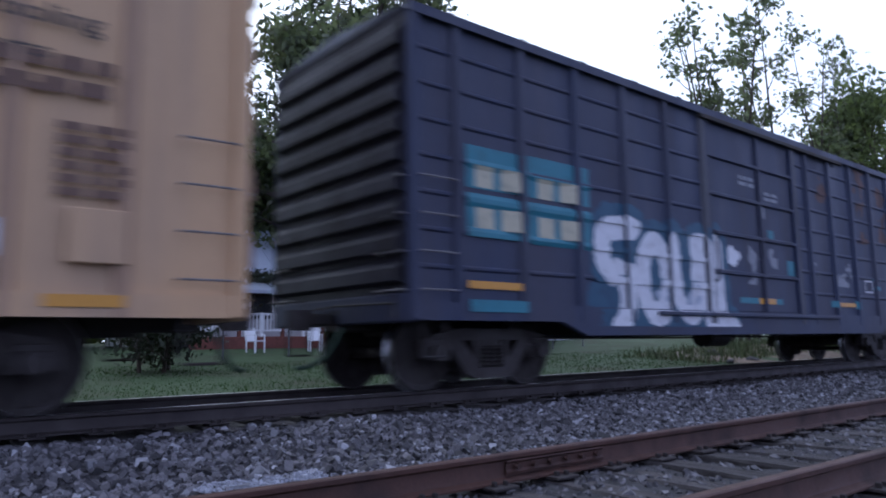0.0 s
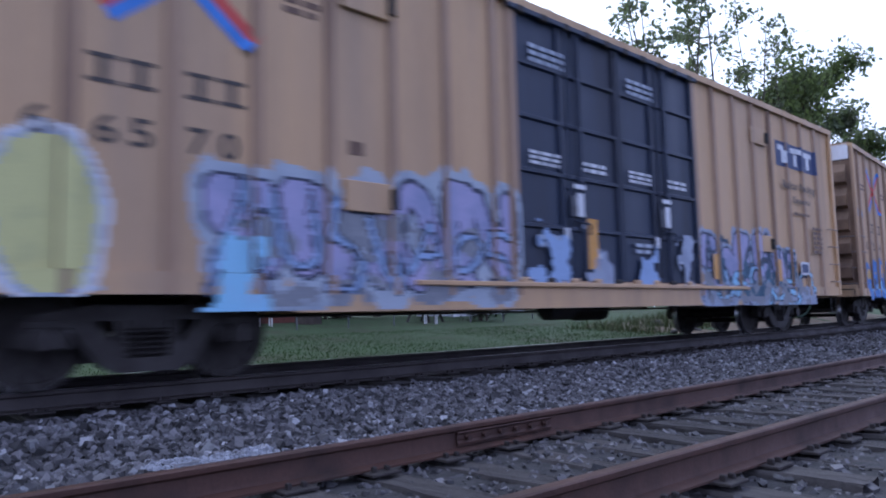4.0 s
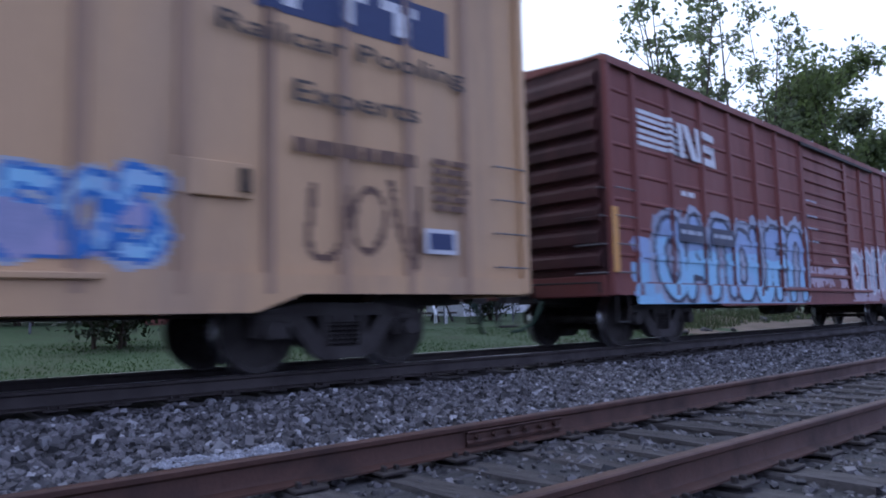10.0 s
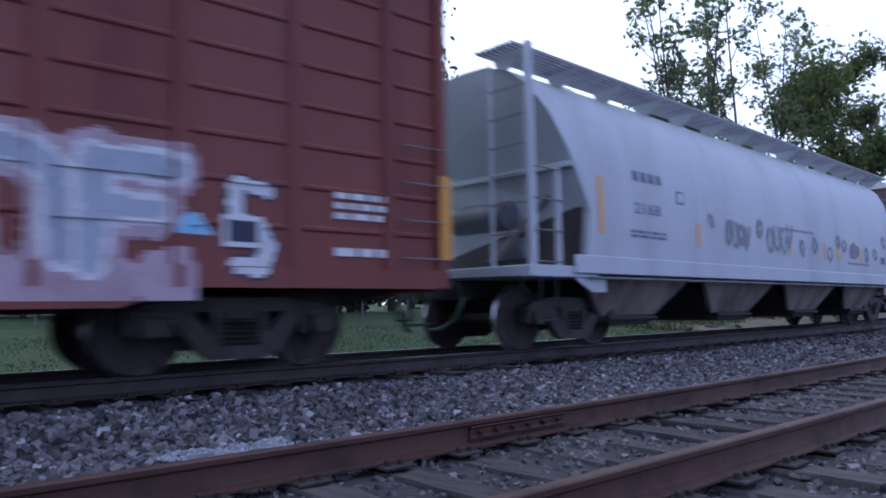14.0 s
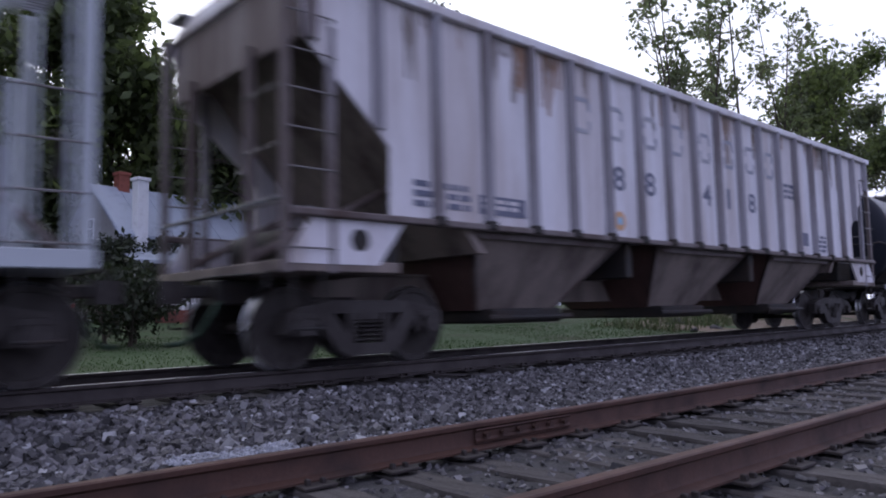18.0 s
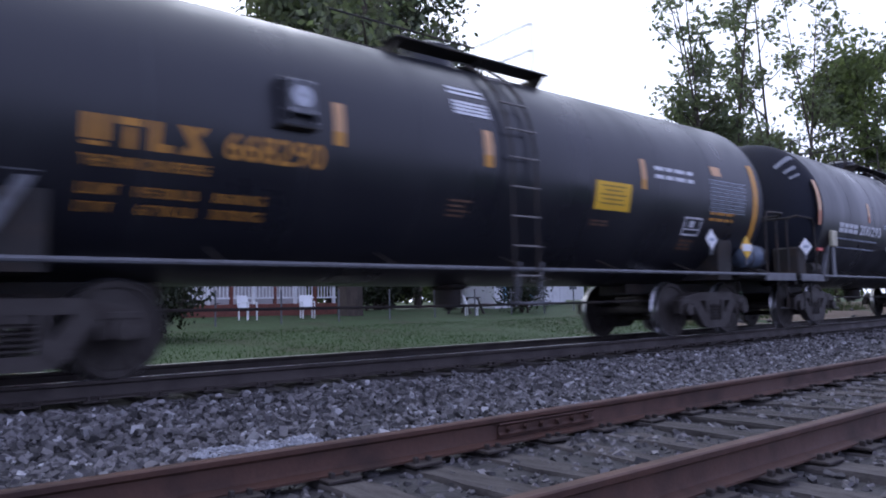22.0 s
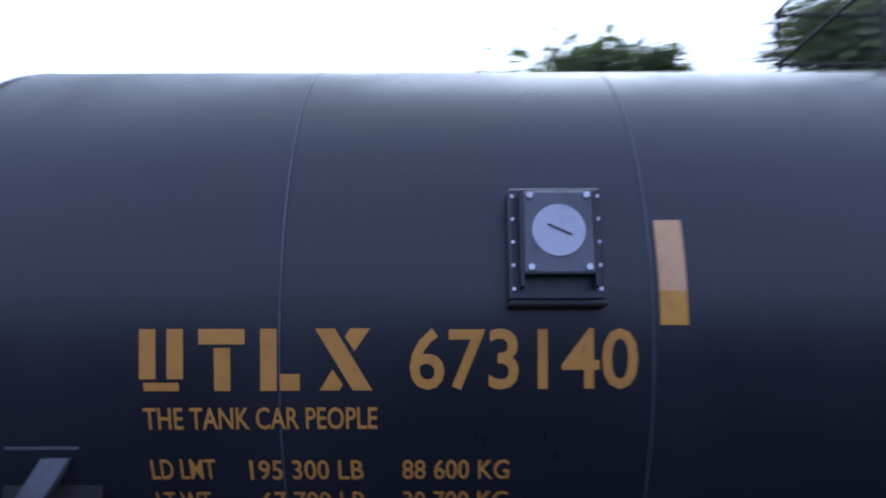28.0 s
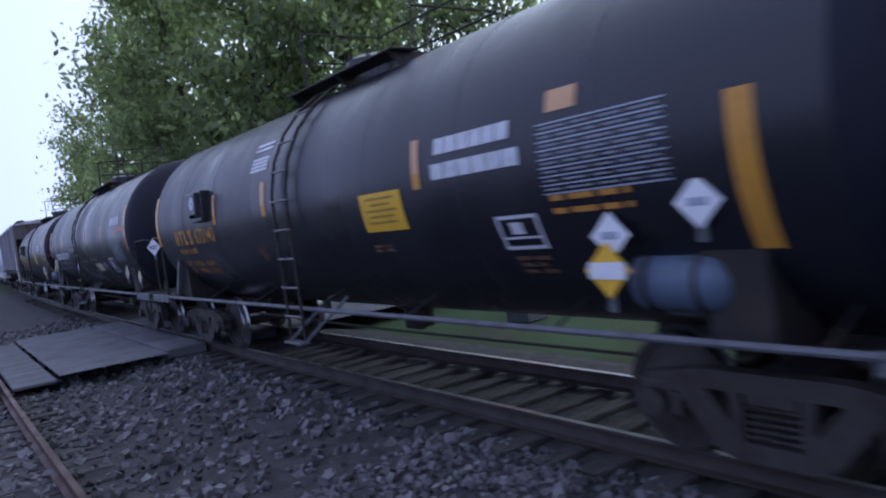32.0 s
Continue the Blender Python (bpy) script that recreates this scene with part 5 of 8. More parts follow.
def letters(text, bold=0.0):
    """A flat mesh of the text, as (points in a unit box, faces)."""
    cu = bpy.data.curves.new("lettering", "FONT")
    cu.body = text
    cu.resolution_u = 3
    cu.offset = bold
    ob = new("lettering", cu)
    bpy.context.view_layer.update()
    me = bpy.data.meshes.new_from_object(ob.evaluated_get(bpy.context.evaluated_depsgraph_get()))
    v = np.array([p.co[:2] for p in me.vertices])
    f = [tuple(p.vertices) for p in me.polygons]
    bpy.data.objects.remove(ob)
    bpy.data.curves.remove(cu)
    bpy.data.meshes.remove(me)
    v = (v - v.min(0)) / np.maximum(v.max(0) - v.min(0), 1e-6)
    return v, f


def lettering(car, text, x0, x1, z0, z1, mat, place, name="lettering", label="", bold=0.012):
    """Text stretched over x0..x1, z0..z1; place(x, z) lays it on the car."""
    v, f = letters(text, bold)
    g = G().add([place(x0 + (x1 - x0) * a, z0 + (z1 - z0) * b) for a, b in v], f)
    return part(name, g, mat, car, label or "painted lettering")


def flat(y):
    return lambda x, z: (x, y, z)


def on_tank(car, off=0.006):
    r, zc = car["r"], car["zc"]
    return lambda x, z: tank_surface(x, z, r, zc, -1, off)


def bar(car, x0, x1, z0, z1, mat, place, name="stencil_bar", label=""):
    n = max(2, int(abs(z1 - z0) / 0.06) + 1)
    k = max(1, int(abs(x1 - x0) / 0.3))
    g = G()
    g.sheet([x0 + (x1 - x0) * i / k for i in range(k + 1)], [z0 + (z1 - z0) * i / n for i in range(n + 1)], place)
    return part(name, g, mat, car, label)


def words(car, x0, x1, z0, z1, rows, mat, place, seed, name="stencil_bar"):
    """Rows of short bars, where small writing stands that cannot be read."""
    rng = random.Random(seed)
    h = (z1 - z0) / rows
    for k in range(rows):
        x = x0
        top = z1 - k * h
        while x < x1 - 0.04:
            w = min(rng.uniform(0.1, 0.28), x1 - x)
            bar(car, x, x + w, top - h * 0.62, top, mat, place, name)
            x += w + 0.05


def side_depth(posts, door, hw=1.6, lined=0, eave=4.4):
    """How far out the near flank of a boxcar lies at x, z."""
    panel = hw - 0.06

    def depth(x, z):
        if z < 1.0:
            return -(hw - 0.01) - 0.004
        if door and door[0] + 0.06 < x < door[1] - 0.06:
            return -(panel + 0.015)
        for p in posts:
            if abs(x - p) < 0.072:
                return -hw - 0.004
        for k in range(1, lined):
            if abs(z + 0.016 - 1.0 - (eave - 1.05) * k / lined) < 0.04:
                return -panel - 0.028
        return -panel - 0.006
    return depth


def seg_dist(px, pz, a, b):
    d = (b[0] - a[0], b[1] - a[1])
    q = d[0] * d[0] + d[1] * d[1]
    t = 0.0 if q == 0 else max(0.0, min(1.0, ((px - a[0]) * d[0] + (pz - a[1]) * d[1]) / q))
    return math.hypot(px - a[0] - t * d[0], pz - a[1] - t * d[1])


def arc(cx, cz, rx, rz, a0, a1, n=9):
    return [(cx + rx * math.cos(radians(a0 + (a1 - a0) * k / n)), cz + rz * math.sin(radians(a0 + (a1 - a0) * k / n))) for k in range(n + 1)]


# loose shapes that a spray can draws, in a unit box
LOOP = [arc(0.5, 0.5, 0.36, 0.4, 0, 360, 16)]
ARCH = [[(0.15, 0.02), (0.15, 0.6)] + arc(0.5, 0.62, 0.35, 0.33, 180, 0) + [(0.85, 0.02)]]
HOOK = [[(0.85, 0.9), (0.25, 0.95), (0.15, 0.6), (0.6, 0.5), (0.85, 0.3), (0.6, 0.05), (0.1, 0.08)]]
FORK = [[(0.15, 0.98), (0.3, 0.3), (0.5, 0.05), (0.7, 0.3), (0.85, 0.98)], [(0.5, 0.05), (0.5, 0.5)]]
FLAG = [[(0.2, 0.0), (0.2, 0.95), (0.85, 0.92)], [(0.2, 0.5), (0.7, 0.52)]]
SWASH = [arc(0.35, 0.72, 0.3, 0.22, 80, 250, 8) + arc(0.42, 0.3, 0.2, 0.24, 80, -40, 8) + [(0.3, -0.02)], [(0.35, 0.94), (0.9, 0.97)], [(0.4, 0.52), (0.78, 0.5)]]
FOOT = [[(0.12, 0.97), (0.16, 0.4), (0.2, 0.0)], [(0.45, 0.6), (0.62, 0.97), (0.6, 0.05), (1.02, -0.02)], [(0.16, 0.95), (0.5, 0.5)]]
PILLAR = [[(0.3, 0.0), (0.3, 0.97)], [(0.7, 0.05), (0.7, 0.95)], [(0.3, 0.97), (0.7, 0.95)]]
CUP = [[(0.15, 0.95), (0.15, 0.35)] + arc(0.5, 0.35, 0.35, 0.3, 180, 360) + [(0.85, 0.95)]]
RAMP = [[(0.08, 0.0), (0.45, 0.98), (0.92, 0.0)], [(0.25, 0.35), (0.75, 0.35)]]


def graffito(car, x0, x1, z0, z1, shapes, depth, fill, edge, halo, width=0.1, line=0.055, rim=0.1, cell=0.032, seed=1, top=None, name="graffiti", drip=0.1, cut=None, uneven=0.07, pool=None):
    """Sprayed letters: filled strokes, a dark outline and a halo, laid on the flank in small runs."""
    segs = []
    n = len(shapes)
    loose = random.Random(seed * 7 + 1)
    for k, sh in enumerate(shapes):
        lo, hi, lean = (loose.uniform(-uneven, uneven) for _ in range(3))
        a, b = x0 + (x1 - x0) * k / n, x0 + (x1 - x0) * (k + 1.08) / n
        for line_ in sh:
            pts = [(a + (b - a) * u + lean * 1.6 * (w - 0.5), z0 + lo + (z1 - z0 + hi - lo) * w) for u, w in line_]
            segs += list(zip(pts, pts[1:]))
    nx, nz = int((x1 - x0 + 0.5) / cell), int((z1 - z0 + 0.7) / cell)
    runs = {}
    for j in range(nz):
        z = z0 - 0.15 + j * cell
        if cut and z < cut:
            continue
        prev, start = None, 0
        row = [(q, min(q[0][1], q[1][1]) - 0.5, max(q[0][1], q[1][1]) + 0.5) for q in segs]
        live = [q for q, lo, hi in row if lo < z < hi]
        for i in range(nx + 1):
            x = x0 - 0.2 + i * cell
            key = None
            if i < nx:
                wob = 0.035 * noise.noise((x * 3.1, z * 3.1, seed)) + 0.02 * noise.noise((x * 11, z * 11, seed + 5))
                d = 9.0
                for a, b in live:
                    if min(a[0], b[0]) - 0.5 < x < max(a[0], b[0]) + 0.5:
                        d = min(d, seg_dist(x, z, a, b))
                d += wob
                if d < width:
                    key = top if top and z > z0 + (z1 - z0) * (0.62 + 0.3 * noise.noise((x * 0.9, 0, seed))) else fill
                elif d < width + line:
                    key = edge
                elif halo and d < width + line + rim + drip * max(0, noise.noise((x * 5, z * 0.6, seed))):
                    key = halo
                elif pool and x0 - 0.1 < x < x1 + 0.1 and z < pool + 0.5 * noise.noise((x * 1.3, 0, seed)) + 0.1 * noise.noise((x * 5, z * 5, seed)):
                    key = fill
            y = depth(x, z)
            if (key, y) != prev:
                if prev and prev[0]:
                    runs.setdefault(prev[0], []).append((start, x, z, prev[1]))
                prev, start = (key, y), x
    for key, rr in runs.items():
        g = G()
        for a, b, z, y in rr:
            g.add([(a, y, z), (b, y, z), (b, y, z + cell), (a, y, z + cell)], [(0, 1, 2, 3)])
        part(name, g, M[key], car, "sprayed graffiti in several colours")


def wash(car, x0, x1, z0, z1, depth, key, seed, level=0.0, cell=0.04, name="graffiti", off=0.002):
    """A ragged sprayed cloud."""
    g = G()
    for j in range(int((z1 - z0) / cell)):
        z = z0 + j * cell
        start = None
        prev = None
        for i in range(int((x1 - x0) / cell) + 1):
            x = x0 + i * cell
            e = min(x - x0, x1 - x, z - z0 + 0.2, z1 - z) * 1.6
            on = x < x1 - cell and noise.noise((x * 1.7, z * 2.2, seed)) * 0.6 + 0.35 * noise.noise((x * 6, z * 6, seed)) + min(0.45, e) > 0.18 + level
            y = depth(x, z) + off
            st = (on, y) if on else None
            if st != prev:
                if prev:
                    g.add([(start, prev[1], z), (x, prev[1], z), (x, prev[1], z + cell), (start, prev[1], z + cell)], [(0, 1, 2, 3)])
                prev, start = st, x
    if g.v:
        part(name, g, M[key], car, "sprayed graffiti patch")


PANEL = flat(-1.546)
POST60 = posts60
D60 = side_depth(POST60, (7.0, 12.0))


def cross_emblem(car):
    g1 = [((1.75, 4.4), (3.15, 3.28)), ((1.75, 3.28), (3.15, 4.4))]
    for (a, b), sgn in zip(g1, (1, -1)):
        dx, dz = b[0] - a[0], b[1] - a[1]
        L_ = math.hypot(dx, dz)
        nx, nz = -dz / L_, dx / L_
        for k, key in ((-1, "redspray"), (1, "emblemblue")):
            for t0, t1 in ((0.0, 0.42), (0.58, 1.0)):
                kk = k * (1 if t0 == 0 else -1) * sgn
                w0, w1 = sorted((0.0, kk * 0.13))
                g = G()
                g.sheet([t0 + (t1 - t0) * i / 8 for i in range(9)], (w0, w1), lambda t, w: (a[0] + dx * t + nx * w, D60(a[0] + dx * t, 2), a[1] + dz * t + nz * w))
                part("emblem", g, M[key], car, "red and blue cross emblem")


def tan_lettering(car, number, seed, panel=(15.7, 17.93), line=(15.86, 17.69, 3.13, 3.36), second=(16.36, 17.32, 2.84, 3.03), third=(16.36, 17.32, 2.58, 2.68), label=16.58):
    words(car, 0.95, 1.5, 3.72, 3.94, 2, M["brown"], PANEL, seed)
    words(car, 3.5, 3.95, 3.7, 3.92, 2, M["brown"], PANEL, seed + 1)
    for x0, x1 in ((1.62, 1.88), (1.94, 2.2), (2.48, 2.75), (2.8, 3.07)):
        bar(car, x0, x1, 2.62, 2.66, M["dkgrey"], PANEL)
        bar(car, x0, x1, 2.84, 2.88, M["dkgrey"], PANEL)
        bar(car, (x0 + x1) / 2 - 0.04, (x0 + x1) / 2 + 0.04, 2.66, 2.84, M["dkgrey"], PANEL)
    xs = [1.15, 1.68, 1.98, 2.5, 2.81, 3.42]
    for ch, x in ((c, x) for c, x in zip(number, xs) if c != " "):
        lettering(car, ch, x, x + (0.07 if ch == "1" else 0.2), 2.1, 2.36, M["dkgrey"], PANEL, "number", "dark stencilled number")
    bar(car, 4.3, 4.5, 2.35, 2.5, M["brown"], PANEL)
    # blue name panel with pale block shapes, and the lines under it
    g = G()
    g.sheet([panel[0] + (panel[1] - panel[0]) * i / 46 for i in range(47)], (3.68, 4.24), lambda x, z: (x, D60(x, z), z))
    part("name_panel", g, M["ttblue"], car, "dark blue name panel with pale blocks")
    for x0 in (panel[0] + 0.12, panel[0] + 0.8, panel[0] + 1.52):
        for a, b, c, d in ((0.0, 0.52, 0.36, 0.48), (0.18, 0.36, 0.08, 0.36)):
            bar(car, x0 + a, x0 + b, 3.68 + c, 3.68 + d, M["chalk"], lambda x, z: (x, D60(x, z) - 0.003, z), "pale_block")
    on = lambda x, z: (x, -1.604, z)
    lettering(car, "Railcar Pooling", *line, M["dkgrey"], on, "lettering", "dark painted lettering")
    lettering(car, "Experts", *second, M["dkgrey"], on, "lettering", "dark painted lettering")
    words(car, *third, 1, M["brown"], on, seed + 4)
    words(car, 17.4, 17.95, 1.75, 2.4, 6, M["brown"], on, seed + 3)
    bar(car, label - 0.04, label + 0.44, 1.28, 1.57, M["chalk"], flat(-1.606), "label_plate")
    bar(car, label + 0.02, label + 0.38, 1.33, 1.52, M["ttblue"], flat(-1.61), "label_field")
    # paper-white notes on the dark doors
    rng = random.Random(seed)
    dy = flat(-1.60)
    for d0 in (7.2, 9.65):
        words(car, d0 + 0.15, d0 + 1.0, 4.05, 4.35, 3, M["greyspray"], dy, seed + 5)
        words(car, d0 + 0.1, d0 + 0.75, 2.6, 2.82, 3, M["chalk"], dy, seed + 6)
        bar(car, d0 + 1.05, d0 + 1.22, 1.95, 2.3, M["chalk"], flat(-1.66), "note")
        bar(car, d0 + 1.0, d0 + 1.28, 2.36, 2.43, M["chalk"], flat(-1.65), "note")
        words(car, d0 + 1.3, d0 + 1.9, 2.62, 2.8, 2, M["chalk"], dy, seed + 7)
        bar(car, d0 + 0.8, d0 + 0.98, 1.6, 1.78, M["chalk"], dy, "note")
        bar(car, d0 + 1.5, d0 + 1.72, 1.36, 1.43, M["chalk"], dy, "note")
        words(car, d0 + 0.2, d0 + 0.7, 1.45, 1.65, 2, M["greyspray"], dy, seed + 8)
    # tack boards and placard brackets
    for x in (4.2, 14.4):
        for z in (1.72, 3.98):
            part("tack_board", G().bev(x, x + 0.75, -1.6, -1.56, z, z + 0.34, 0.01), M["tan"], car, "tan tack board")
            part("hinge", G().cyl((x + 0.68, -1.62, z + 0.06), (x + 0.68, -1.62, z + 0.28), 0.05, 10), M["under"], car)
    for k in range(9):
        x = 7.1 + 0.55 * k
        part("sill_bracket", G().bev(x - 0.09, x + 0.09, -1.64, -1.56, 0.93, 1.06, 0.02), M["under"] if k % 3 == 1 else M["tan"], car)
    for k in range(10):
        x = 7.15 + 0.52 * k
        part("eave_roller", G().bev(x - 0.06, x + 0.06, -1.66, -1.58, 4.7, 4.82, 0.015), M["under"], car)


cross_emblem(tan_a)
cross_emblem(tan_b)
tan_lettering(tan_a, "66570 ", 11)
tan_lettering(tan_b, "670341", 21, (15.2, 17.7), (14.8, 17.92, 3.27, 3.54), (15.6, 17.2, 2.7, 3.0), (15.6, 17.15, 2.16, 2.4), 17.3)
tan_lettering(lead_car, "      ", 31)
# lilac piece on the first tan car, with a yellow figure beside it
for k in range(2):
    graffito(tan_a, 2.7, 6.95, 0.95, 1.95 if k == 0 else 1.75, [HOOK, PILLAR, ARCH, LOOP, PILLAR, FORK] if k == 0 else [RAMP, CUP, HOOK, FORK, RAMP, LOOP, HOOK], D60 if k == 0 else lambda x, z: D60(x, z) - 0.003, "lilac" if k == 0 else "periwinkle", "navy", "greyspray" if k == 0 else None, 0.13 if k == 0 else 0.03, 0.05 if k == 0 else 0.03, 0.1 if k == 0 else 0, seed=3 + 80 * k, cut=0.66, uneven=0.16, drip=0.2 if k == 0 else 0)
wash(tan_a, 3.0, 7.0, 0.66, 1.5, D60, "greyspray", 4, 0.12)
wash(tan_a, 2.7, 6.9, 0.7, 1.8, D60, "smudge", 5, 0.3, off=-0.002)
wash(tan_a, 2.6, 3.4, 0.66, 1.5, D60, "skyspray", 86, 0.1, off=-0.004)
graffito(tan_a, 1.05, 1.55, 0.95, 2.0, [LOOP], D60, "lemon", "greyspray", "chalk", 0.2, 0.04, 0.05, seed=6)
wash(tan_a, 1.45, 1.85, 0.85, 1.9, D60, "greyspray", 8, 0.05)
# the doors between carry the same piece, thin and broken
for k, (x, w) in enumerate(((7.1, 1.1), (8.3, 0.9), (9.7, 1.0), (10.8, 1.0))):
    wash(tan_a, x, x + w, 0.95, 1.9, lambda x, z: -1.612, ("periwinkle", "mist")[k % 2], 87 + k, 0.24)
graffito(tan_a, 12.0, 16.2, 0.75, 1.82, [HOOK, ARCH, RAMP, CUP, FORK, RAMP, FORK], D60, "lilac", "navy", "mist", 0.13, 0.045, 0.06, seed=9, top="lilac", cut=0.62, uneven=0.2, drip=0.12)
graffito(tan_a, 12.1, 16.4, 0.8, 1.8, [RAMP, HOOK, CUP, LOOP, HOOK, RAMP, CUP, HOOK], lambda x, z: D60(x, z) - 0.003, "navy", "deepteal", None, 0.022, 0.02, 0, seed=95, cut=0.62, uneven=0.22, drip=0)
graffito(tan_a, 12.3, 17.3, 0.72, 1.3, [CUP, HOOK, ARCH, CUP, HOOK, ARCH], lambda x, z: D60(x, z) - 0.0045, "skyspray", "navy", None, 0.04, 0.035, 0, seed=96, cut=0.62, uneven=0.2, drip=0)
wash(tan_a, 12.0, 17.4, 0.62, 1.2, D60, "mist", 12, 0.02, off=-0.001)
wash(tan_a, 12.1, 17.2, 0.62, 1.3, D60, "smudge", 13, 0.22, off=-0.0055)
wash(tan_a, 12.2, 16.0, 0.9, 1.7, D60, "lilac", 14, 0.42, off=-0.006)
wash(tan_a, 12.4, 16.6, 0.8, 1.7, D60, "deepteal", 15, 0.36, off=-0.0065)
for x in (12.42, 15.3):
    bar(tan_a, x, x + 0.18, 1.12, 1.58, M["amber"], flat(-1.612), "reflector", "amber reflector strip")
bar(tan_a, 8.55, 8.8, 1.2, 1.95, M["amber"], flat(-1.61), "reflector")
# second tan car: blue bursts and tags
graffito(tan_b, 0.95, 3.2, 0.85, 1.6, [CUP, HOOK, RAMP, CUP], D60, "royal", "royal", None, 0.12, 0.05, 0, seed=13, drip=0.05, uneven=0.2)
wash(tan_b, 0.9, 3.3, 0.8, 1.45, D60, "royal", 14, 0.1)
wash(tan_b, 1.2, 3.1, 0.95, 1.5, D60, "navy", 314, 0.36, off=-0.002)
wash(tan_b, 1.0, 3.1, 0.9, 1.35, D60, "skyspray", 315, 0.34, off=-0.003)
wash(tan_b, 0.1, 1.1, 3.0, 3.2, D60, "smudge", 15, -0.1)
bar(tan_b, 0.95, 1.45, 1.28, 1.55, M["yellow"], PANEL, "label_plate", "faded yellow label")
bar(tan_b, 2.75, 2.95, 1.35, 1.75, M["amber"], flat(-1.552), "reflector", "amber reflector strip")
graffito(tan_b, 4.75, 6.8, 1.0, 1.75, [HOOK, LOOP, HOOK, FORK, HOOK], D60, "smudge", "greyspray", None, 0.012, 0.012, 0, seed=16, drip=0, uneven=0.2)
graffito(tan_b, 4.75, 6.9, 0.82, 1.0, [CUP, CUP], D60, "royal", "royal", None, 0.045, 0.02, 0, seed=316, drip=0)
wash(tan_b, 4.7, 6.9, 1.1, 1.75, D60, "royal", 317, 0.32)
wash(tan_b, 4.9, 6.8, 0.9, 1.6, D60, "skyspray", 318, 0.38)
wash(tan_b, 3.55, 4.35, 0.72, 1.5, D60, "mist", 17, 0.12)
wash(tan_b, 3.6, 4.3, 1.66, 1.8, D60, "royal", 319, 0.1)
graffito(tan_b, 12.1, 14.35, 1.15, 1.8, [LOOP, PILLAR, HOOK, ARCH, HOOK], D60, "skyspray", "royal", "greyspray", 0.05, 0.05, 0.03, seed=18)
wash(tan_b, 12.1, 14.5, 1.1, 1.75, D60, "royal", 320, 0.26, off=-0.003)
wash(tan_b, 12.0, 14.4, 1.05, 1.8, D60, "lilac", 321, 0.3, off=-0.004)
graffito(tan_b, 15.7, 17.3, 1.12, 2.0, [CUP, LOOP, FORK], D60, "brown", "brown", None, 0.02, 0.015, 0, seed=19, drip=0)
words(lead_car, 16.2, 17.8, 2.55, 2.95, 2, M["brown"], flat(-1.604), 41)
bar(lead_car, 17.35, 17.95, 0.9, 1.0, M["amber"], flat(-1.604), "reflector", "amber reflector strip")
part("tack_board", G().bev(17.5, 17.95, -1.63, -1.59, 1.25, 1.7, 0.01), M["tan"], lead_car, "tan tack board")

# dark boxcar
DDK = side_depth(POSTDARK, (6.1, 9.35), lined=8, eave=4.4)
ondk = lambda x, z: (x, DDK(x, z) - 0.001, z)
for x0, x1, z0, z1 in ((0.86, 1.92, 1.8, 2.9), (1.94, 3.12, 1.78, 2.92)):
    bar(dark_car, x0, x1, z0, (z0 + z1) / 2 - 0.03, M["teal"], ondk, "teal_patch", "teal painted patch")
    bar(dark_car, x0, x1, (z0 + z1) / 2 + 0.03, z1, M["teal"], ondk, "teal_patch", "teal painted patch")
    for k in range(2):
        for q in range(2):
            a = x0 + 0.14 + 0.42 * q
            bar(dark_car, a, a + 0.3, z0 + 0.1 + 0.5 * k, z0 + 0.36 + 0.5 * k, M["cream"], lambda x, z: (x, DDK(x, z) - 0.004, z), "cream_block", "cream number block")
bar(dark_car, 0.85, 1.85, 1.19, 1.28, M["amber"], flat(-1.57), "reflector", "orange reflector strip")
bar(dark_car, 0.85, 1.8, 0.92, 1.06, M["teal"], flat(-1.604), "teal_patch")
bar(dark_car, 14.3, 15.2, 1.19, 1.28, M["amber"], flat(-1.57), "reflector", "orange reflector strip")
bar(dark_car, 14.2, 15.15, 0.9, 1.06, M["teal"], flat(-1.604), "teal_patch")
bar(dark_car, 11.0, 11.9, 1.19, 1.27, M["amber"], flat(-1.57), "reflector")
graffito(dark_car, 3.3, 6.65, 0.82, 2.14, [SWASH, LOOP, CUP, FOOT], DDK, "chalk", "deepteal", "deepteal", 0.175, 0.05, 0.12, cell=0.024, seed=23, cut=0.75, uneven=0.09)
wash(dark_car, 3.2, 6.6, 1.1, 1.45, DDK, "greyspray", 31, 0.3, off=-0.004)
wash(dark_car, 3.0, 6.6, 0.76, 1.5, DDK, "deepteal", 24, 0.0)
wash(dark_car, 6.4, 7.2, 1.7, 2.15, DDK, "chalk", 25, 0.16)
wash(dark_car, 7.3, 8.5, 1.5, 2.3, DDK, "smudge", 28, 0.22)
wash(dark_car, 8.6, 9.1, 2.6, 2.9, DDK, "smudge", 29, 0.2)
wash(dark_car, 7.0, 7.5, 3.0, 3.2, DDK, "greyspray", 30, 0.15)
for a, b, key in ((7.05, 7.72, "teal"), (7.72, 8.35, "amber"), (8.35, 8.6, "teal")):
    bar(dark_car, a, b, 1.17, 1.27, M[key], ondk, "reflector" if key == "amber" else "teal_patch", "orange reflector strip" if key == "amber" else "teal painted patch")
for a, b, c, d in ((10.72, 10.98, 1.17, 1.3), (11.93, 12.1, 1.15, 1.32), (8.88, 9.16, 1.72, 2.0), (8.2, 8.42, 2.32, 2.52)):
    bar(dark_car, a, b, c, d, M["teal"], ondk, "teal_patch", "teal painted patch")
words(dark_car, 7.25, 7.8, 3.2, 3.42, 2, M["smudge"], lambda x, z: (x, DDK(x, z) - 0.003, z), 281)
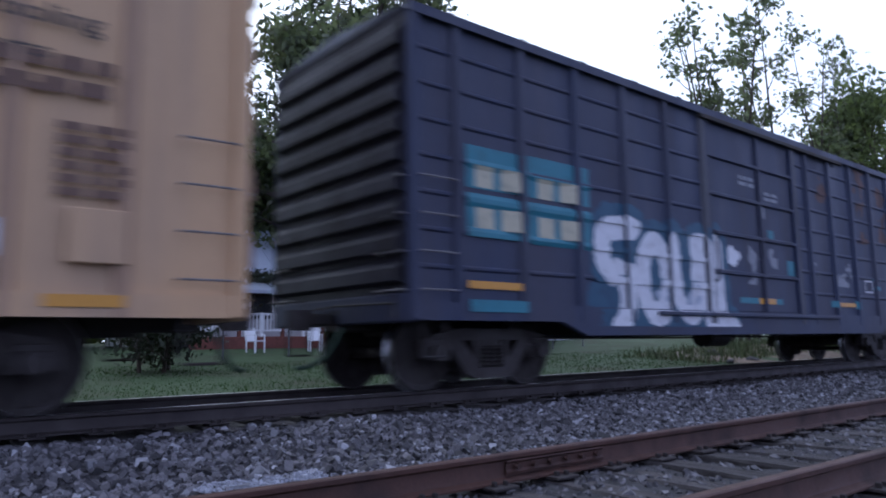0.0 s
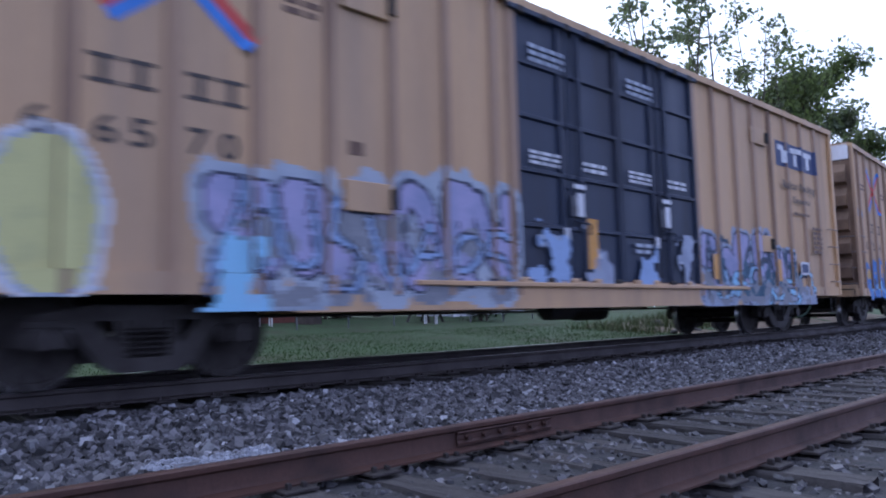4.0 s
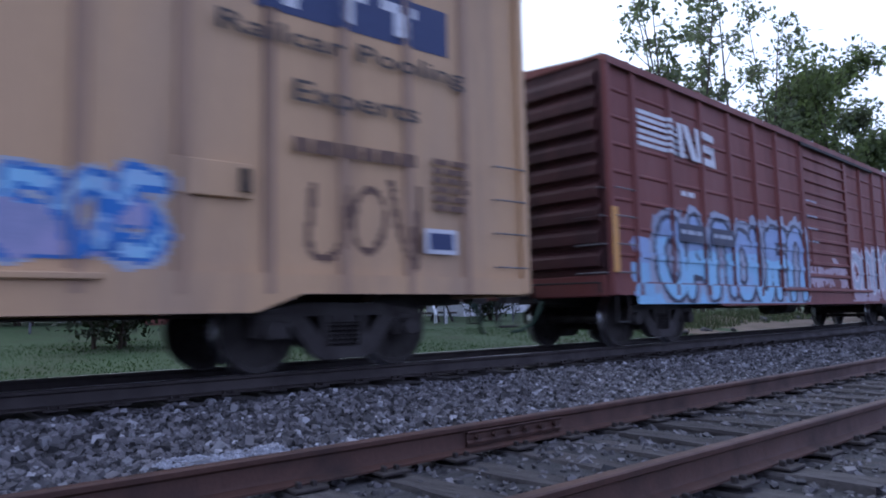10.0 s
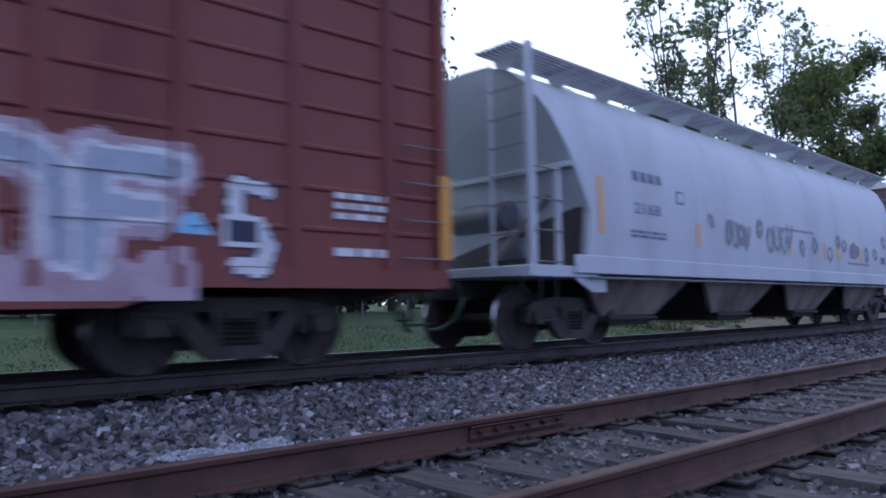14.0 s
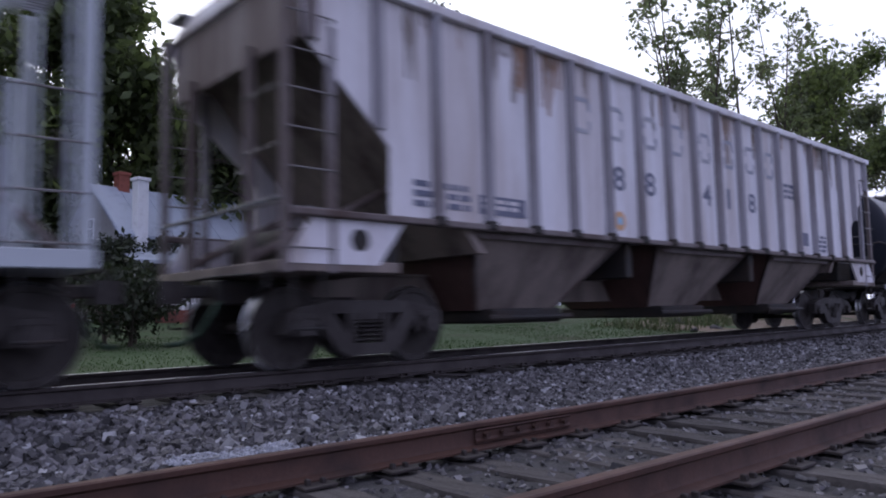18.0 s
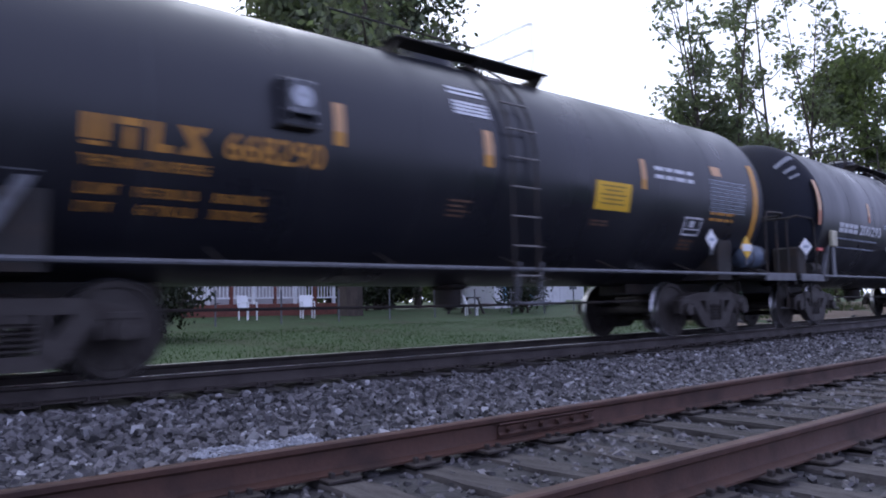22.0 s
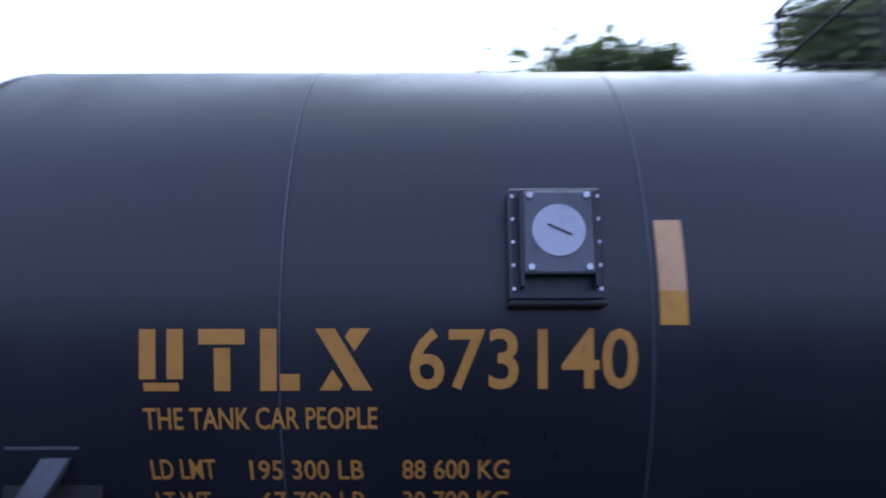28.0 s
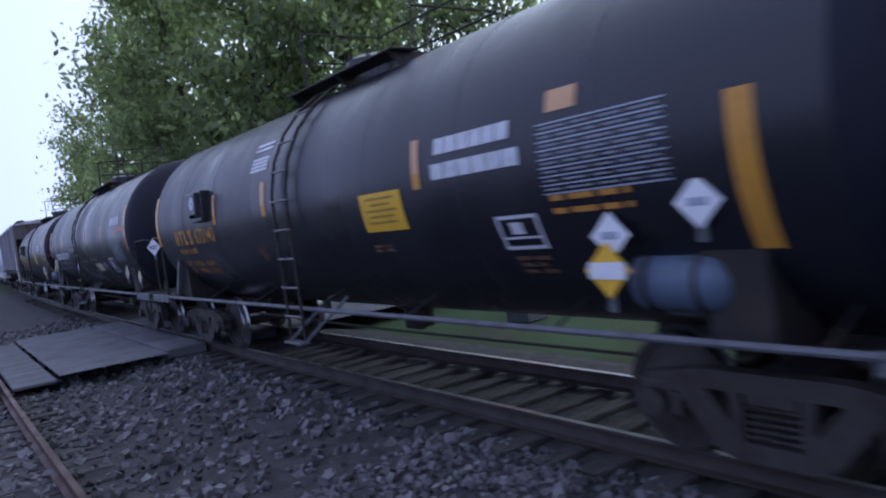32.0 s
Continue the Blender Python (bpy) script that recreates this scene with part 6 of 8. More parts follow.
words(dark_car, 8.15, 8.65, 3.02, 3.22, 2, M["smudge"], lambda x, z: (x, DDK(x, z) - 0.003, z), 282)
bar(dark_car, 7.92, 8.12, 2.72, 2.92, M["smudge"], lambda x, z: (x, DDK(x, z) - 0.003, z), "label_plate")
for k, (x, z, w) in enumerate(((9.75, 1.55, 0.8), (10.75, 1.6, 1.0), (11.3, 1.75, 0.9), (12.2, 1.9, 0.7), (13.6, 1.35, 0.7))):
    wash(dark_car, x, x + w, z, z + 0.5, DDK, "smudge", 290 + k, 0.3)
for k, (x, z) in enumerate(((12.3, 2.6), (12.4, 3.75), (13.5, 3.5), (14.5, 3.3), (14.55, 2.75))):
    wash(dark_car, x, x + 0.75, z, z + 0.55, DDK, "rust", 296 + k, 0.2)
wash(dark_car, 12.9, 13.5, 1.6, 1.86, DDK, "teal", 26, -0.1)
wash(dark_car, 14.7, 15.2, 2.05, 2.45, DDK, "teal", 27, 0.05)
for a, b, c, d in ((12.5, 12.95, 1.76, 1.79), (12.5, 12.95, 1.52, 1.55), (12.5, 12.53, 1.52, 1.79), (12.92, 12.95, 1.52, 1.79)):
    bar(dark_car, a, b, c, d, M["chalk"], flat(-1.568), "stencil_frame", "white stencilled frame")
for x, z in ((10.1, 3.3), (12.2, 3.2), (13.4, 2.7)):
    wash(dark_car, x, x + 0.8, z, z + 0.8, DDK, "rust", int(x * 7), 0.25)

# brown-red boxcar
DRD = side_depth(POSTRED, (7.9, 10.95), lined=8, eave=4.42)
onrd = lambda x, z: (x, DRD(x, z) - 0.003, z)
for k in range(6):
    g = G()
    z = 3.72 - 0.105 * k
    n = 24 + 2 * k
    g.sheet([0.95 + 0.05 * i for i in range(n)], (z, z + 0.065), onrd)
    part("white_stripe", g, M["chalk"], red_car, "white painted stripe")
# two plain white block shapes after the stripes
for q in (((2.2, 3.15), (2.36, 3.15), (2.28, 3.74), (2.12, 3.74)), ((2.62, 3.15), (2.86, 3.15), (2.5, 3.74), (2.3, 3.74)), ((2.84, 3.15), (2.98, 3.15), (2.9, 3.74), (2.76, 3.74))):
    part("white_block", G().add([(x, -1.615, z) for x, z in q], [(0, 1, 2, 3)]), M["chalk"], red_car, "white block shape")
for x0, x1, c in ((3.1, 3.66, 3.14), (3.06, 3.62, 3.37), (3.04, 3.62, 3.61)):
    bar(red_car, x0, x1, c, c + 0.13, M["chalk"], onrd, "white_block", "white block shape")
for x0, c in ((3.06, 3.5), (3.5, 3.27)):
    bar(red_car, x0, x0 + 0.14, c, c + 0.11, M["chalk"], onrd, "white_block", "white block shape")
words(red_car, 2.3, 2.8, 2.46, 2.6, 1, M["chalk"], onrd, 301)
graffito(red_car, 1.35, 7.75, 0.8, 2.1, [LOOP, RAMP, ARCH, LOOP, CUP, FLAG, ARCH], DRD, "skyspray", "navy", "mist", 0.14, 0.085, 0.1, cell=0.022, seed=33, top="periwinkle", cut=0.68, uneven=0.12, drip=0.22, pool=1.25)
wash(red_car, 0.6, 7.7, 0.68, 1.35, DRD, "skyspray", 34, -0.05)
wash(red_car, 0.6, 1.6, 0.8, 1.75, DRD, "periwinkle", 35, 0.0)
for x0 in (2.0, 3.2):
    bar(red_car, x0, x0 + 0.95, 1.72, 2.02, M["navy"], lambda x, z: (x, -1.612, z), "dark_plate", "dark painted box with pale marks")
    words(red_car, x0 + 0.1, x0 + 0.85, 1.8, 1.92, 1, M["greyspray"], flat(-1.616), 36)
wash(red_car, 7.95, 10.9, 1.02, 1.75, DRD, "pinkspray", 37, 0.16)
for z in (2.95, 2.6, 2.32, 2.02):
    words(red_car, 8.05, 8.7, z, z + 0.06, 1, M["greyspray"], flat(-1.6), int(z * 50))
graffito(red_car, 10.95, 15.6, 1.02, 1.95, [LOOP, ARCH, PILLAR, ARCH, FLAG], DRD, "greyspray", "chalk", "pinkspray", 0.1, 0.06, 0.08, seed=39, cut=0.7)
wash(red_car, 10.8, 15.8, 0.7, 1.2, DRD, "pinkspray", 40, 0.0)
wash(red_car, 15.4, 15.95, 1.3, 1.75, DRD, "skyspray", 42, -0.05)
graffito(red_car, 16.05, 16.5, 1.0, 1.9, [HOOK], DRD, "chalk", "navy", None, 0.07, 0.03, 0, seed=44, drip=0)
bar(red_car, 16.0, 16.4, 1.2, 1.5, M["chalk"], flat(-1.566), "label_plate")
bar(red_car, 16.05, 16.35, 1.25, 1.45, M["navy"], flat(-1.57), "label_field")
words(red_car, 17.2, 17.85, 1.5, 1.82, 3, M["chalk"], flat(-1.566), 45)
words(red_car, 17.2, 17.95, 1.1, 1.24, 1, M["chalk"], flat(-1.566), 46)
for x in (-0.02, 18.55):
    bar(red_car, x, x + 0.17, 1.15, 2.12, M["amber"], flat(-1.635), "reflector", "amber reflector strip")

# pale hopper: marks and pale tags
def hop(x, z):
    pts = ((4.14, 0.45), (4.0, 0.85), (3.74, 1.15), (3.38, 1.36), (2.95, 1.49), (2.45, 1.55), (1.95, 1.57), (1.5, 1.56), (1.2, 1.54))
    for (a, ya), (b, yb) in zip(pts, pts[1:]):
        if b <= z <= a:
            return (x, -(yb + (ya - yb) * (z - b) / (a - b)) - 0.006, z)
    return (x, -1.6, z)


for k in range(4):
    bar(pale_hopper, 2.5 + 0.23 * k, 2.67 + 0.23 * k, 2.54, 2.7, M["hopmark"], hop)
lettering(pale_hopper, "2168", 2.48, 3.25, 2.02, 2.2, M["hopmark"], hop, "number", "grey stencilled number")
words(pale_hopper, 2.36, 3.4, 1.62, 1.76, 2, M["hopmark"], hop, 51)
bar(pale_hopper, 3.8, 4.05, 2.28, 2.5, M["hopmark"], hop)
bar(pale_hopper, 3.83, 4.02, 2.31, 2.47, M["hopper"], lambda x, z: (x, hop(x, z)[1] - 0.003, z), "label_field")
for x, z0, z1 in ((1.5, 1.65, 2.5), (4.4, 1.6, 2.0), (8.4, 1.58, 1.98), (10.4, 1.58, 1.98), (12.9, 1.6, 1.98), (15.58, 1.75, 2.5)):
    bar(pale_hopper, x, x + 0.16, z0, z1, M["palestripe"], hop, "reflector", "pale orange reflector strip")
hopd = lambda x, z: hop(x, z)[1] - 0.002
for k, (a, b, z0, z1) in enumerate(((5.5, 6.5, 1.65, 2.1), (7.3, 8.6, 1.62, 2.2), (9.72, 10.0, 1.62, 2.0), (10.6, 10.95, 1.56, 1.9), (11.2, 11.5, 1.95, 2.2), (11.6, 11.95, 1.78, 2.05), (12.2, 12.8, 1.75, 2.0), (13.95, 14.25, 1.75, 2.0), (14.75, 15.05, 2.03, 2.3), (4.85, 5.05, 1.95, 2.2), (6.85, 7.1, 1.9, 2.25), (9.0, 9.25, 1.6, 1.95), (13.3, 13.55, 1.65, 1.95), (15.2, 15.4, 1.75, 2.05))):
    graffito(pale_hopper, a, b, z0, z1, [LOOP] if b - a < 0.6 else [LOOP, CUP, LOOP, FORK], hopd, "smudge", "hopper" if k % 2 else "smudge", None, 0.045, 0.012, 0, cell=0.022, seed=60 + k, drip=0)
graffito(pale_hopper, 11.15, 11.42, 1.64, 1.85, [LOOP], hopd, "yellow", "yellow", None, 0.03, 0.01, 0, cell=0.02, seed=71, drip=0)
words(pale_hopper, 8.2, 9.9, 2.1, 2.18, 1, M["smudge"], hop, 72)
words(pale_hopper, 12.0, 13.6, 1.5, 1.58, 1, M["smudge"], hop, 73)
bar(pale_hopper, 14.6, 15.0, 1.62, 1.8, M["hopmark"], hop, "label_plate")

# weathered hopper: dark blocks for the name, worn number, roundel
GH = flat(-1.568)
for x0 in (4.7, 5.52, 6.48, 7.3, 8.25, 9.14, 10.0, 10.85):
    g = G()
    for a, b, c, d in ((0.05, 0.35, 0.46, 0.53), (0.05, 0.35, 0.0, 0.07), (0.0, 0.07, 0.06, 0.2), (0.0, 0.07, 0.33, 0.47), (0.33, 0.4, 0.06, 0.2), (0.33, 0.4, 0.33, 0.47)):
        g.sheet((x0 + a, x0 + b), (3.12 + c, 3.12 + d), GH)
    part("name_block", g, M["fadedmark"], grey_hopper, "faded dark block of a painted name")
for ch, x in zip("88418", (5.62, 6.48, 8.3, 9.2, 10.05)):
    lettering(grey_hopper, ch, x, x + (0.12 if ch == "1" else 0.3), 2.36, 2.74, M["hopmark"], GH, "number", "worn dark number")
g = G().lathe([(0, 0.001), (0, 0.15)], 1, 24, (5.74, -1.57, 1.9))
part("roundel", g, M["palestripe"], grey_hopper, "faded yellow roundel")
part("roundel", G().lathe([(0, 0.001), (0, 0.065)], 1, 20, (5.74, -1.574, 1.9)), M["skyspray"], grey_hopper, "pale blue roundel centre")
bar(grey_hopper, 2.75, 3.6, 1.78, 2.02, M["hopmark"], GH, "label_plate", "blue-grey painted label")
words(grey_hopper, 2.8, 3.5, 1.82, 1.98, 2, M["worn"], flat(-1.572), 81)
bar(grey_hopper, 12.5, 12.82, 1.84, 2.12, M["hopmark"], GH, "label_plate")
words(grey_hopper, 13.3, 13.8, 1.7, 2.1, 4, M["hopmark"], GH, 82)
words(grey_hopper, 11.7, 12.3, 2.75, 3.1, 3, M["hopmark"], GH, 83)
words(grey_hopper, 1.7, 2.6, 1.75, 2.1, 3, M["hopmark"], GH, 84)


def streak(car, x, w, z0, z1, key, seed):
    """A rust run that narrows and frays downwards."""
    g = G()
    n = 14
    for i in range(n):
        t = i / n
        zt, zb = z1 - (z1 - z0) * t, z1 - (z1 - z0) * (i + 1) / n
        for q in range(3):
            c = x + w * (q - 1) / 3 + 0.015 * noise.noise((t * 5, q, seed))
            h = w / 6 * (1.1 - t) * (0.6 + noise.noise((t * 3, q * 2.0, seed + 9)))
            if h > 0.004 and t < 0.55 + 0.45 * abs(noise.noise((q * 3.0, seed, 1))) * 2:
                g.add([(c - h, -1.564, zb), (c + h, -1.564, zb), (c + h, -1.564, zt), (c - h, -1.564, zt)], [(0, 1, 2, 3)])
    if g.v:
        part("rust_streak", g, M[key], car, "rust streak")


for k in range(56):
    rng = random.Random(300 + k)
    x = rng.uniform(1.6, 15.4)
    streak(grey_hopper, x, rng.uniform(0.06, 0.24), 4.1 - rng.uniform(0.3, 1.6), 4.1, "rustwash" if k % 2 else "chute", 300 + k)
for d in (0.95, 15.9):
    part("round_hole", G().lathe([(0, 0.001), (0, 0.12)], 1, 20, (d, -1.575, 1.36)), M["under"], grey_hopper)


def orange_text(car, x0, mats="orange", full=True, k=1.0):
    p = on_tank(car)
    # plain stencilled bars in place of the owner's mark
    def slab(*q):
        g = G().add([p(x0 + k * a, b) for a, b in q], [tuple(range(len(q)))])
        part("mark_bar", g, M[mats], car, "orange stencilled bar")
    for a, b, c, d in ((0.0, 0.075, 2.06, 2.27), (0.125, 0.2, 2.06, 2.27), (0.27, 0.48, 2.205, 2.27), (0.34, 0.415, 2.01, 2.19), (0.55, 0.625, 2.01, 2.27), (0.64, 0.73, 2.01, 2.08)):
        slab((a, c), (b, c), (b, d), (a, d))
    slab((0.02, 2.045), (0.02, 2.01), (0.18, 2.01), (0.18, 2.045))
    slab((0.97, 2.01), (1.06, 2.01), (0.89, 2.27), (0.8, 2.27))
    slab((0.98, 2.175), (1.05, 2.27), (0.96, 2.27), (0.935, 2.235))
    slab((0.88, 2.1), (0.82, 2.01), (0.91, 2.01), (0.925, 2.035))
    lettering(car, "673140" if full else "668290", x0 + k * 1.23, x0 + k * 2.27, 2.01, 2.27, M[mats], p, "number", "orange stencilled number", 0.014)
    lettering(car, "THE TANK CAR PEOPLE", x0 + k * 0.01, x0 + k * 1.08, 1.845, 1.94, M[mats], p)
    lettering(car, "LD LMT", x0 + k * 0.02, x0 + k * 0.32, 1.625, 1.715, M[mats], p)
    lettering(car, "195 300 LB", x0 + k * 0.48, x0 + k * 1.01, 1.62, 1.71, M[mats], p)
    lettering(car, "88 600 KG", x0 + k * 1.19, x0 + k * 1.69, 1.62, 1.71, M[mats], p)
    lettering(car, "LT WT", x0 + k * 0.02, x0 + k * 0.28, 1.48, 1.565, M[mats], p)
    lettering(car, "67 700 LB", x0 + k * 0.52, x0 + k * 1.01, 1.475, 1.565, M[mats], p)
    lettering(car, "30 700 KG", x0 + k * 1.19, x0 + k * 1.69, 1.475, 1.565, M[mats], p)


def stripe(car, x, z0=2.25, z1=2.75, w=0.12, low="amber", high="palestripe"):
    p = on_tank(car)
    zm = z0 + (z1 - z0) * 0.32
    bar(car, x, x + w, z0, zm, M[low], p, "reflector", "amber reflector strip")
    bar(car, x, x + w, zm, z1, M[high], p, "reflector", "pale orange reflector strip")


def gauge_box(car, x, z=2.64):
    r, zc = car["r"], car["zc"]
    y = -math.sqrt(r * r - (z - zc) ** 2)
    tilt = math.degrees(math.asin((z - zc) / r))
    m = pose(x, y, z, -tilt * 0.4)
    def put(name, g, mat, label=""):
        o = part(name, g, mat, box, label)
        return o
    box = part("gauge_box", G().bev(-0.2, 0.2, -0.1, 0.12, -0.25, 0.24, 0.012), M["black"], car, "black gauge housing on the shell")
    box.matrix_basis = m
    put("gauge_plate", G().bev(-0.145, 0.145, -0.19, -0.16, -0.15, 0.2, 0.008), M["steel"], car)
    put("gauge_face", G().lathe([(-0.004, 0.001), (-0.004, 0.108), (0.004, 0.112)], 1, 36, (0, -0.192, 0.03)), M["dial"], "round white gauge face")
    put("gauge_needle", G().prism([(-0.05, 0.052), (-0.045, 0.058), (0.055, 0.012), (0.05, 0.006)], 1, -0.2, -0.198), M["under"])
    put("visor_side", G().box(-0.16, -0.145, -0.185, -0.02, -0.2, 0.2), M["black"], car)
    put("visor_side", G().box(0.145, 0.16, -0.185, -0.02, -0.2, 0.2), M["black"], car)
    put("lower_lip", G().bev(-0.205, 0.205, -0.13, 0.1, -0.275, -0.25, 0.008), M["under"])
    for sx in (-0.118, 0.118):
        for sz in (-0.125, 0.178):
            put("bolt", G().cyl((sx, -0.19, sz), (sx, -0.205, sz), 0.014, 8), M["tread"])
    for k in range(5):
        for sx in (-0.182, 0.182):
            put("rivet", G().cyl((sx, -0.1, -0.2 + 0.1 * k), (sx, -0.108, -0.2 + 0.1 * k), 0.009, 6), M["tread"])


def data_panel(car, x0, x1, z0, z1, seed):
    p = on_tank(car)
    rows = 8
    for k in range(rows + 1):
        z = z0 + (z1 - z0) * k / rows
        bar(car, x0, x1, z - 0.006, z + 0.006, M["greyspray"], p, "panel_line")
    for k in range(rows):
        z = z0 + (z1 - z0) * (k + 0.22) / rows
        words(car, x0 + 0.03, x1 - 0.02, z, z + (z1 - z0) / rows * 0.42, 1, M["smudge"], p, seed + k, "panel_mark")


def frame_sign(car, x0, x1, z0, z1):
    p = on_tank(car)
    for a, b, c, d in ((x0, x1, z1 - 0.03, z1), (x0, x1, z0, z0 + 0.03), (x0, x0 + 0.035, z0, z1), (x1 - 0.035, x1, z0, z1), (x0, x1, z0 + 0.09, z0 + 0.11), (x0 + 0.15, x0 + 0.3, z0 + 0.13, z1 - 0.06)):
        bar(car, a, b, c, d, M["chalk"], p, "sign_frame", "white stencilled frame")


def placard(car, x, z, text, base="white", turn=0.0, y=None, h=0.17):
    r, zc = car["r"], car["zc"]
    y = -math.sqrt(max(0.1, r * r - (z - zc) ** 2)) - 0.03 if y is None else y
    o = diamond(car, x, y, z, h, M[base], "placard", "white diamond placard", turn)
    if text:
        v, f = letters(text, 0.035)
        part("lettering", G().add([(-h * 0.58 + h * 1.16 * a, -0.009, -h * 0.25 + h * 0.5 * b) for a, b in v], f), M["navy"], o)
    else:
        part("placard_mark", G().box(-h * 0.45, h * 0.45, -0.009, -0.006, -h * 0.16, h * 0.16), M["greyspray"], o)
    part("placard_holder", G().bev(-0.03, 0.03, 0.006, 0.03, -h * 1.5, -h * 0.4, 0.005), M["steel"], o)
    return o


def reservoir(car, x):
    part("air_reservoir", G().lathe([(-0.42, 0.001), (-0.4, 0.12), (-0.34, 0.19), (-0.28, 0.215), (0.28, 0.215), (0.34, 0.19), (0.4, 0.12), (0.42, 0.001)], 0, 24, (x, -1.2, 1.38)), M["bluesteel"], car, "blue-grey air reservoir on the platform", smooth=True)
    for d in (-0.2, 0.2):
        part("reservoir_strap", G().lathe([(d - 0.02, 0.216), (d - 0.02, 0.225), (d + 0.02, 0.225), (d + 0.02, 0.216)], 0, 24, (x, -1.2, 1.38), True), M["under"], car)
    part("valve", G().cyl((x - 0.1, -1.2, 1.58), (x - 0.1, -1.2, 1.72), 0.04, 10).cyl((x - 0.16, -1.2, 1.7), (x - 0.04, -1.2, 1.7), 0.02, 8), M["steel"], car)


def stencils(car, dx, right, seed, sign=8.15):
    """White and orange marks towards the trailing end."""
    p = on_tank(car)
    bar(car, dx + sign, dx + sign + 0.8, 1.92, 2.32, M["yellow"], p, "warning_sign", "yellow warning sign with dark lines")
    for k, (a, b) in enumerate(((0.12, 0.66), (0.2, 0.58), (0.1, 0.7), (0.16, 0.62), (0.12, 0.66))):
        z = 2.26 - 0.062 * k
        bar(car, dx + sign + a, dx + sign + b, z - 0.011, z + 0.011, M["olive"], on_tank(car, 0.009), "sign_line")
    words(car, dx + sign, dx + sign + 0.4, 1.68, 1.78, 2, M["brown"], p, seed + 1)
    stripe(car, dx + sign + 1.05, 2.28, 2.74)
    if sign < 8:
        for z in (2.57, 2.44):
            words(car, dx + sign + 1.4, dx + sign + 2.5, z, z + 0.1, 1, M["chalk"], p, seed + 2)
    else:
        for z, a, b in ((2.56, 1.42, 2.45), (2.34, 1.36, 2.55)):
            for k in range(6):
                u = a + (b - a) * k / 6
                bar(car, dx + sign + u, dx + sign + u + (b - a) / 6 - 0.015, z, z + 0.14, M["chalk"], p, "stencil_bar")
    bar(car, dx + right - 1.3, dx + right - 1.0, 2.68, 2.84, M["palestripe"], p, "reflector")
    data_panel(car, dx + right - 1.4, dx + right - 0.25, 2.08, 2.6, seed + 3)
    for z in (2.0, 1.9):
        words(car, dx + right - 1.35, dx + right - 0.6, z, z + 0.07, 1, M["orange"], p, seed + 4)
    frame_sign(car, dx + right - 2.05, dx + right - 1.55, 1.66, 1.95)
    words(car, dx + right - 2.0, dx + right - 1.6, 1.42, 1.6, 3, M["brown"], p, seed + 5)


for car, full in ((tank_a, False), (tank_c, True)):
    R_ = 12.0 if car is tank_a else 12.27
    stripe(car, 1.05, 2.03, 2.96, 0.15 if full else 0.17)
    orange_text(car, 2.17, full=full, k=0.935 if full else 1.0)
    gauge_box(car, 3.94 if full else 4.1, 2.62 if full else 2.64)
    stripe(car, 4.39 if full else 4.55, 2.28, 2.74)
    stripe(car, 6.38 if full else 6.65, 2.28, 2.74, 0.14)
    lx = 5.85 if full else 6.15
    for z, w in ((1.85, 0.36), (1.79, 0.26), (1.735, 0.34), (1.68, 0.26)):
        bar(car, lx, lx + w, z - 0.012, z + 0.012, M["brown"], on_tank(car), "stencil_bar")
    for z in (3.27, 3.2, 3.07, 3.02, 2.97, 2.92):
        bar(car, lx + 0.1, lx + 0.68, z - 0.019, z + 0.019, M["chalk"], on_tank(car), "stencil_bar")
    bar(car, 1.57, 1.89, 1.76, 1.775, M["steel"], on_tank(car), "drip_edge")
    stencils(car, 1.1 if not full else 0.9, R_ if not full else 12.3, 93, 8.15 if full else 7.67)
    bar(car, 1.1 + R_, 1.27 + R_, 1.6, 2.55 if full else 3.0, M["amber"], on_tank(car), "reflector", "amber reflector strip")
    if full:
        placard(car, 13.1, 1.92, "")
    placard(car, 12.38 if full else 1.1 + R_ - 1.37, 1.74 if full else 1.6, "", y=-1.5)
    o = placard(car, 12.36 if full else 1.1 + R_ - 0.32, 1.5, "", "yellow", y=-1.54, h=0.2)
    o["label"] = "yellow and white diamond placard"
    part("placard_mark", G().box(-0.16, 0.16, -0.012, -0.009, -0.06, 0.06), M["white"], o)
    reservoir(car, 12.75 if full else 1.1 + R_ + 0.35)
placard(tank_c, 0.5, 2.04, "HOT", turn=32, y=-1.5, h=0.17)
placard(tank_c, 14.6, 1.95, "", turn=30, y=-1.5, h=0.2)
placard(tank_b, 0.5, 1.62, "", turn=-20, y=-1.45, h=0.17)

# second tank: white stencils
p = on_tank(tank_b)
stripe(tank_b, 0.92, 2.08, 3.0, 0.18, "rustband", "palestripe")
for x in (3.93, 6.18, 8.28, 10.72):
    stripe(tank_b, x, 2.3, 2.74, 0.14, "rustband", "palestripe")
for a, b in ((0.0, 0.25), (0.3, 0.54), (0.59, 0.82), (0.87, 1.12)):
    bar(tank_b, 2.15 + a, 2.15 + b, 2.11, 2.2, M["chalk"], p, "mark_block", "white stencilled block")
    bar(tank_b, 2.15 + a, 2.15 + b, 2.0, 2.09, M["chalk"], p, "mark_block", "white stencilled block")
lettering(tank_b, "200293", 3.42, 4.88, 1.99, 2.22, M["chalk"], p, "number", "white stencilled number", 0.028)
for z in (1.84, 1.66):
    words(tank_b, 2.1, 4.7, z, z + 0.045, 1, M["greyspray"], p, int(z * 100))
words(tank_b, 5.05, 6.1, 2.18, 2.3, 2, M["greyspray"], p, 103)
placard(tank_b, 5.7, 1.72, "", h=0.16)
bar(tank_b, 8.85, 9.65, 1.57, 1.78, M["cream"], p, "label_plate", "pale square sign")
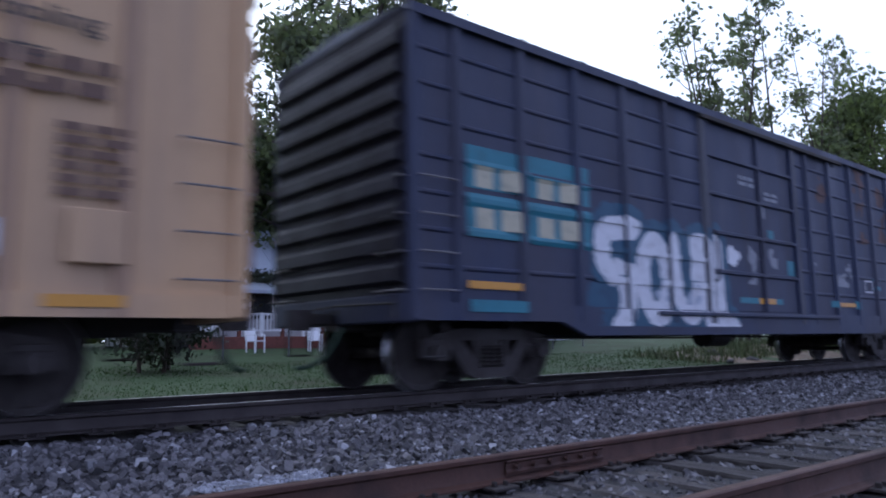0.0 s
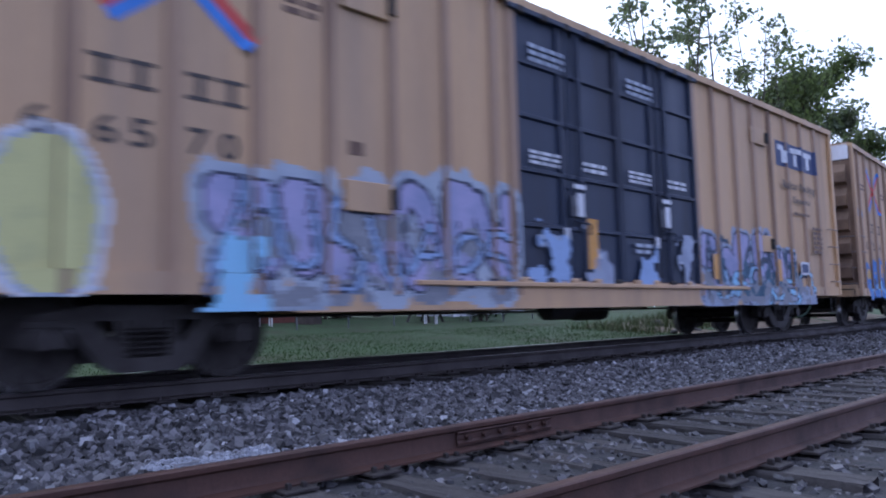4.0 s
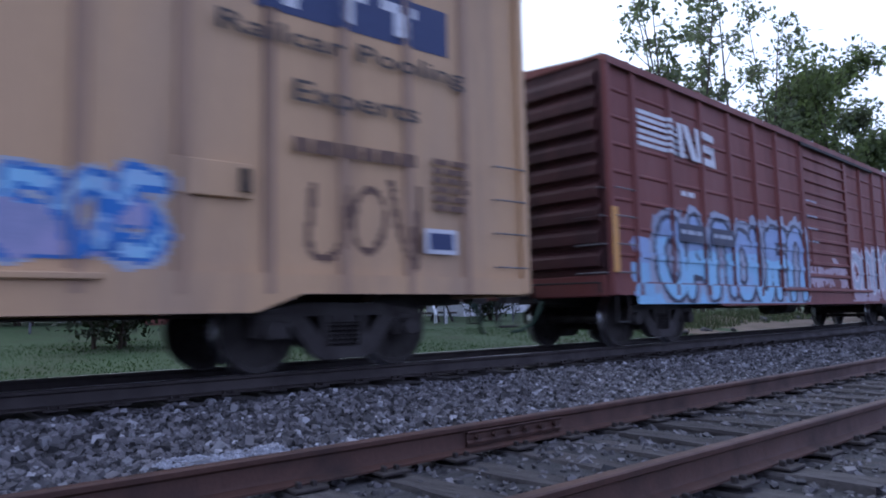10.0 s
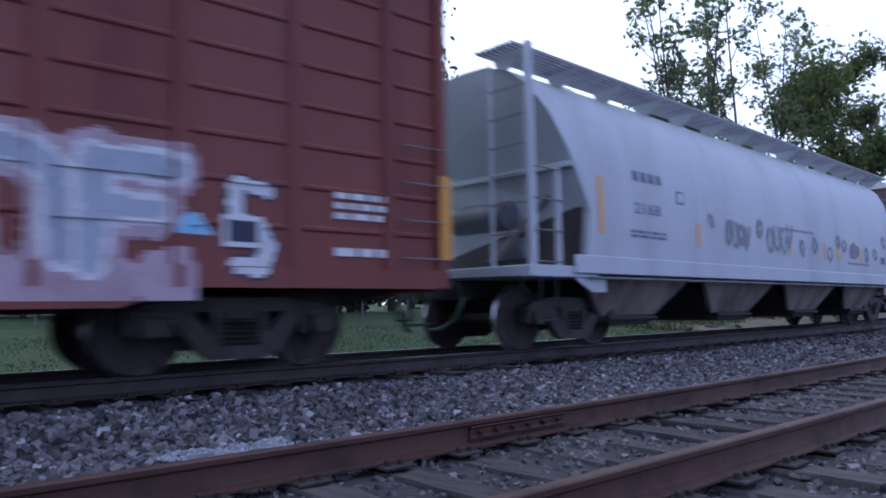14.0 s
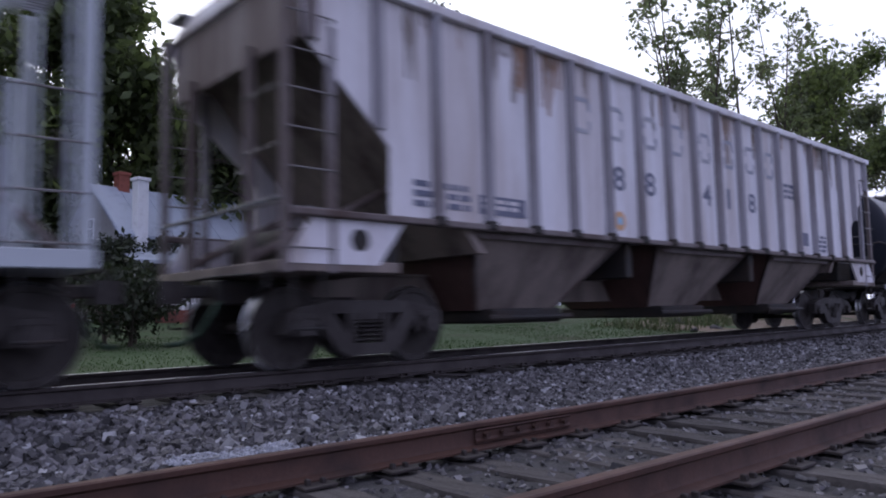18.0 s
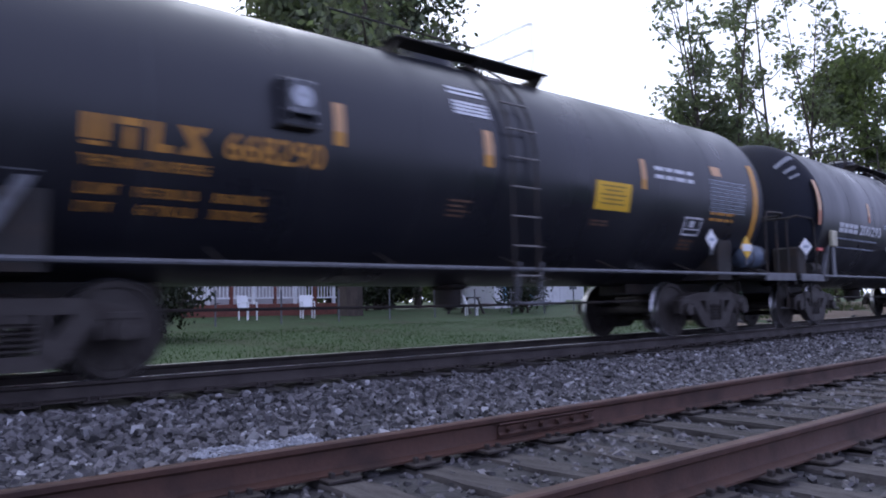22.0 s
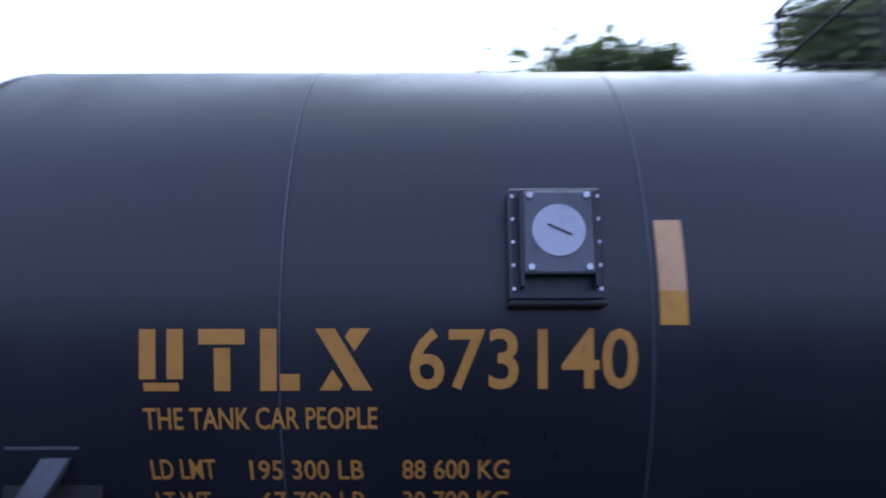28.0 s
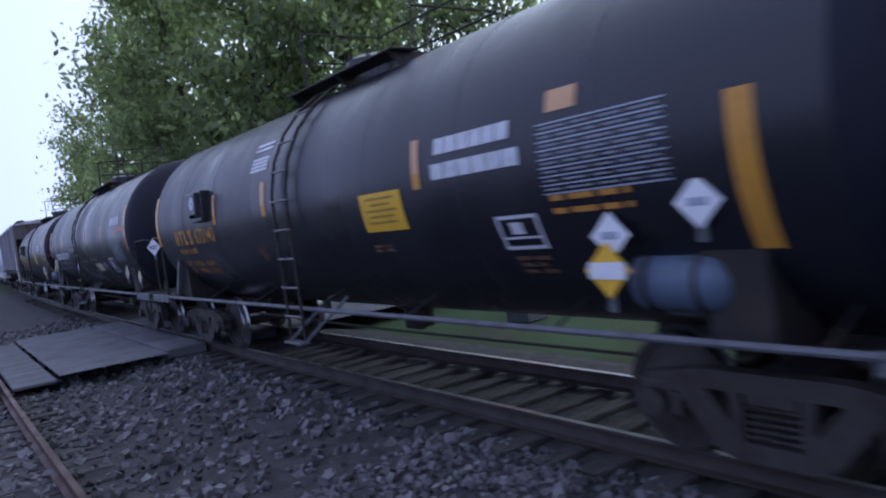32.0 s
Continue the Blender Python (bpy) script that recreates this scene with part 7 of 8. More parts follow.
words(tank_b, 8.75, 9.4, 1.88, 1.92, 1, M["chalk"], p, 104)
bar(tank_b, 9.9, 10.22, 1.6, 1.8, M["smudge"], p, "label_plate")
frame_sign(tank_b, 10.9, 11.5, 1.52, 1.9)
data_panel(tank_b, 11.9, 13.0, 1.82, 2.3, 105)
for k in range(4):
    bar(tank_b, 12.05 + 0.26 * k, 12.26 + 0.26 * k, 2.68, 2.86, M["chalk"], p, "mark_block")
bar(tank_b, 12.5, 13.7, 2.52, 2.6, M["rustband"], p, "reflector", "rust orange stripe")
stripe(tank_b, 13.55, 2.05, 3.05, 0.18, "rustband", "palestripe")
words(tank_b, 7.3, 7.9, 1.83, 1.88, 1, M["chalk"], p, 106)
words(tank_b, 7.3, 8.0, 1.3, 1.42, 2, M["greyspray"], p, 107)
placard(tank_b, 13.0, 1.52, "", "cream", y=-1.5, h=0.18)
placard(tank_b, 14.2, 1.42, "", "cream", y=-1.5, h=0.16)
for k, (a0, a1, th) in enumerate(((0.25, 0.85, 0.78), (0.45, 0.8, 0.62), (0.5, 0.78, 0.5))):
    rr, zz = tank_b["r"], tank_b["zc"]
    g = G().sheet([a0 + (a1 - a0) * i / 6 for i in range(7)], (th, th + 0.07 - 0.015 * k), lambda a, h: (1.2 - 0.64 * math.sin(a), -(rr + 0.01) * math.cos(a) ** 0.62 * math.cos(h), zz + (rr + 0.01) * math.cos(a) ** 0.62 * math.sin(h)))
    part("head_marking", g, M["smudge"], tank_b, "pale worn writing on the tank head")
part("brake_gear", G().bev(0.35, 0.75, -1.35, -0.85, 1.06, 1.62, 0.03).cyl((0.9, -1.3, 1.2), (1.35, -1.3, 1.2), 0.12, 14).cyl((1.0, -1.1, 1.45), (1.3, -1.1, 1.45), 0.08, 12), M["under"], tank_b, "dark brake gear on the platform")
part("bracket_light", G().bev(1.6, 1.9, -1.58, -1.5, 1.66, 2.0, 0.02), M["cream"], tank_b, "pale upright box on the platform")
part("bracket_post", G().bev(1.68, 1.82, -1.54, -1.5, 1.05, 1.66, 0.01), M["steel"], tank_b)
part("red_lever", G().bev(1.0, 1.28, -1.5, -1.46, 1.55, 1.62, 0.01), M["redspray"], tank_b, "red valve lever")

# ribs of the last car
for k in range(12):
    x = 0.5 + 1.4 * k
    if x < 16.8:
        part("side_brace", G().bev(x - 0.05, x + 0.05, -1.66, -1.59, 0.95, 4.2, 0.02), M["rust"], tail_car)

# ---- trees, houses, road and clutter ----
M["siding"] = material("white_house_siding", (0.4, 0.4, 0.4), 0.6, second=(0.3, 0.3, 0.3), amount=0.3, scale=2, grain=0.1, bump=0.05)
M["metalroof"] = material("grey_metal_roof", (0.36, 0.4, 0.47), 0.4, second=(0.27, 0.3, 0.35), amount=0.3, scale=2, grain=0.1, bump=0.05)
M["redwood"] = material("red_brown_deck_wood", (0.17, 0.06, 0.045), 0.75, second=(0.1, 0.045, 0.035), amount=0.4, scale=4, grain=0.2, bump=0.15)
M["brick"] = material("red_chimney_brick", (0.3, 0.1, 0.07), 0.85, second=(0.2, 0.08, 0.06), amount=0.4, scale=6, grain=0.3, bump=0.3)
M["glass"] = material("dark_window_glass", (0.02, 0.025, 0.03), 0.08, grain=0.02, bump=0, spec=0.6)
M["carwhite"] = material("white_car_paint", (0.72, 0.74, 0.78), 0.25, second=(0.6, 0.62, 0.66), amount=0.2, scale=2, grain=0.02, bump=0, spec=0.6)
M["rubber"] = material("tyre_rubber", (0.02, 0.02, 0.021), 0.85, grain=0.15, bump=0.1)
M["headlamp"] = material("lit_headlamp", (0.9, 0.85, 0.7), 0.2, grain=0, bump=0, glow=(1.0, 0.82, 0.55, 14.0))
M["redlamp"] = material("lit_red_lamp", (0.8, 0.05, 0.03), 0.3, grain=0, bump=0, glow=(1.0, 0.04, 0.03, 4.5))
M["amberlamp"] = material("lit_amber_lamp", (0.8, 0.3, 0.05), 0.3, grain=0, bump=0, glow=(1.0, 0.25, 0.05, 4.0))
M["weed"] = material("tall_weeds", (0.06, 0.09, 0.03), 0.8, second=(0.1, 0.09, 0.045), amount=0.5, scale=2, grain=0.2, bump=0.1, island=0.4)
M["needle"] = material("dark_conifer_needles", (0.035, 0.048, 0.024), 0.7, thin=0.3, second=(0.05, 0.042, 0.028), amount=0.4, scale=0.8, grain=0.2, bump=0.1, island=0.4)


def branch_tree(name, label, x, y, height, seed, spread, leafmat, leaves, leaf, base=0.35, limbs=14, trunk_r=0.22, lean=(0, 0), stems=1, clump=0.7, rise=0.5, top_taper=0.6, fan=1.0):
    """A trunk with limbs and twigs, and small leaves in loose clumps at the twigs."""
    rng = random.Random(seed)
    nrng = np.random.default_rng(seed)
    z0 = ground_z(x, y) - 0.1
    tree = thing(name, label, "tree", "trees beyond the track", pose(x, y, z0))
    wood, tips = G(), []

    def limb(p, d, length, r, depth):
        n = 4
        for k in range(n):
            d = (d + Vector((rng.uniform(-1, 1), rng.uniform(-1, 1), rng.uniform(-0.4, 0.7))) * 0.16).normalized()
            q = p + d * length / n
            wood.cyl(p, q, r * (1 - 0.7 * k / n), 6, r * (1 - 0.7 * (k + 1) / n), cap=False)
            p = q
            if depth > 0 and k > 0:
                for _ in range(2):
                    e = (d + Vector((rng.uniform(-1, 1), rng.uniform(-1, 1), rng.uniform(-0.5, 0.9)))).normalized()
                    limb(p, e, length * rng.uniform(0.35, 0.55), r * 0.45, depth - 1)
            if depth == 0 or k == n - 1:
                tips.append(p)

    for s in range(stems):
        a = rng.uniform(0, math.tau)
        p = Vector((0.5 * (stems > 1) * math.cos(a), 0.5 * (stems > 1) * math.sin(a), 0))
        d = Vector((lean[0] + 0.1 * (stems > 1) * math.cos(a), lean[1] + 0.1 * (stems > 1) * math.sin(a), 1)).normalized()
        seg = 10
        for k in range(seg):
            t = k / seg
            d = (d + Vector((rng.uniform(-1, 1), rng.uniform(-1, 1), 0)) * 0.035).normalized()
            q = p + d * height / seg
            wood.cyl(p, q, trunk_r * (1 - 0.85 * t), 8, trunk_r * (1 - 0.85 * (k + 1) / seg), cap=False)
            for _ in range(max(1, limbs // seg)):
                if t >= base:
                    f = (t - base) / (1 - base)
                    ang = rng.uniform(0, math.tau)
                    ln = spread * (1 - top_taper * f) * rng.uniform(0.6, 1.1)
                    limb(p.lerp(q, rng.random()), Vector((math.cos(ang) * fan, math.sin(ang) * fan, rise * rng.uniform(0.3, 1.4))).normalized(), ln, trunk_r * 0.36 * (1 - 0.6 * f), 1)
            p = q
        tips.append(p)
    part("trunk", wood, M["bark"], tree, "brown bark trunk and limbs")
    tips = np.array([tuple(t) for t in tips])
    c = tips[nrng.integers(0, len(tips), leaves)] + nrng.normal(0, clump, (leaves, 3)) * np.array([1, 1, 0.7])
    u = nrng.normal(size=(leaves, 3))
    u /= np.linalg.norm(u, axis=1)[:, None]
    w = np.cross(u, nrng.normal(size=(leaves, 3)))
    w /= np.linalg.norm(w, axis=1)[:, None]
    s = leaf * nrng.uniform(0.6, 1.3, leaves)[:, None]
    v = np.stack([c - u * s, c + w * s * 0.5, c + u * s, c - w * s * 0.5], 1).reshape(-1, 3)
    me = bpy.data.meshes.new("crown")
    me.from_pydata(v.tolist(), [], (np.arange(leaves)[:, None] * 4 + np.arange(4)).tolist())
    me.materials.append(M[leafmat])
    part("crown", me, None, tree, "loose leafy crown")
    return tree


# group beyond the bend: thin airy trees, a full dark one and low shrubs
for k, (x, y, h, sp, n) in enumerate(((37.2, 14.5, 18.0, 2.4, 900), (39.5, 15.5, 20.0, 2.4, 1000), (43.5, 15.0, 20.5, 2.8, 1100), (49.0, 15.5, 21.5, 3.0, 1200), (55.5, 16.0, 22.0, 3.2, 1300))):
    branch_tree("tree", "tall thin tree with sparse small leaves", x, y, h, 40 + k, sp, "leafdark", n, 0.21, 0.35, 20, 0.15, stems=2, clump=0.34, rise=1.1)
for k, (x, y, h, sp, n) in enumerate(((57.0, 14.5, 18.5, 6.6, 8000), (66.0, 17.0, 17.5, 6.4, 6500), (49.0, 20.0, 12.0, 5.0, 5000))):
    branch_tree("tree", "full broad-leaved tree with dark green crown", x, y, h, 60 + k, sp, "leaf" if k == 0 else "leafdark", n, 0.24, 0.42, 26, 0.3, clump=0.6, rise=0.45, top_taper=0.5)
for k, (x, y, h) in enumerate(((36.8, 14.2, 12.0), (44.5, 17.0, 11.0), (55.0, 16.0, 9.0))):
    branch_tree("shrub", "low dense shrub with dark leaves", x, y, h, 80 + k, 2.6, "leafdark", 4500, 0.18, 0.08, 20, 0.12, stems=2, clump=0.55, rise=0.7)
# tall conifers with bare trunks, behind the middle
for k, (x, y, h, sp) in enumerate(((17.7, 24.4, 22, 3.6), (19.5, 26.2, 23, 3.8), (21.0, 25.2, 22, 4.0), (22.6, 26.8, 23, 4.2), (24.6, 26.5, 19.5, 4.6), (26.8, 27.5, 17.0, 4.4), (16.2, 27.6, 17, 3.4), (29.6, 28.5, 15.0, 4.2))):
    branch_tree("pine_tree", "tall dark conifer with bare trunk and wispy boughs", x, y, h, 100 + k, sp, "needle", 1900 if k < 4 or k == 6 else 6000, 0.2, 0.3 if k < 4 or k == 6 else 0.2, 40 if k < 4 else 50, 0.25, clump=0.32 if k < 4 or k == 6 else 0.45, rise=0.12, top_taper=0.55)
# dense full tree behind the white house
for k, (x, y, h, sp, n) in enumerate(((2.0, 30.0, 14.2, 5.5, 11500), (6.5, 33.0, 17.5, 4.8, 9500), (10.2, 32.5, 16.5, 4.4, 9500), (-3.5, 31.0, 13, 5.5, 11000))):
    branch_tree("tree", "dense green tree with foliage down to the ground", x, y, h, 120 + k, sp, "leaf", n, 0.33, 0.06, 40, 0.3, clump=0.75, rise=0.4, top_taper=0.65)
for k, (x, y, h) in enumerate(((13.2, 29.0, 10.5), (16.2, 31.0, 11.0), (14.6, 34.5, 12.0), (19.0, 31.5, 10.5))):
    branch_tree("tree", "dense dark undergrowth tree below the conifers", x, y, h, 130 + k, 3.0, "leaf", 9000, 0.3, 0.05, 34, 0.2, clump=0.7, rise=0.45, top_taper=0.7)
# soft green trees beyond the crossing
for k, (x, y, h, sp, n) in enumerate(((-35.5, 10.5, 14.0, 4.6, 8000), (-34.5, 16.5, 13.5, 4.4, 7000), (-38.5, 7.5, 13.5, 3.8, 8000), (-44.0, 6.8, 14.5, 3.8, 8500), (-51.0, 7.2, 16.5, 3.8, 8500), (-60.0, 9.0, 17.5, 4.2, 9000), (-41.0, 13.0, 14.0, 4.6, 7000), (-23.0, 13.5, 9.5, 3.4, 6500), (-50.0, 14.0, 16.0, 5.0, 7000), (-74.0, 9.5, 13.0, 4.0, 5000), (-92.0, 12.0, 14.0, 4.4, 5000))):
    branch_tree("tree", "soft green willow-like tree beyond the road", x, y, h, 140 + k, sp, "willow", n, 0.2, 0.1, 36, 0.26, clump=0.75, rise=0.5, top_taper=0.45)
for k, (x, y) in enumerate(((5.0, 10.5), (5.2, 21.5), (24.5, 17.0), (3.2, 22.5), (7.4, 22.8), (9.6, 23.0), (11.6, 23.6), (13.2, 23.2), (17.8, 22.0), (20.5, 24.0))):
    branch_tree("bush", "dark rounded bush on the lawn", x, y, 1.7 if k in (0, 2) else 2.9, 170 + k, 1.1 if k in (0, 2) else 1.7, "bushleaf", 2600 if k in (0, 2) else 4200, 0.09 if k in (0, 2) else 0.13, 0.05, 20, 0.06, stems=3, clump=0.28, rise=0.5)

# stout yard tree, trunk only in view under the cars
branch_tree("tree", "stout yard tree with a broad trunk", 14.8, 17.5, 15, 190, 5.0, "leafdark", 7000, 0.22, 0.4, 24, 0.55, clump=0.7, rise=0.5)


def gable_house(name, label, x, y, w, d, eave, ridge, turn, roof="metalroof", chimney=False):
    """Walls, gable roof, windows and door; the gable looks along -y."""
    z0 = ground_z(x, y) - 0.15
    h = thing(name, label, "house", at=pose(x, y, z0, 0, 0, turn))
    t = 0.2
    wall = G().prism([(-w / 2, 0), (w / 2, 0), (w / 2, eave), (0, ridge), (-w / 2, eave)], 1, 0, t)
    part("front_wall", wall, M["siding"], h, "white sided gable wall")
    part("back_wall", G().prism([(-w / 2, 0), (w / 2, 0), (w / 2, eave), (0, ridge), (-w / 2, eave)], 1, d - t, d), M["siding"], h)
    for s in (-1, 1):
        a, b = sorted((s * w / 2, s * (w / 2 - t)))
        part("side_wall", G().box(a, b, t, d - t, 0, eave), M["siding"], h)
        sl = (ridge - eave) / (w / 2)
        part("roof", G().prism([(0, ridge + 0.02), (0, ridge + 0.16), (s * (w / 2 + 0.35), eave - 0.35 * sl + 0.16), (s * (w / 2 + 0.35), eave - 0.35 * sl + 0.02)], 1, -0.35, d + 0.35), M[roof], h, "grey metal roof")
        for k in range(7):
            yy = -0.3 + (d + 0.5) * k / 6
            part("roof_seam", G().prism([(0, ridge + 0.16), (0, ridge + 0.2), (s * (w / 2 + 0.35), eave - 0.35 * sl + 0.2), (s * (w / 2 + 0.35), eave - 0.35 * sl + 0.16)], 1, yy, yy + 0.05), M[roof], h)
    n = int(ridge / 0.22)
    for k in range(n):
        z = 0.22 * k
        half = w / 2 if z < eave else w / 2 * max(0.0, (ridge - z) / (ridge - eave))
        if half > 0.15:
            part("clapboard", G().prism([(-0.03, z), (0.0, z), (0.0, z + 0.22), (-0.008, z + 0.22)], 0, -half + 0.02, half - 0.02), M["siding"], h)
    def window(cx, cz, ww, hh):
        win = part("window", G().box(cx - ww / 2, cx + ww / 2, -0.05, -0.035, cz - hh / 2, cz + hh / 2), M["glass"], h, "dark window")
        for a, b, c, e in ((cx - ww / 2 - 0.07, cx - ww / 2, cz - hh / 2 - 0.07, cz + hh / 2 + 0.07), (cx + ww / 2, cx + ww / 2 + 0.07, cz - hh / 2 - 0.07, cz + hh / 2 + 0.07), (cx - ww / 2, cx + ww / 2, cz + hh / 2, cz + hh / 2 + 0.07), (cx - ww / 2, cx + ww / 2, cz - hh / 2 - 0.07, cz - hh / 2), (cx - ww / 2, cx + ww / 2, cz - 0.025, cz + 0.025)):
            part("window_frame", G().bev(a, b, -0.075, -0.03, c, e, 0.006), M["white"], win)
    return h, window


house, win = gable_house("house", "white sided house with grey metal roof and brick chimney", 8.2, 26.1, 4.5, 7.0, 3.9, 6.0, -76.3, chimney=True)
win(-0.4, 4.2, 0.5, 0.8)
win(-1.2, 1.8, 0.8, 1.3)
part("brick_chimney", G().bev(-0.25, 0.25, 0.9, 1.4, 5.4, 6.8, 0.02).bev(-0.3, 0.3, 0.85, 1.45, 6.7, 6.85, 0.02), M["brick"], house, "red brick chimney")
part("flue", G().bev(2.28, 2.78, 0.35, 0.85, 0, 6.15, 0.03).bev(2.22, 2.84, 0.29, 0.91, 6.05, 6.2, 0.02), M["white"], house, "white painted outer chimney")
pane = part("window", G().box(2.24, 2.3, 2.0, 2.75, 2.3, 3.5), M["glass"], house, "dark window")
part("window_frame", G().bev(2.24, 2.33, 1.92, 2.0, 2.22, 3.58, 0.006).bev(2.24, 2.33, 2.75, 2.83, 2.22, 3.58, 0.006).bev(2.24, 2.33, 2.0, 2.75, 3.5, 3.58, 0.006), M["white"], pane)

# porch house with deck and railing
z0 = ground_z(12, 20) - 0.1
porch = thing("porch_house", "low white house with red-brown deck and railings", "house", at=pose(11.6, 19.2, z0, 0, 0, 4))
part("wall", G().box(-3.0, 3.6, 2.4, 2.6, 0.4, 2.5), M["siding"], porch, "white sided wall")
for s in (-3.0, 3.4):
    part("side_wall", G().box(s, s + 0.2, 2.6, 8.4, 0.0, 2.5), M["siding"], porch)
part("back_wall", G().box(-3.0, 3.6, 8.4, 8.6, 0.0, 2.5), M["siding"], porch)
for y0, z0_, y1, z1_ in ((1.6, 2.35, 5.2, 3.3), (9.2, 2.4, 5.2, 3.3)):
    part("roof", G().prism([(y0, z0_), (y1, z1_), (y1, z1_ + 0.14), (y0, z0_ + 0.14)], 0, -3.3, 3.9), M["metalroof"], porch, "grey roof")
part("deck", G().bev(-3.1, 3.7, -0.1, 2.4, 0.42, 0.52, 0.015), M["redwood"], porch, "red-brown wooden deck")
part("deck_skirt", G().bev(-3.1, 3.7, -0.14, -0.1, 0.0, 0.5, 0.01), M["redwood"], porch)
for k in range(8):
    x = -3.0 + 0.93 * k
    part("deck_post", G().bev(x - 0.06, x + 0.06, -0.1, 0.02, 0.5, 1.45, 0.01), M["white"] if k % 2 else M["redwood"], porch)
for z in (0.72, 1.36):
    part("deck_rail", G().bev(-3.05, 3.65, -0.08, 0.0, z, z + 0.07, 0.01), M["white"], porch)
for k in range(44):
    x = -2.95 + 0.15 * k
    part("baluster", G().box(x - 0.018, x + 0.018, -0.06, -0.02, 0.79, 1.36), M["white"], porch)
for x in (-2.2, -0.6, 1.0, 2.6):
    pane = part("window", G().box(x - 0.5, x + 0.5, 2.36, 2.395, 1.3, 2.5), M["glass"], porch, "dark window")
    part("window_frame", G().bev(x - 0.56, x - 0.5, 2.33, 2.4, 1.24, 2.56, 0.006).bev(x + 0.5, x + 0.56, 2.33, 2.4, 1.24, 2.56, 0.006), M["white"], pane)


def garden_chair(x, y, turn):
    c = thing("garden_chair", "white plastic garden chair on the lawn", "chair", "garden chairs", pose(x, y, ground_z(x, y) - 0.02, 0, 0, turn))
    part("seat", G().bev(-0.25, 0.25, -0.25, 0.25, 0.4, 0.44, 0.012), M["white"], c)
    part("backrest", G().prism([(0.21, 0.44), (0.25, 0.44), (0.36, 0.9), (0.32, 0.9)], 0, -0.25, 0.25), M["white"], c)
    for a in (-0.22, 0.22):
        part("armrest", G().bev(a - 0.03, a + 0.03, -0.25, 0.27, 0.62, 0.65, 0.01), M["white"], c)
        for b in (-0.22, 0.22):
            part("leg", G().bev(a - 0.025, a + 0.025, b - 0.025, b + 0.025, 0, 0.64, 0.008), M["white"], c)


for x, y, a in ((10.2, 16.8, 20), (12.6, 16.9, -15), (19.6, 15.6, 40)):
    garden_chair(x, y, a)

pt = thing("picnic_table", "weathered wooden picnic table on the lawn", "table", at=pose(20.6, 17.2, ground_z(20.6, 17.2) - 0.03, 0, 0, 25))
for k in range(5):
    part("plank", G().bev(-0.9, 0.9, -0.36 + 0.145 * k, -0.23 + 0.145 * k, 0.72, 0.76, 0.008), M["tie"], pt)
for y in (-0.75, 0.62):
    part("bench", G().bev(-0.9, 0.9, y, y + 0.16, 0.42, 0.46, 0.008), M["tie"], pt)
for x in (-0.7, 0.7):
    part("crossbar", G().bev(x - 0.03, x + 0.03, -0.75, 0.78, 0.36, 0.42, 0.006), M["tie"], pt)
    for s in (-1, 1):
        part("leg", G().prism([(s * 0.62, 0), (s * 0.5, 0), (s * 0.2, 0.72), (s * 0.3, 0.72)], 0, x - 0.03, x + 0.03), M["tie"], pt)

# low white shed with faded blue stripes
shed = thing("shed", "low white shed with faded blue stripes", "shed", at=pose(25.0, 20.2, ground_z(27, 20) - 0.1, 0, 0, 2))
part("wall", G().bev(0, 5.6, 0, 3.0, 0, 1.9, 0.02), M["white"], shed, "white painted wall")
part("roof", G().prism([(-0.3, 1.9), (3.3, 1.9), (3.3, 2.0), (1.5, 2.5), (-0.3, 2.0)], 0, -0.3, 5.9), M["metalroof"], shed)
for k in range(9):
    part("panel_strip", G().bev(0.3 + 0.6 * k, 0.42 + 0.6 * k, -0.03, 0, 0.1, 1.8, 0.01), M["white"], shed)
for x in (0.6, 1.7, 2.6):
    part("blue_mark", G().box(x, x + 0.35, -0.036, -0.03, 0.5, 1.5), M["skyspray"], shed, "faded blue paint mark")
# farther pale building
far = thing("pale_building", "pale low building far behind the lawn", "building", at=pose(39.0, 33.0, ground_z(40, 33) - 0.1, 0, 0, 8))
part("wall", G().bev(0, 9, 0, 6, 0, 2.4, 0.03), M["white"], far)
part("roof", G().prism([(-0.4, 2.4), (6.4, 2.4), (6.4, 2.5), (3, 3.6), (-0.4, 2.5)], 0, -0.4, 9.4), M["metalroof"], far)
for k in range(3):
    part("window", G().box(1.2 + 2.8 * k, 2.2 + 2.8 * k, -0.03, 0.0, 1.0, 1.9), M["glass"], far)

# marker post by the rails, yard fence posts
post = thing("marker_post", "white marker post with a red top beside the track", "post", at=pose(1.55, 6.2, ground_z(1.55, 6.2) - 0.05))
part("post", G().bev(-0.05, 0.05, -0.05, 0.05, 0, 1.1, 0.01), M["white"], post, "white post")
part("red_band", G().bev(-0.055, 0.055, -0.055, 0.055, 1.1, 1.42, 0.01), M["redspray"], post, "red top")
barrier = thing("barrier", "low dull red barrier arm with a lit red lamp", "barrier", at=pose(2.9, 16.0, ground_z(2.9, 16) - 0.05))
part("post", G().bev(-0.06, 0.06, -0.06, 0.06, 0, 0.95, 0.01), M["steel"], barrier)
for k in range(5):
    part("arm_section", G().bev(0.06 + 0.45 * k, 0.51 + 0.45 * k, -0.03, 0.03, 0.72, 0.88, 0.008), M["redspray"] if k % 2 == 0 else M["rust"], barrier, "red section" if k % 2 == 0 else "dull brown section")
part("stand", G().bev(1.4, 1.46, -0.05, 0.05, 0, 0.72, 0.008), M["steel"], barrier)
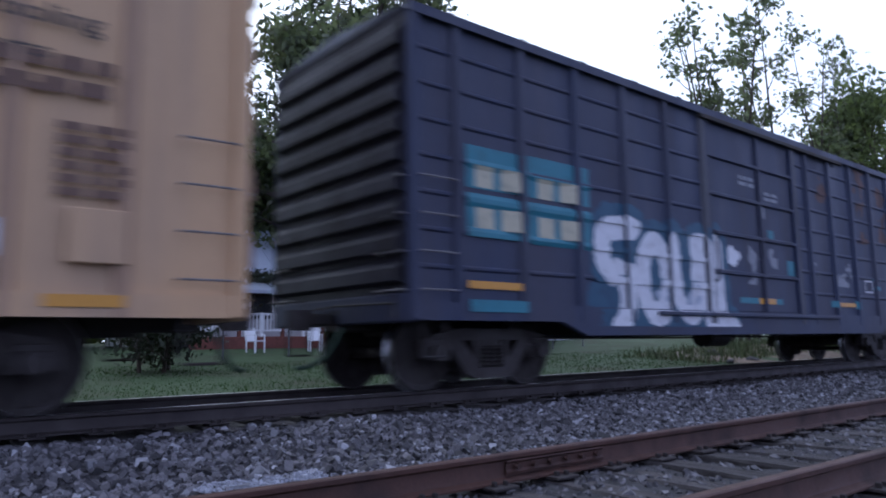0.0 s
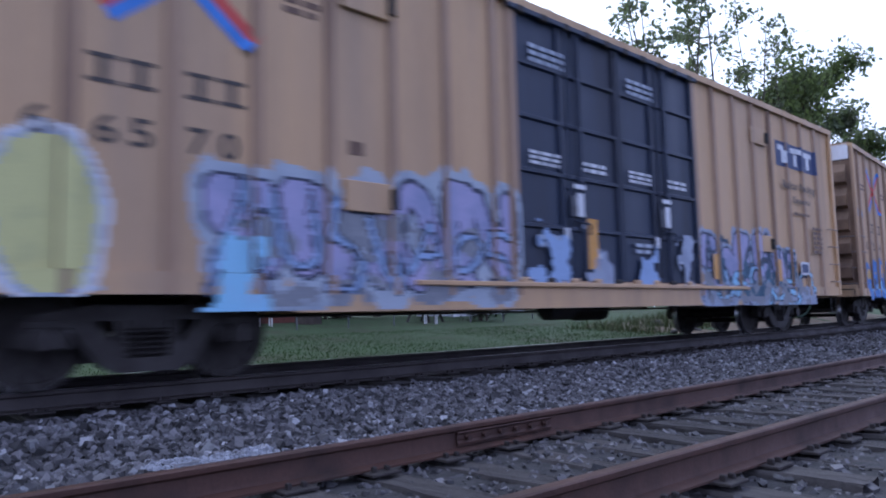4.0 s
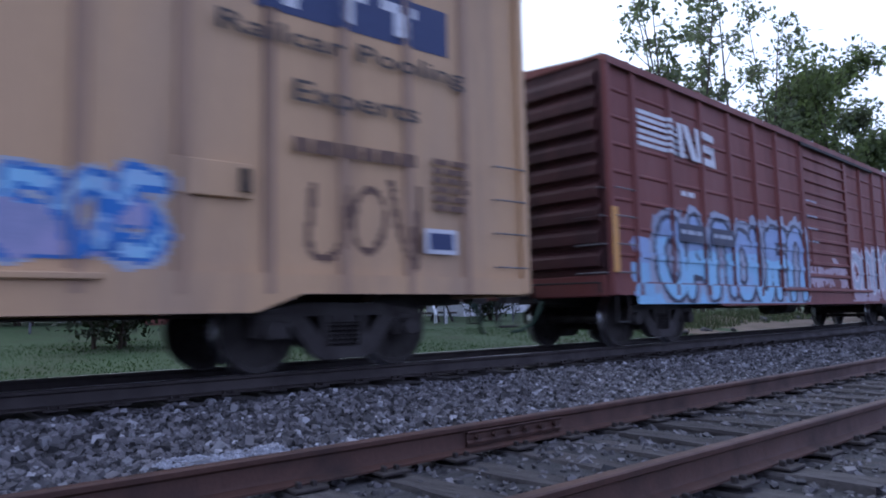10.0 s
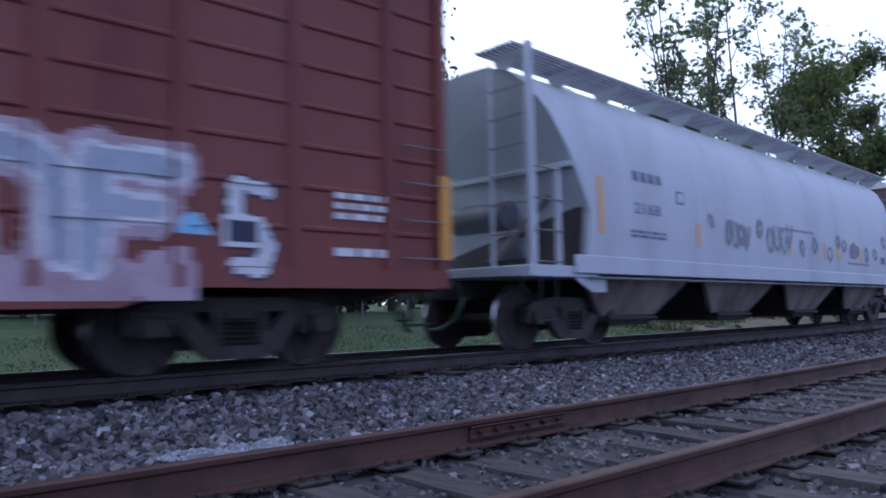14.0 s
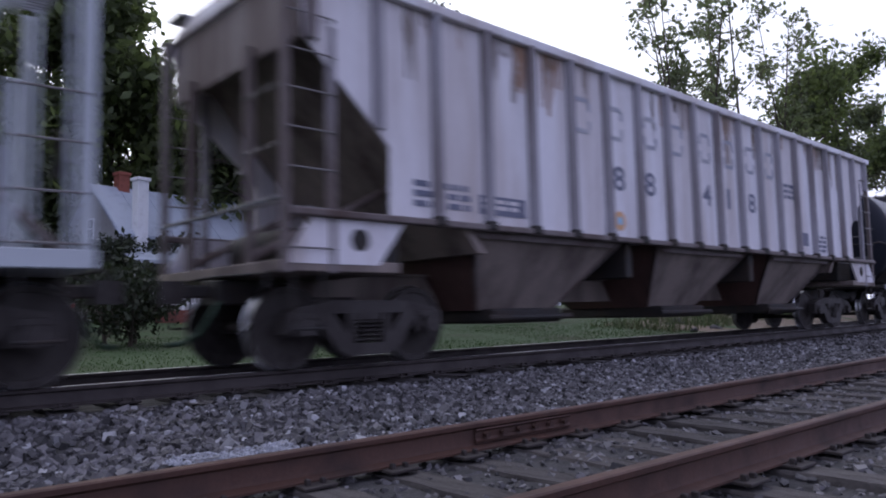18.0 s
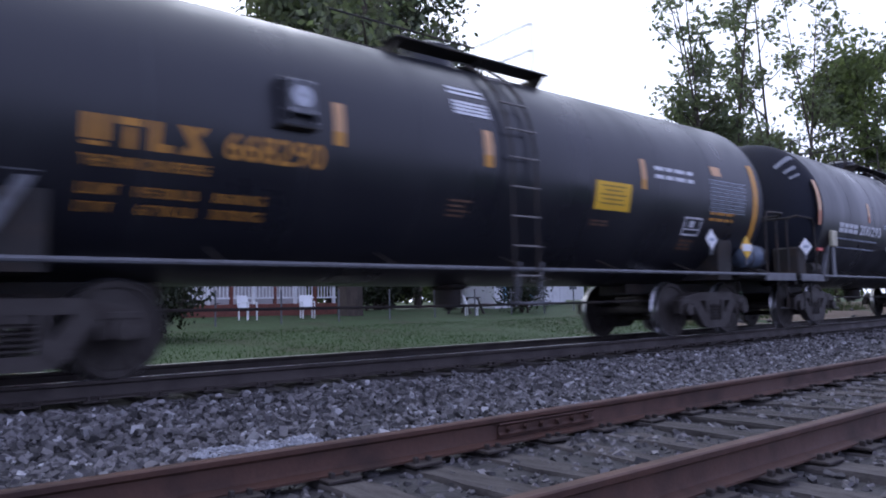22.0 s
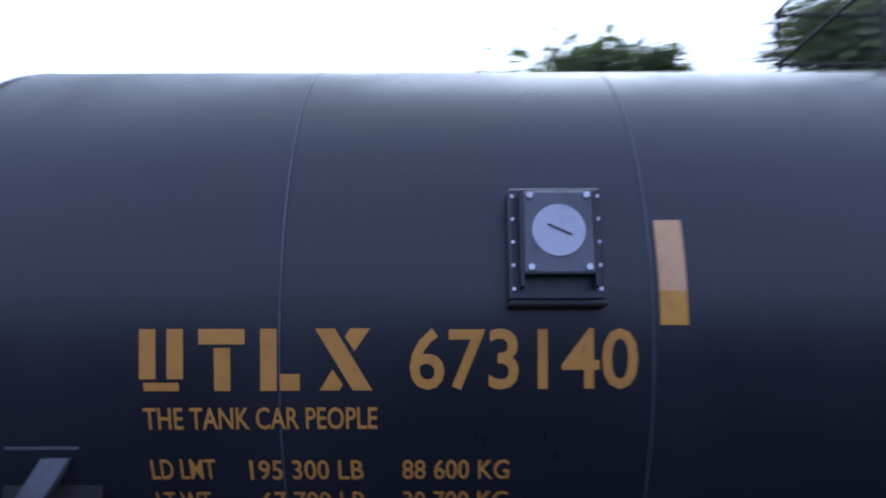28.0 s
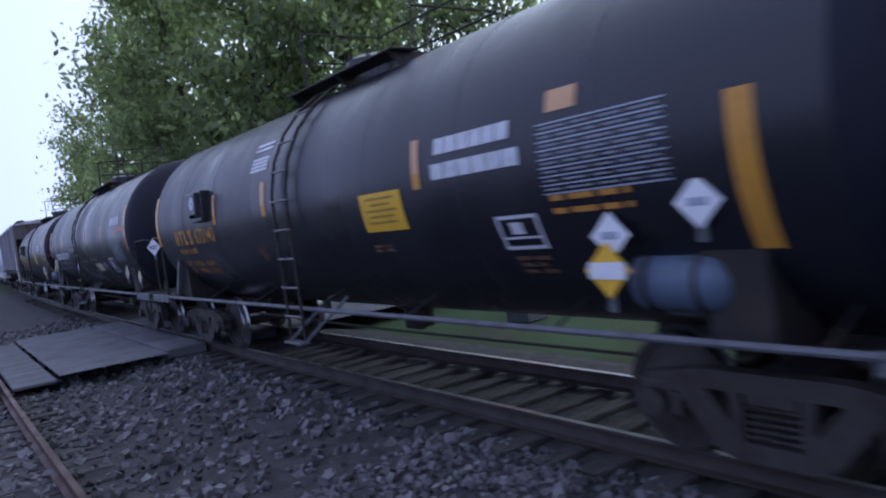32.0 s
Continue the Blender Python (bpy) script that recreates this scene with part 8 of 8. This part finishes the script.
part("lamp", G().lathe([(-0.08, 0.001), (-0.08, 0.09), (0.0, 0.1), (0.02, 0.001)], 1, 16, (0, -0.07, 0.86)), M["redlamp"], barrier, "lit red lamp")
for k in range(9):
    x = 8.0 + 2.3 * k
    y = 14.0 + 0.25 * k
    f = thing("fence_post", "thin grey fence post on the lawn", "post", "fence posts", pose(x, y, ground_z(x, y) - 0.05))
    part("stake", G().cyl((0, 0, 0), (0, 0, 1.15), 0.03, 8), M["steel"], f)
    part("cap", G().cyl((0, 0, 1.15), (0, 0, 1.18), 0.036, 8), M["rung"], f)
# rubble and dirt bank past the lawn
g = G()
g.sheet([22 + 1.2 * k for k in range(36)], [2.6 + 0.6 * k for k in range(14)], lambda x, w: (x, bow(x) + w, ground_z(x, bow(x) + w) + 0.03 + 0.16 * noise.noise((x * 0.5, w * 0.7, 2)) + 0.05 * noise.noise((x * 3, w * 3, 2)) - 0.4 * max(0, abs(w - 6.5) / 3.9 - 0.75) - 0.6 * max(0, (23.5 - x) / 1.5)))
solid("dirt_bank", g, M["dirt"], "bare brown dirt bank beside the track", "bank", kind="structure", smooth=True)
for k in range(26):
    rng = random.Random(500 + k)
    x, w = rng.uniform(23, 45), rng.uniform(3.2, 8)
    s = rng.uniform(0.08, 0.26)
    y = bow(x) + w
    g = G().bev(-s, s, -s * 0.7, s * 0.7, -s * 0.5, s * 0.6, s * 0.35)
    o = solid("rock", g, M["stone"], "pale broken rock on the bank", "rock", "rocks on the bank")
    o.matrix_basis = pose(x, y, ground_z(x, y) + 0.05, rng.uniform(-20, 20), rng.uniform(-20, 20), rng.uniform(0, 180))


def tufts(name, label, mat, count, x0, x1, w0, w1, h, seed, lift=0.0):
    """Blades of grass or weeds in one mesh."""
    rng = np.random.default_rng(seed)
    x, w = rng.uniform(x0, x1, count), rng.uniform(w0, w1, count)
    y = w + np.array([bow(p) for p in x])
    z = np.array([ground_z(p, q) for p, q in zip(x, y)]) + lift
    a = rng.uniform(0, math.tau, count)
    hh = h * rng.uniform(0.4, 1.3, count)
    dx, dy = np.cos(a) * 0.012 * (1 + h), np.sin(a) * 0.012 * (1 + h)
    lx, ly = rng.normal(0, 0.3, count) * hh, rng.normal(0, 0.3, count) * hh
    v = np.stack([np.stack([x - dx, y - dy, z], 1), np.stack([x + dx, y + dy, z], 1), np.stack([x + lx, y + ly, z + hh], 1)], 1).reshape(-1, 3)
    me = bpy.data.meshes.new(name)
    me.from_pydata(v.tolist(), [], (np.arange(count)[:, None] * 3 + np.arange(3)).tolist())
    me.materials.append(M[mat])
    tagged(new(name, me), label, "grass", kind="stuff")


tufts("lawn_grass", "short green lawn grass", "grassblade", 26000, -4, 26, 3.0, 12, 0.04, 7)
tufts("weeds", "tall dry weeds along the bank", "weed", 5000, 22, 44, 5.5, 9.5, 0.4, 8)
tufts("weeds", "green weeds beside the crossing road", "weed", 9000, -34, -4, 9.5, 12.5, 0.7, 9)
tufts("weeds", "thin dry weeds beside the ballast", "weed", 1500, -6, 20, 2.4, 3.2, 0.16, 10)

def woods(name, label, count, x0, x1, y0, y1, h, seed, mat):
    """A far belt of scrub and low trees, too far off to count, with an uneven top."""
    rng = np.random.default_rng(seed)
    x, y = rng.uniform(x0, x1, count), rng.uniform(y0, y1, count)
    top = np.array([h * (0.75 + 0.5 * noise.noise((p * 0.12, q * 0.1, seed)) + 0.25 * noise.noise((p * 0.5, 0, seed))) for p, q in zip(x, y)])
    z = np.array([ground_z(p, q) for p, q in zip(x, y)]) + rng.uniform(0, 1, count) ** 0.8 * top
    c = np.stack([x, y, z], 1)
    u = rng.normal(size=(count, 3))
    u /= np.linalg.norm(u, axis=1)[:, None]
    w = np.cross(u, rng.normal(size=(count, 3)))
    w /= np.linalg.norm(w, axis=1)[:, None]
    s = 0.42 * rng.uniform(0.6, 1.3, count)[:, None]
    v = np.stack([c - u * s, c + w * s * 0.6, c + u * s, c - w * s * 0.6], 1).reshape(-1, 3)
    me = bpy.data.meshes.new(name)
    me.from_pydata(v.tolist(), [], (np.arange(count)[:, None] * 4 + np.arange(4)).tolist())
    me.materials.append(M[mat])
    tagged(new(name, me), label, "woods", kind="stuff")


woods("far_woods", "low belt of scrub and trees far behind the lawn", 26000, -20, 130, 44, 52, 4.2, 21, "leaf")
woods("far_woods", "low belt of trees far beyond the crossing", 16000, -140, -20, 38, 46, 5.0, 22, "willow")

# ---- level crossing ----
g = G()
RX0, RX1 = -33.0, -24.5
for y0, y1, n in ((-60, YB - 1.7, 12), (YB + 1.6, -1.65, 4), (1.65, 70, 16)):
    g.sheet((RX0, (RX0 + RX1) / 2, RX1), [y0 + (y1 - y0) * k / n for k in range(n + 1)], lambda x, y: (x + 0.03 * y, y + bow(x), max(-0.06, -0.06 + 0.02 * max(0, abs(y) - 6)) if abs(y) < 14 else ground_z(x, y + bow(x)) + 0.03))
road = solid("road", g, M["asphalt"], "grey asphalt road over the tracks", "road", kind="structure", smooth=True)
g = G()
g.sheet([-25 + 1.0 * k for k in range(24)], [5.2 + 0.5 * k for k in range(8)], lambda x, w: (x, bow(x) + w, ground_z(x, bow(x) + w) + 0.04))
solid("service_road", g, M["asphalt"], "pale grey lane beside the track", "road", kind="structure", smooth=True)
for w0, w1 in ((-0.66, 0.66), (-1.62, -0.86), (0.86, 1.62), (YB - 0.66, YB + 0.66), (YB - 1.66, YB - 0.86), (YB + 0.86, YB + 1.58)):
    for k in range(4):
        x0 = RX0 + 0.2 + 2.05 * k
        x = x0 + 1.0
        o = solid("crossing_panel", G().bev(-1.0, 1.0, w0, w1, -0.2, -0.012 if w0 > -3 else ZB - 0.012, 0.015), M["asphalt"], "worn crossing panel between the rails", "crossing panel", "crossing panels", "structure")
        o.matrix_basis = pose(x, bow(x), 0, 0, 0, math.degrees(slope(x)))


def crossing_gate(x, y, turn):
    z = ground_z(x, y)
    s = thing("crossing_gate", "railway crossing gate with red lamps and striped arm", "crossing gate", "crossing gates", pose(x, y, z, 0, 0, turn))
    part("base", G().bev(-0.3, 0.3, -0.3, 0.3, 0, 0.25, 0.02), M["steel"], s)
    part("mast", G().cyl((0, 0, 0.2), (0, 0, 3.9), 0.06, 14), M["steel"], s, smooth=True)
    part("mechanism", G().bev(-0.22, 0.22, 0.08, 0.5, 0.7, 1.25, 0.03), M["steel"], s, "grey gate mechanism box")
    for k in range(9):
        a = -0.3 - 0.75 * k
        part("arm_section", G().bev(a - 0.75, a, 0.5, 0.54, 1.02, 1.16, 0.006), M["redspray"] if k % 2 else M["white"], s, "red section" if k % 2 else "white section")
    for a in (-2.4, -4.4, -6.6):
        part("arm_lamp", G().lathe([(0, 0.001), (0, 0.09), (0.05, 0.09), (0.05, 0.001)], 1, 18, (a, 0.44, 1.26)), M["redlamp"], s, "lit red lamp")
        part("lamp_hood", G().lathe([(0, 0.095), (-0.05, 0.1), (-0.05, 0.105), (0.06, 0.1)], 1, 18, (a, 0.44, 1.26)), M["under"], s)
    for a in (-0.4, 0.4):
        part("signal_lamp", G().lathe([(0, 0.001), (0, 0.15), (0.1, 0.15), (0.1, 0.001)], 1, 20, (a, -0.15, 2.6)), M["redlamp"], s, "lit red signal lamp")
        part("lamp_board", G().lathe([(0.05, 0.16), (0.05, 0.29), (0.06, 0.29), (0.06, 0.16)], 1, 24, (a, -0.15, 2.6), True), M["under"], s)
    part("lamp_arm", G().cyl((-0.4, -0.05, 2.6), (0.4, -0.05, 2.6), 0.04, 10), M["steel"], s)
    for r_ in (45, -45):
        o = part("crossbuck", G().bev(-0.6, 0.6, -0.1, -0.08, -0.1, 0.1, 0.006), M["white"], s, "white crossbuck board")
        o.matrix_basis = pose(0, 0, 3.5, 0, r_, 0)


crossing_gate(-20.6, 4.6, 4)
crossing_gate(-35.5, -8.6, 180)
crossing_sign = thing("utility_pole", "grey wooden utility pole beside the road", "pole", at=pose(-16.0, 11.5, ground_z(-16, 11.5)))
part("pole", G().cyl((0, 0, -0.2), (0, 0, 9.5), 0.15, 12, 0.11), M["bark"], crossing_sign, smooth=True)
part("crossarm", G().bev(-1.1, 1.1, -0.06, 0.06, 8.6, 8.74, 0.01), M["bark"], crossing_sign)
for a in (-0.9, 0.0, 0.9):
    part("insulator", G().cyl((a, 0, 8.74), (a, 0, 8.92), 0.04, 8), M["steel"], crossing_sign)


def sedan(x, y, turn):
    """A white saloon car waiting with its headlamps on; it looks along -x."""
    c = thing("car", "white saloon car waiting with lit headlamps", "car", at=pose(x, y, ground_z(x, y) + 0.05, 0, 0, turn))
    prof = [(-2.3, 0.35), (-2.32, 0.6), (-2.2, 0.78), (-1.2, 0.92), (1.5, 0.98), (2.25, 0.95), (2.35, 0.7), (2.3, 0.35)]
    b = part("body", G().prism(prof, 1, -0.88, 0.88), M["carwhite"], c, "white painted body")
    bev = b.modifiers.new("bevel", "BEVEL")
    bev.width, bev.segments = 0.07, 3
    cab = G()
    lo = [(-1.15, -0.8, 0.9), (1.55, -0.8, 0.96), (1.55, 0.8, 0.96), (-1.15, 0.8, 0.9)]
    hi = [(-0.35, -0.62, 1.4), (0.85, -0.62, 1.4), (0.85, 0.62, 1.4), (-0.35, 0.62, 1.4)]
    cab.add(lo + hi, [(0, 1, 5, 4), (1, 2, 6, 5), (2, 3, 7, 6), (3, 0, 4, 7), (0, 3, 2, 1)])
    part("cabin_glass", cab, M["glass"], c, "dark windows")
    part("roof", G().bev(-0.4, 0.9, -0.64, 0.64, 1.38, 1.44, 0.02), M["carwhite"], c)
    for s in (-1, 1):
        part("pillar", G().cyl((-1.12, s * 0.79, 0.92), (-0.36, s * 0.62, 1.4), 0.035, 6), M["carwhite"], c)
        part("pillar", G().cyl((0.2, s * 0.8, 0.95), (0.2, s * 0.63, 1.4), 0.035, 6), M["carwhite"], c)
        part("pillar", G().cyl((1.52, s * 0.79, 0.96), (0.86, s * 0.62, 1.4), 0.045, 6), M["carwhite"], c)
        part("headlamp", G().bev(-2.36, -2.26, s * 0.62 - 0.16, s * 0.62 + 0.16, 0.62, 0.76, 0.03), M["headlamp"], c, "lit headlamp")
        part("turn_lamp", G().bev(-2.36, -2.28, s * 0.83 - 0.05, s * 0.83 + 0.05, 0.6, 0.7, 0.015), M["amberlamp"], c, "amber lamp")
        part("tail_lamp", G().bev(2.3, 2.37, s * 0.68 - 0.15, s * 0.68 + 0.15, 0.68, 0.82, 0.02), M["redlamp"], c, "red tail lamp")
        part("mirror", G().bev(-0.95, -0.8, s * 0.93 - 0.07, s * 0.93 + 0.07, 0.96, 1.08, 0.02), M["carwhite"], c)
        part("door_line", G().bev(-0.9, 1.2, s * 0.885 - 0.004, s * 0.885 + 0.004, 0.68, 0.7, 0.002), M["under"], c)
        for a in (-1.4, 1.4):
            w = part("wheel", G().lathe([(-0.1, 0.18), (-0.1, 0.3), (-0.07, 0.32), (0.07, 0.32), (0.1, 0.3), (0.1, 0.18)], 1, 28, (a, s * 0.8, 0.32)), M["rubber"], c, "black tyre", smooth=True)
            part("rim", G().lathe([(0, 0.001), (s * 0.0, 0.19), (-0.06, 0.2)], 1, 20, (a, s * 0.9, 0.32)), M["rung"], w)
    part("grille", G().bev(-2.36, -2.3, -0.4, 0.4, 0.62, 0.74, 0.02), M["under"], c)
    part("bumper", G().bev(-2.4, -2.25, -0.86, 0.86, 0.36, 0.54, 0.04), M["carwhite"], c)
    return c


sedan(-14.8, 5.6, 12)

# ---- motion ----


def on_track(x):
    return Vector((x, bow(x), 0))


def motions():
    times = [0.5 * k for k in range(65)]
    for car, s0, (pa, pb) in TRAIN:
        rows = []
        for t in times:
            x = s0 - V * t
            a, b = on_track(x + pa), on_track(x + pb)
            d = (b - a).normalized()
            o = a - d * pa
            rows.append((t, pose(o.x, o.y, 0, 0, 0, math.degrees(math.atan2(d.y, d.x)))))
        walk(car, rows)
    for w, x, r in WHEELS:
        walk(w, [(0.1 * k, pose(x, 0, r, 0, -math.degrees(V * 0.1 * k / r) + 37 * (x % 3), 0)) for k in range(321)])


motions()
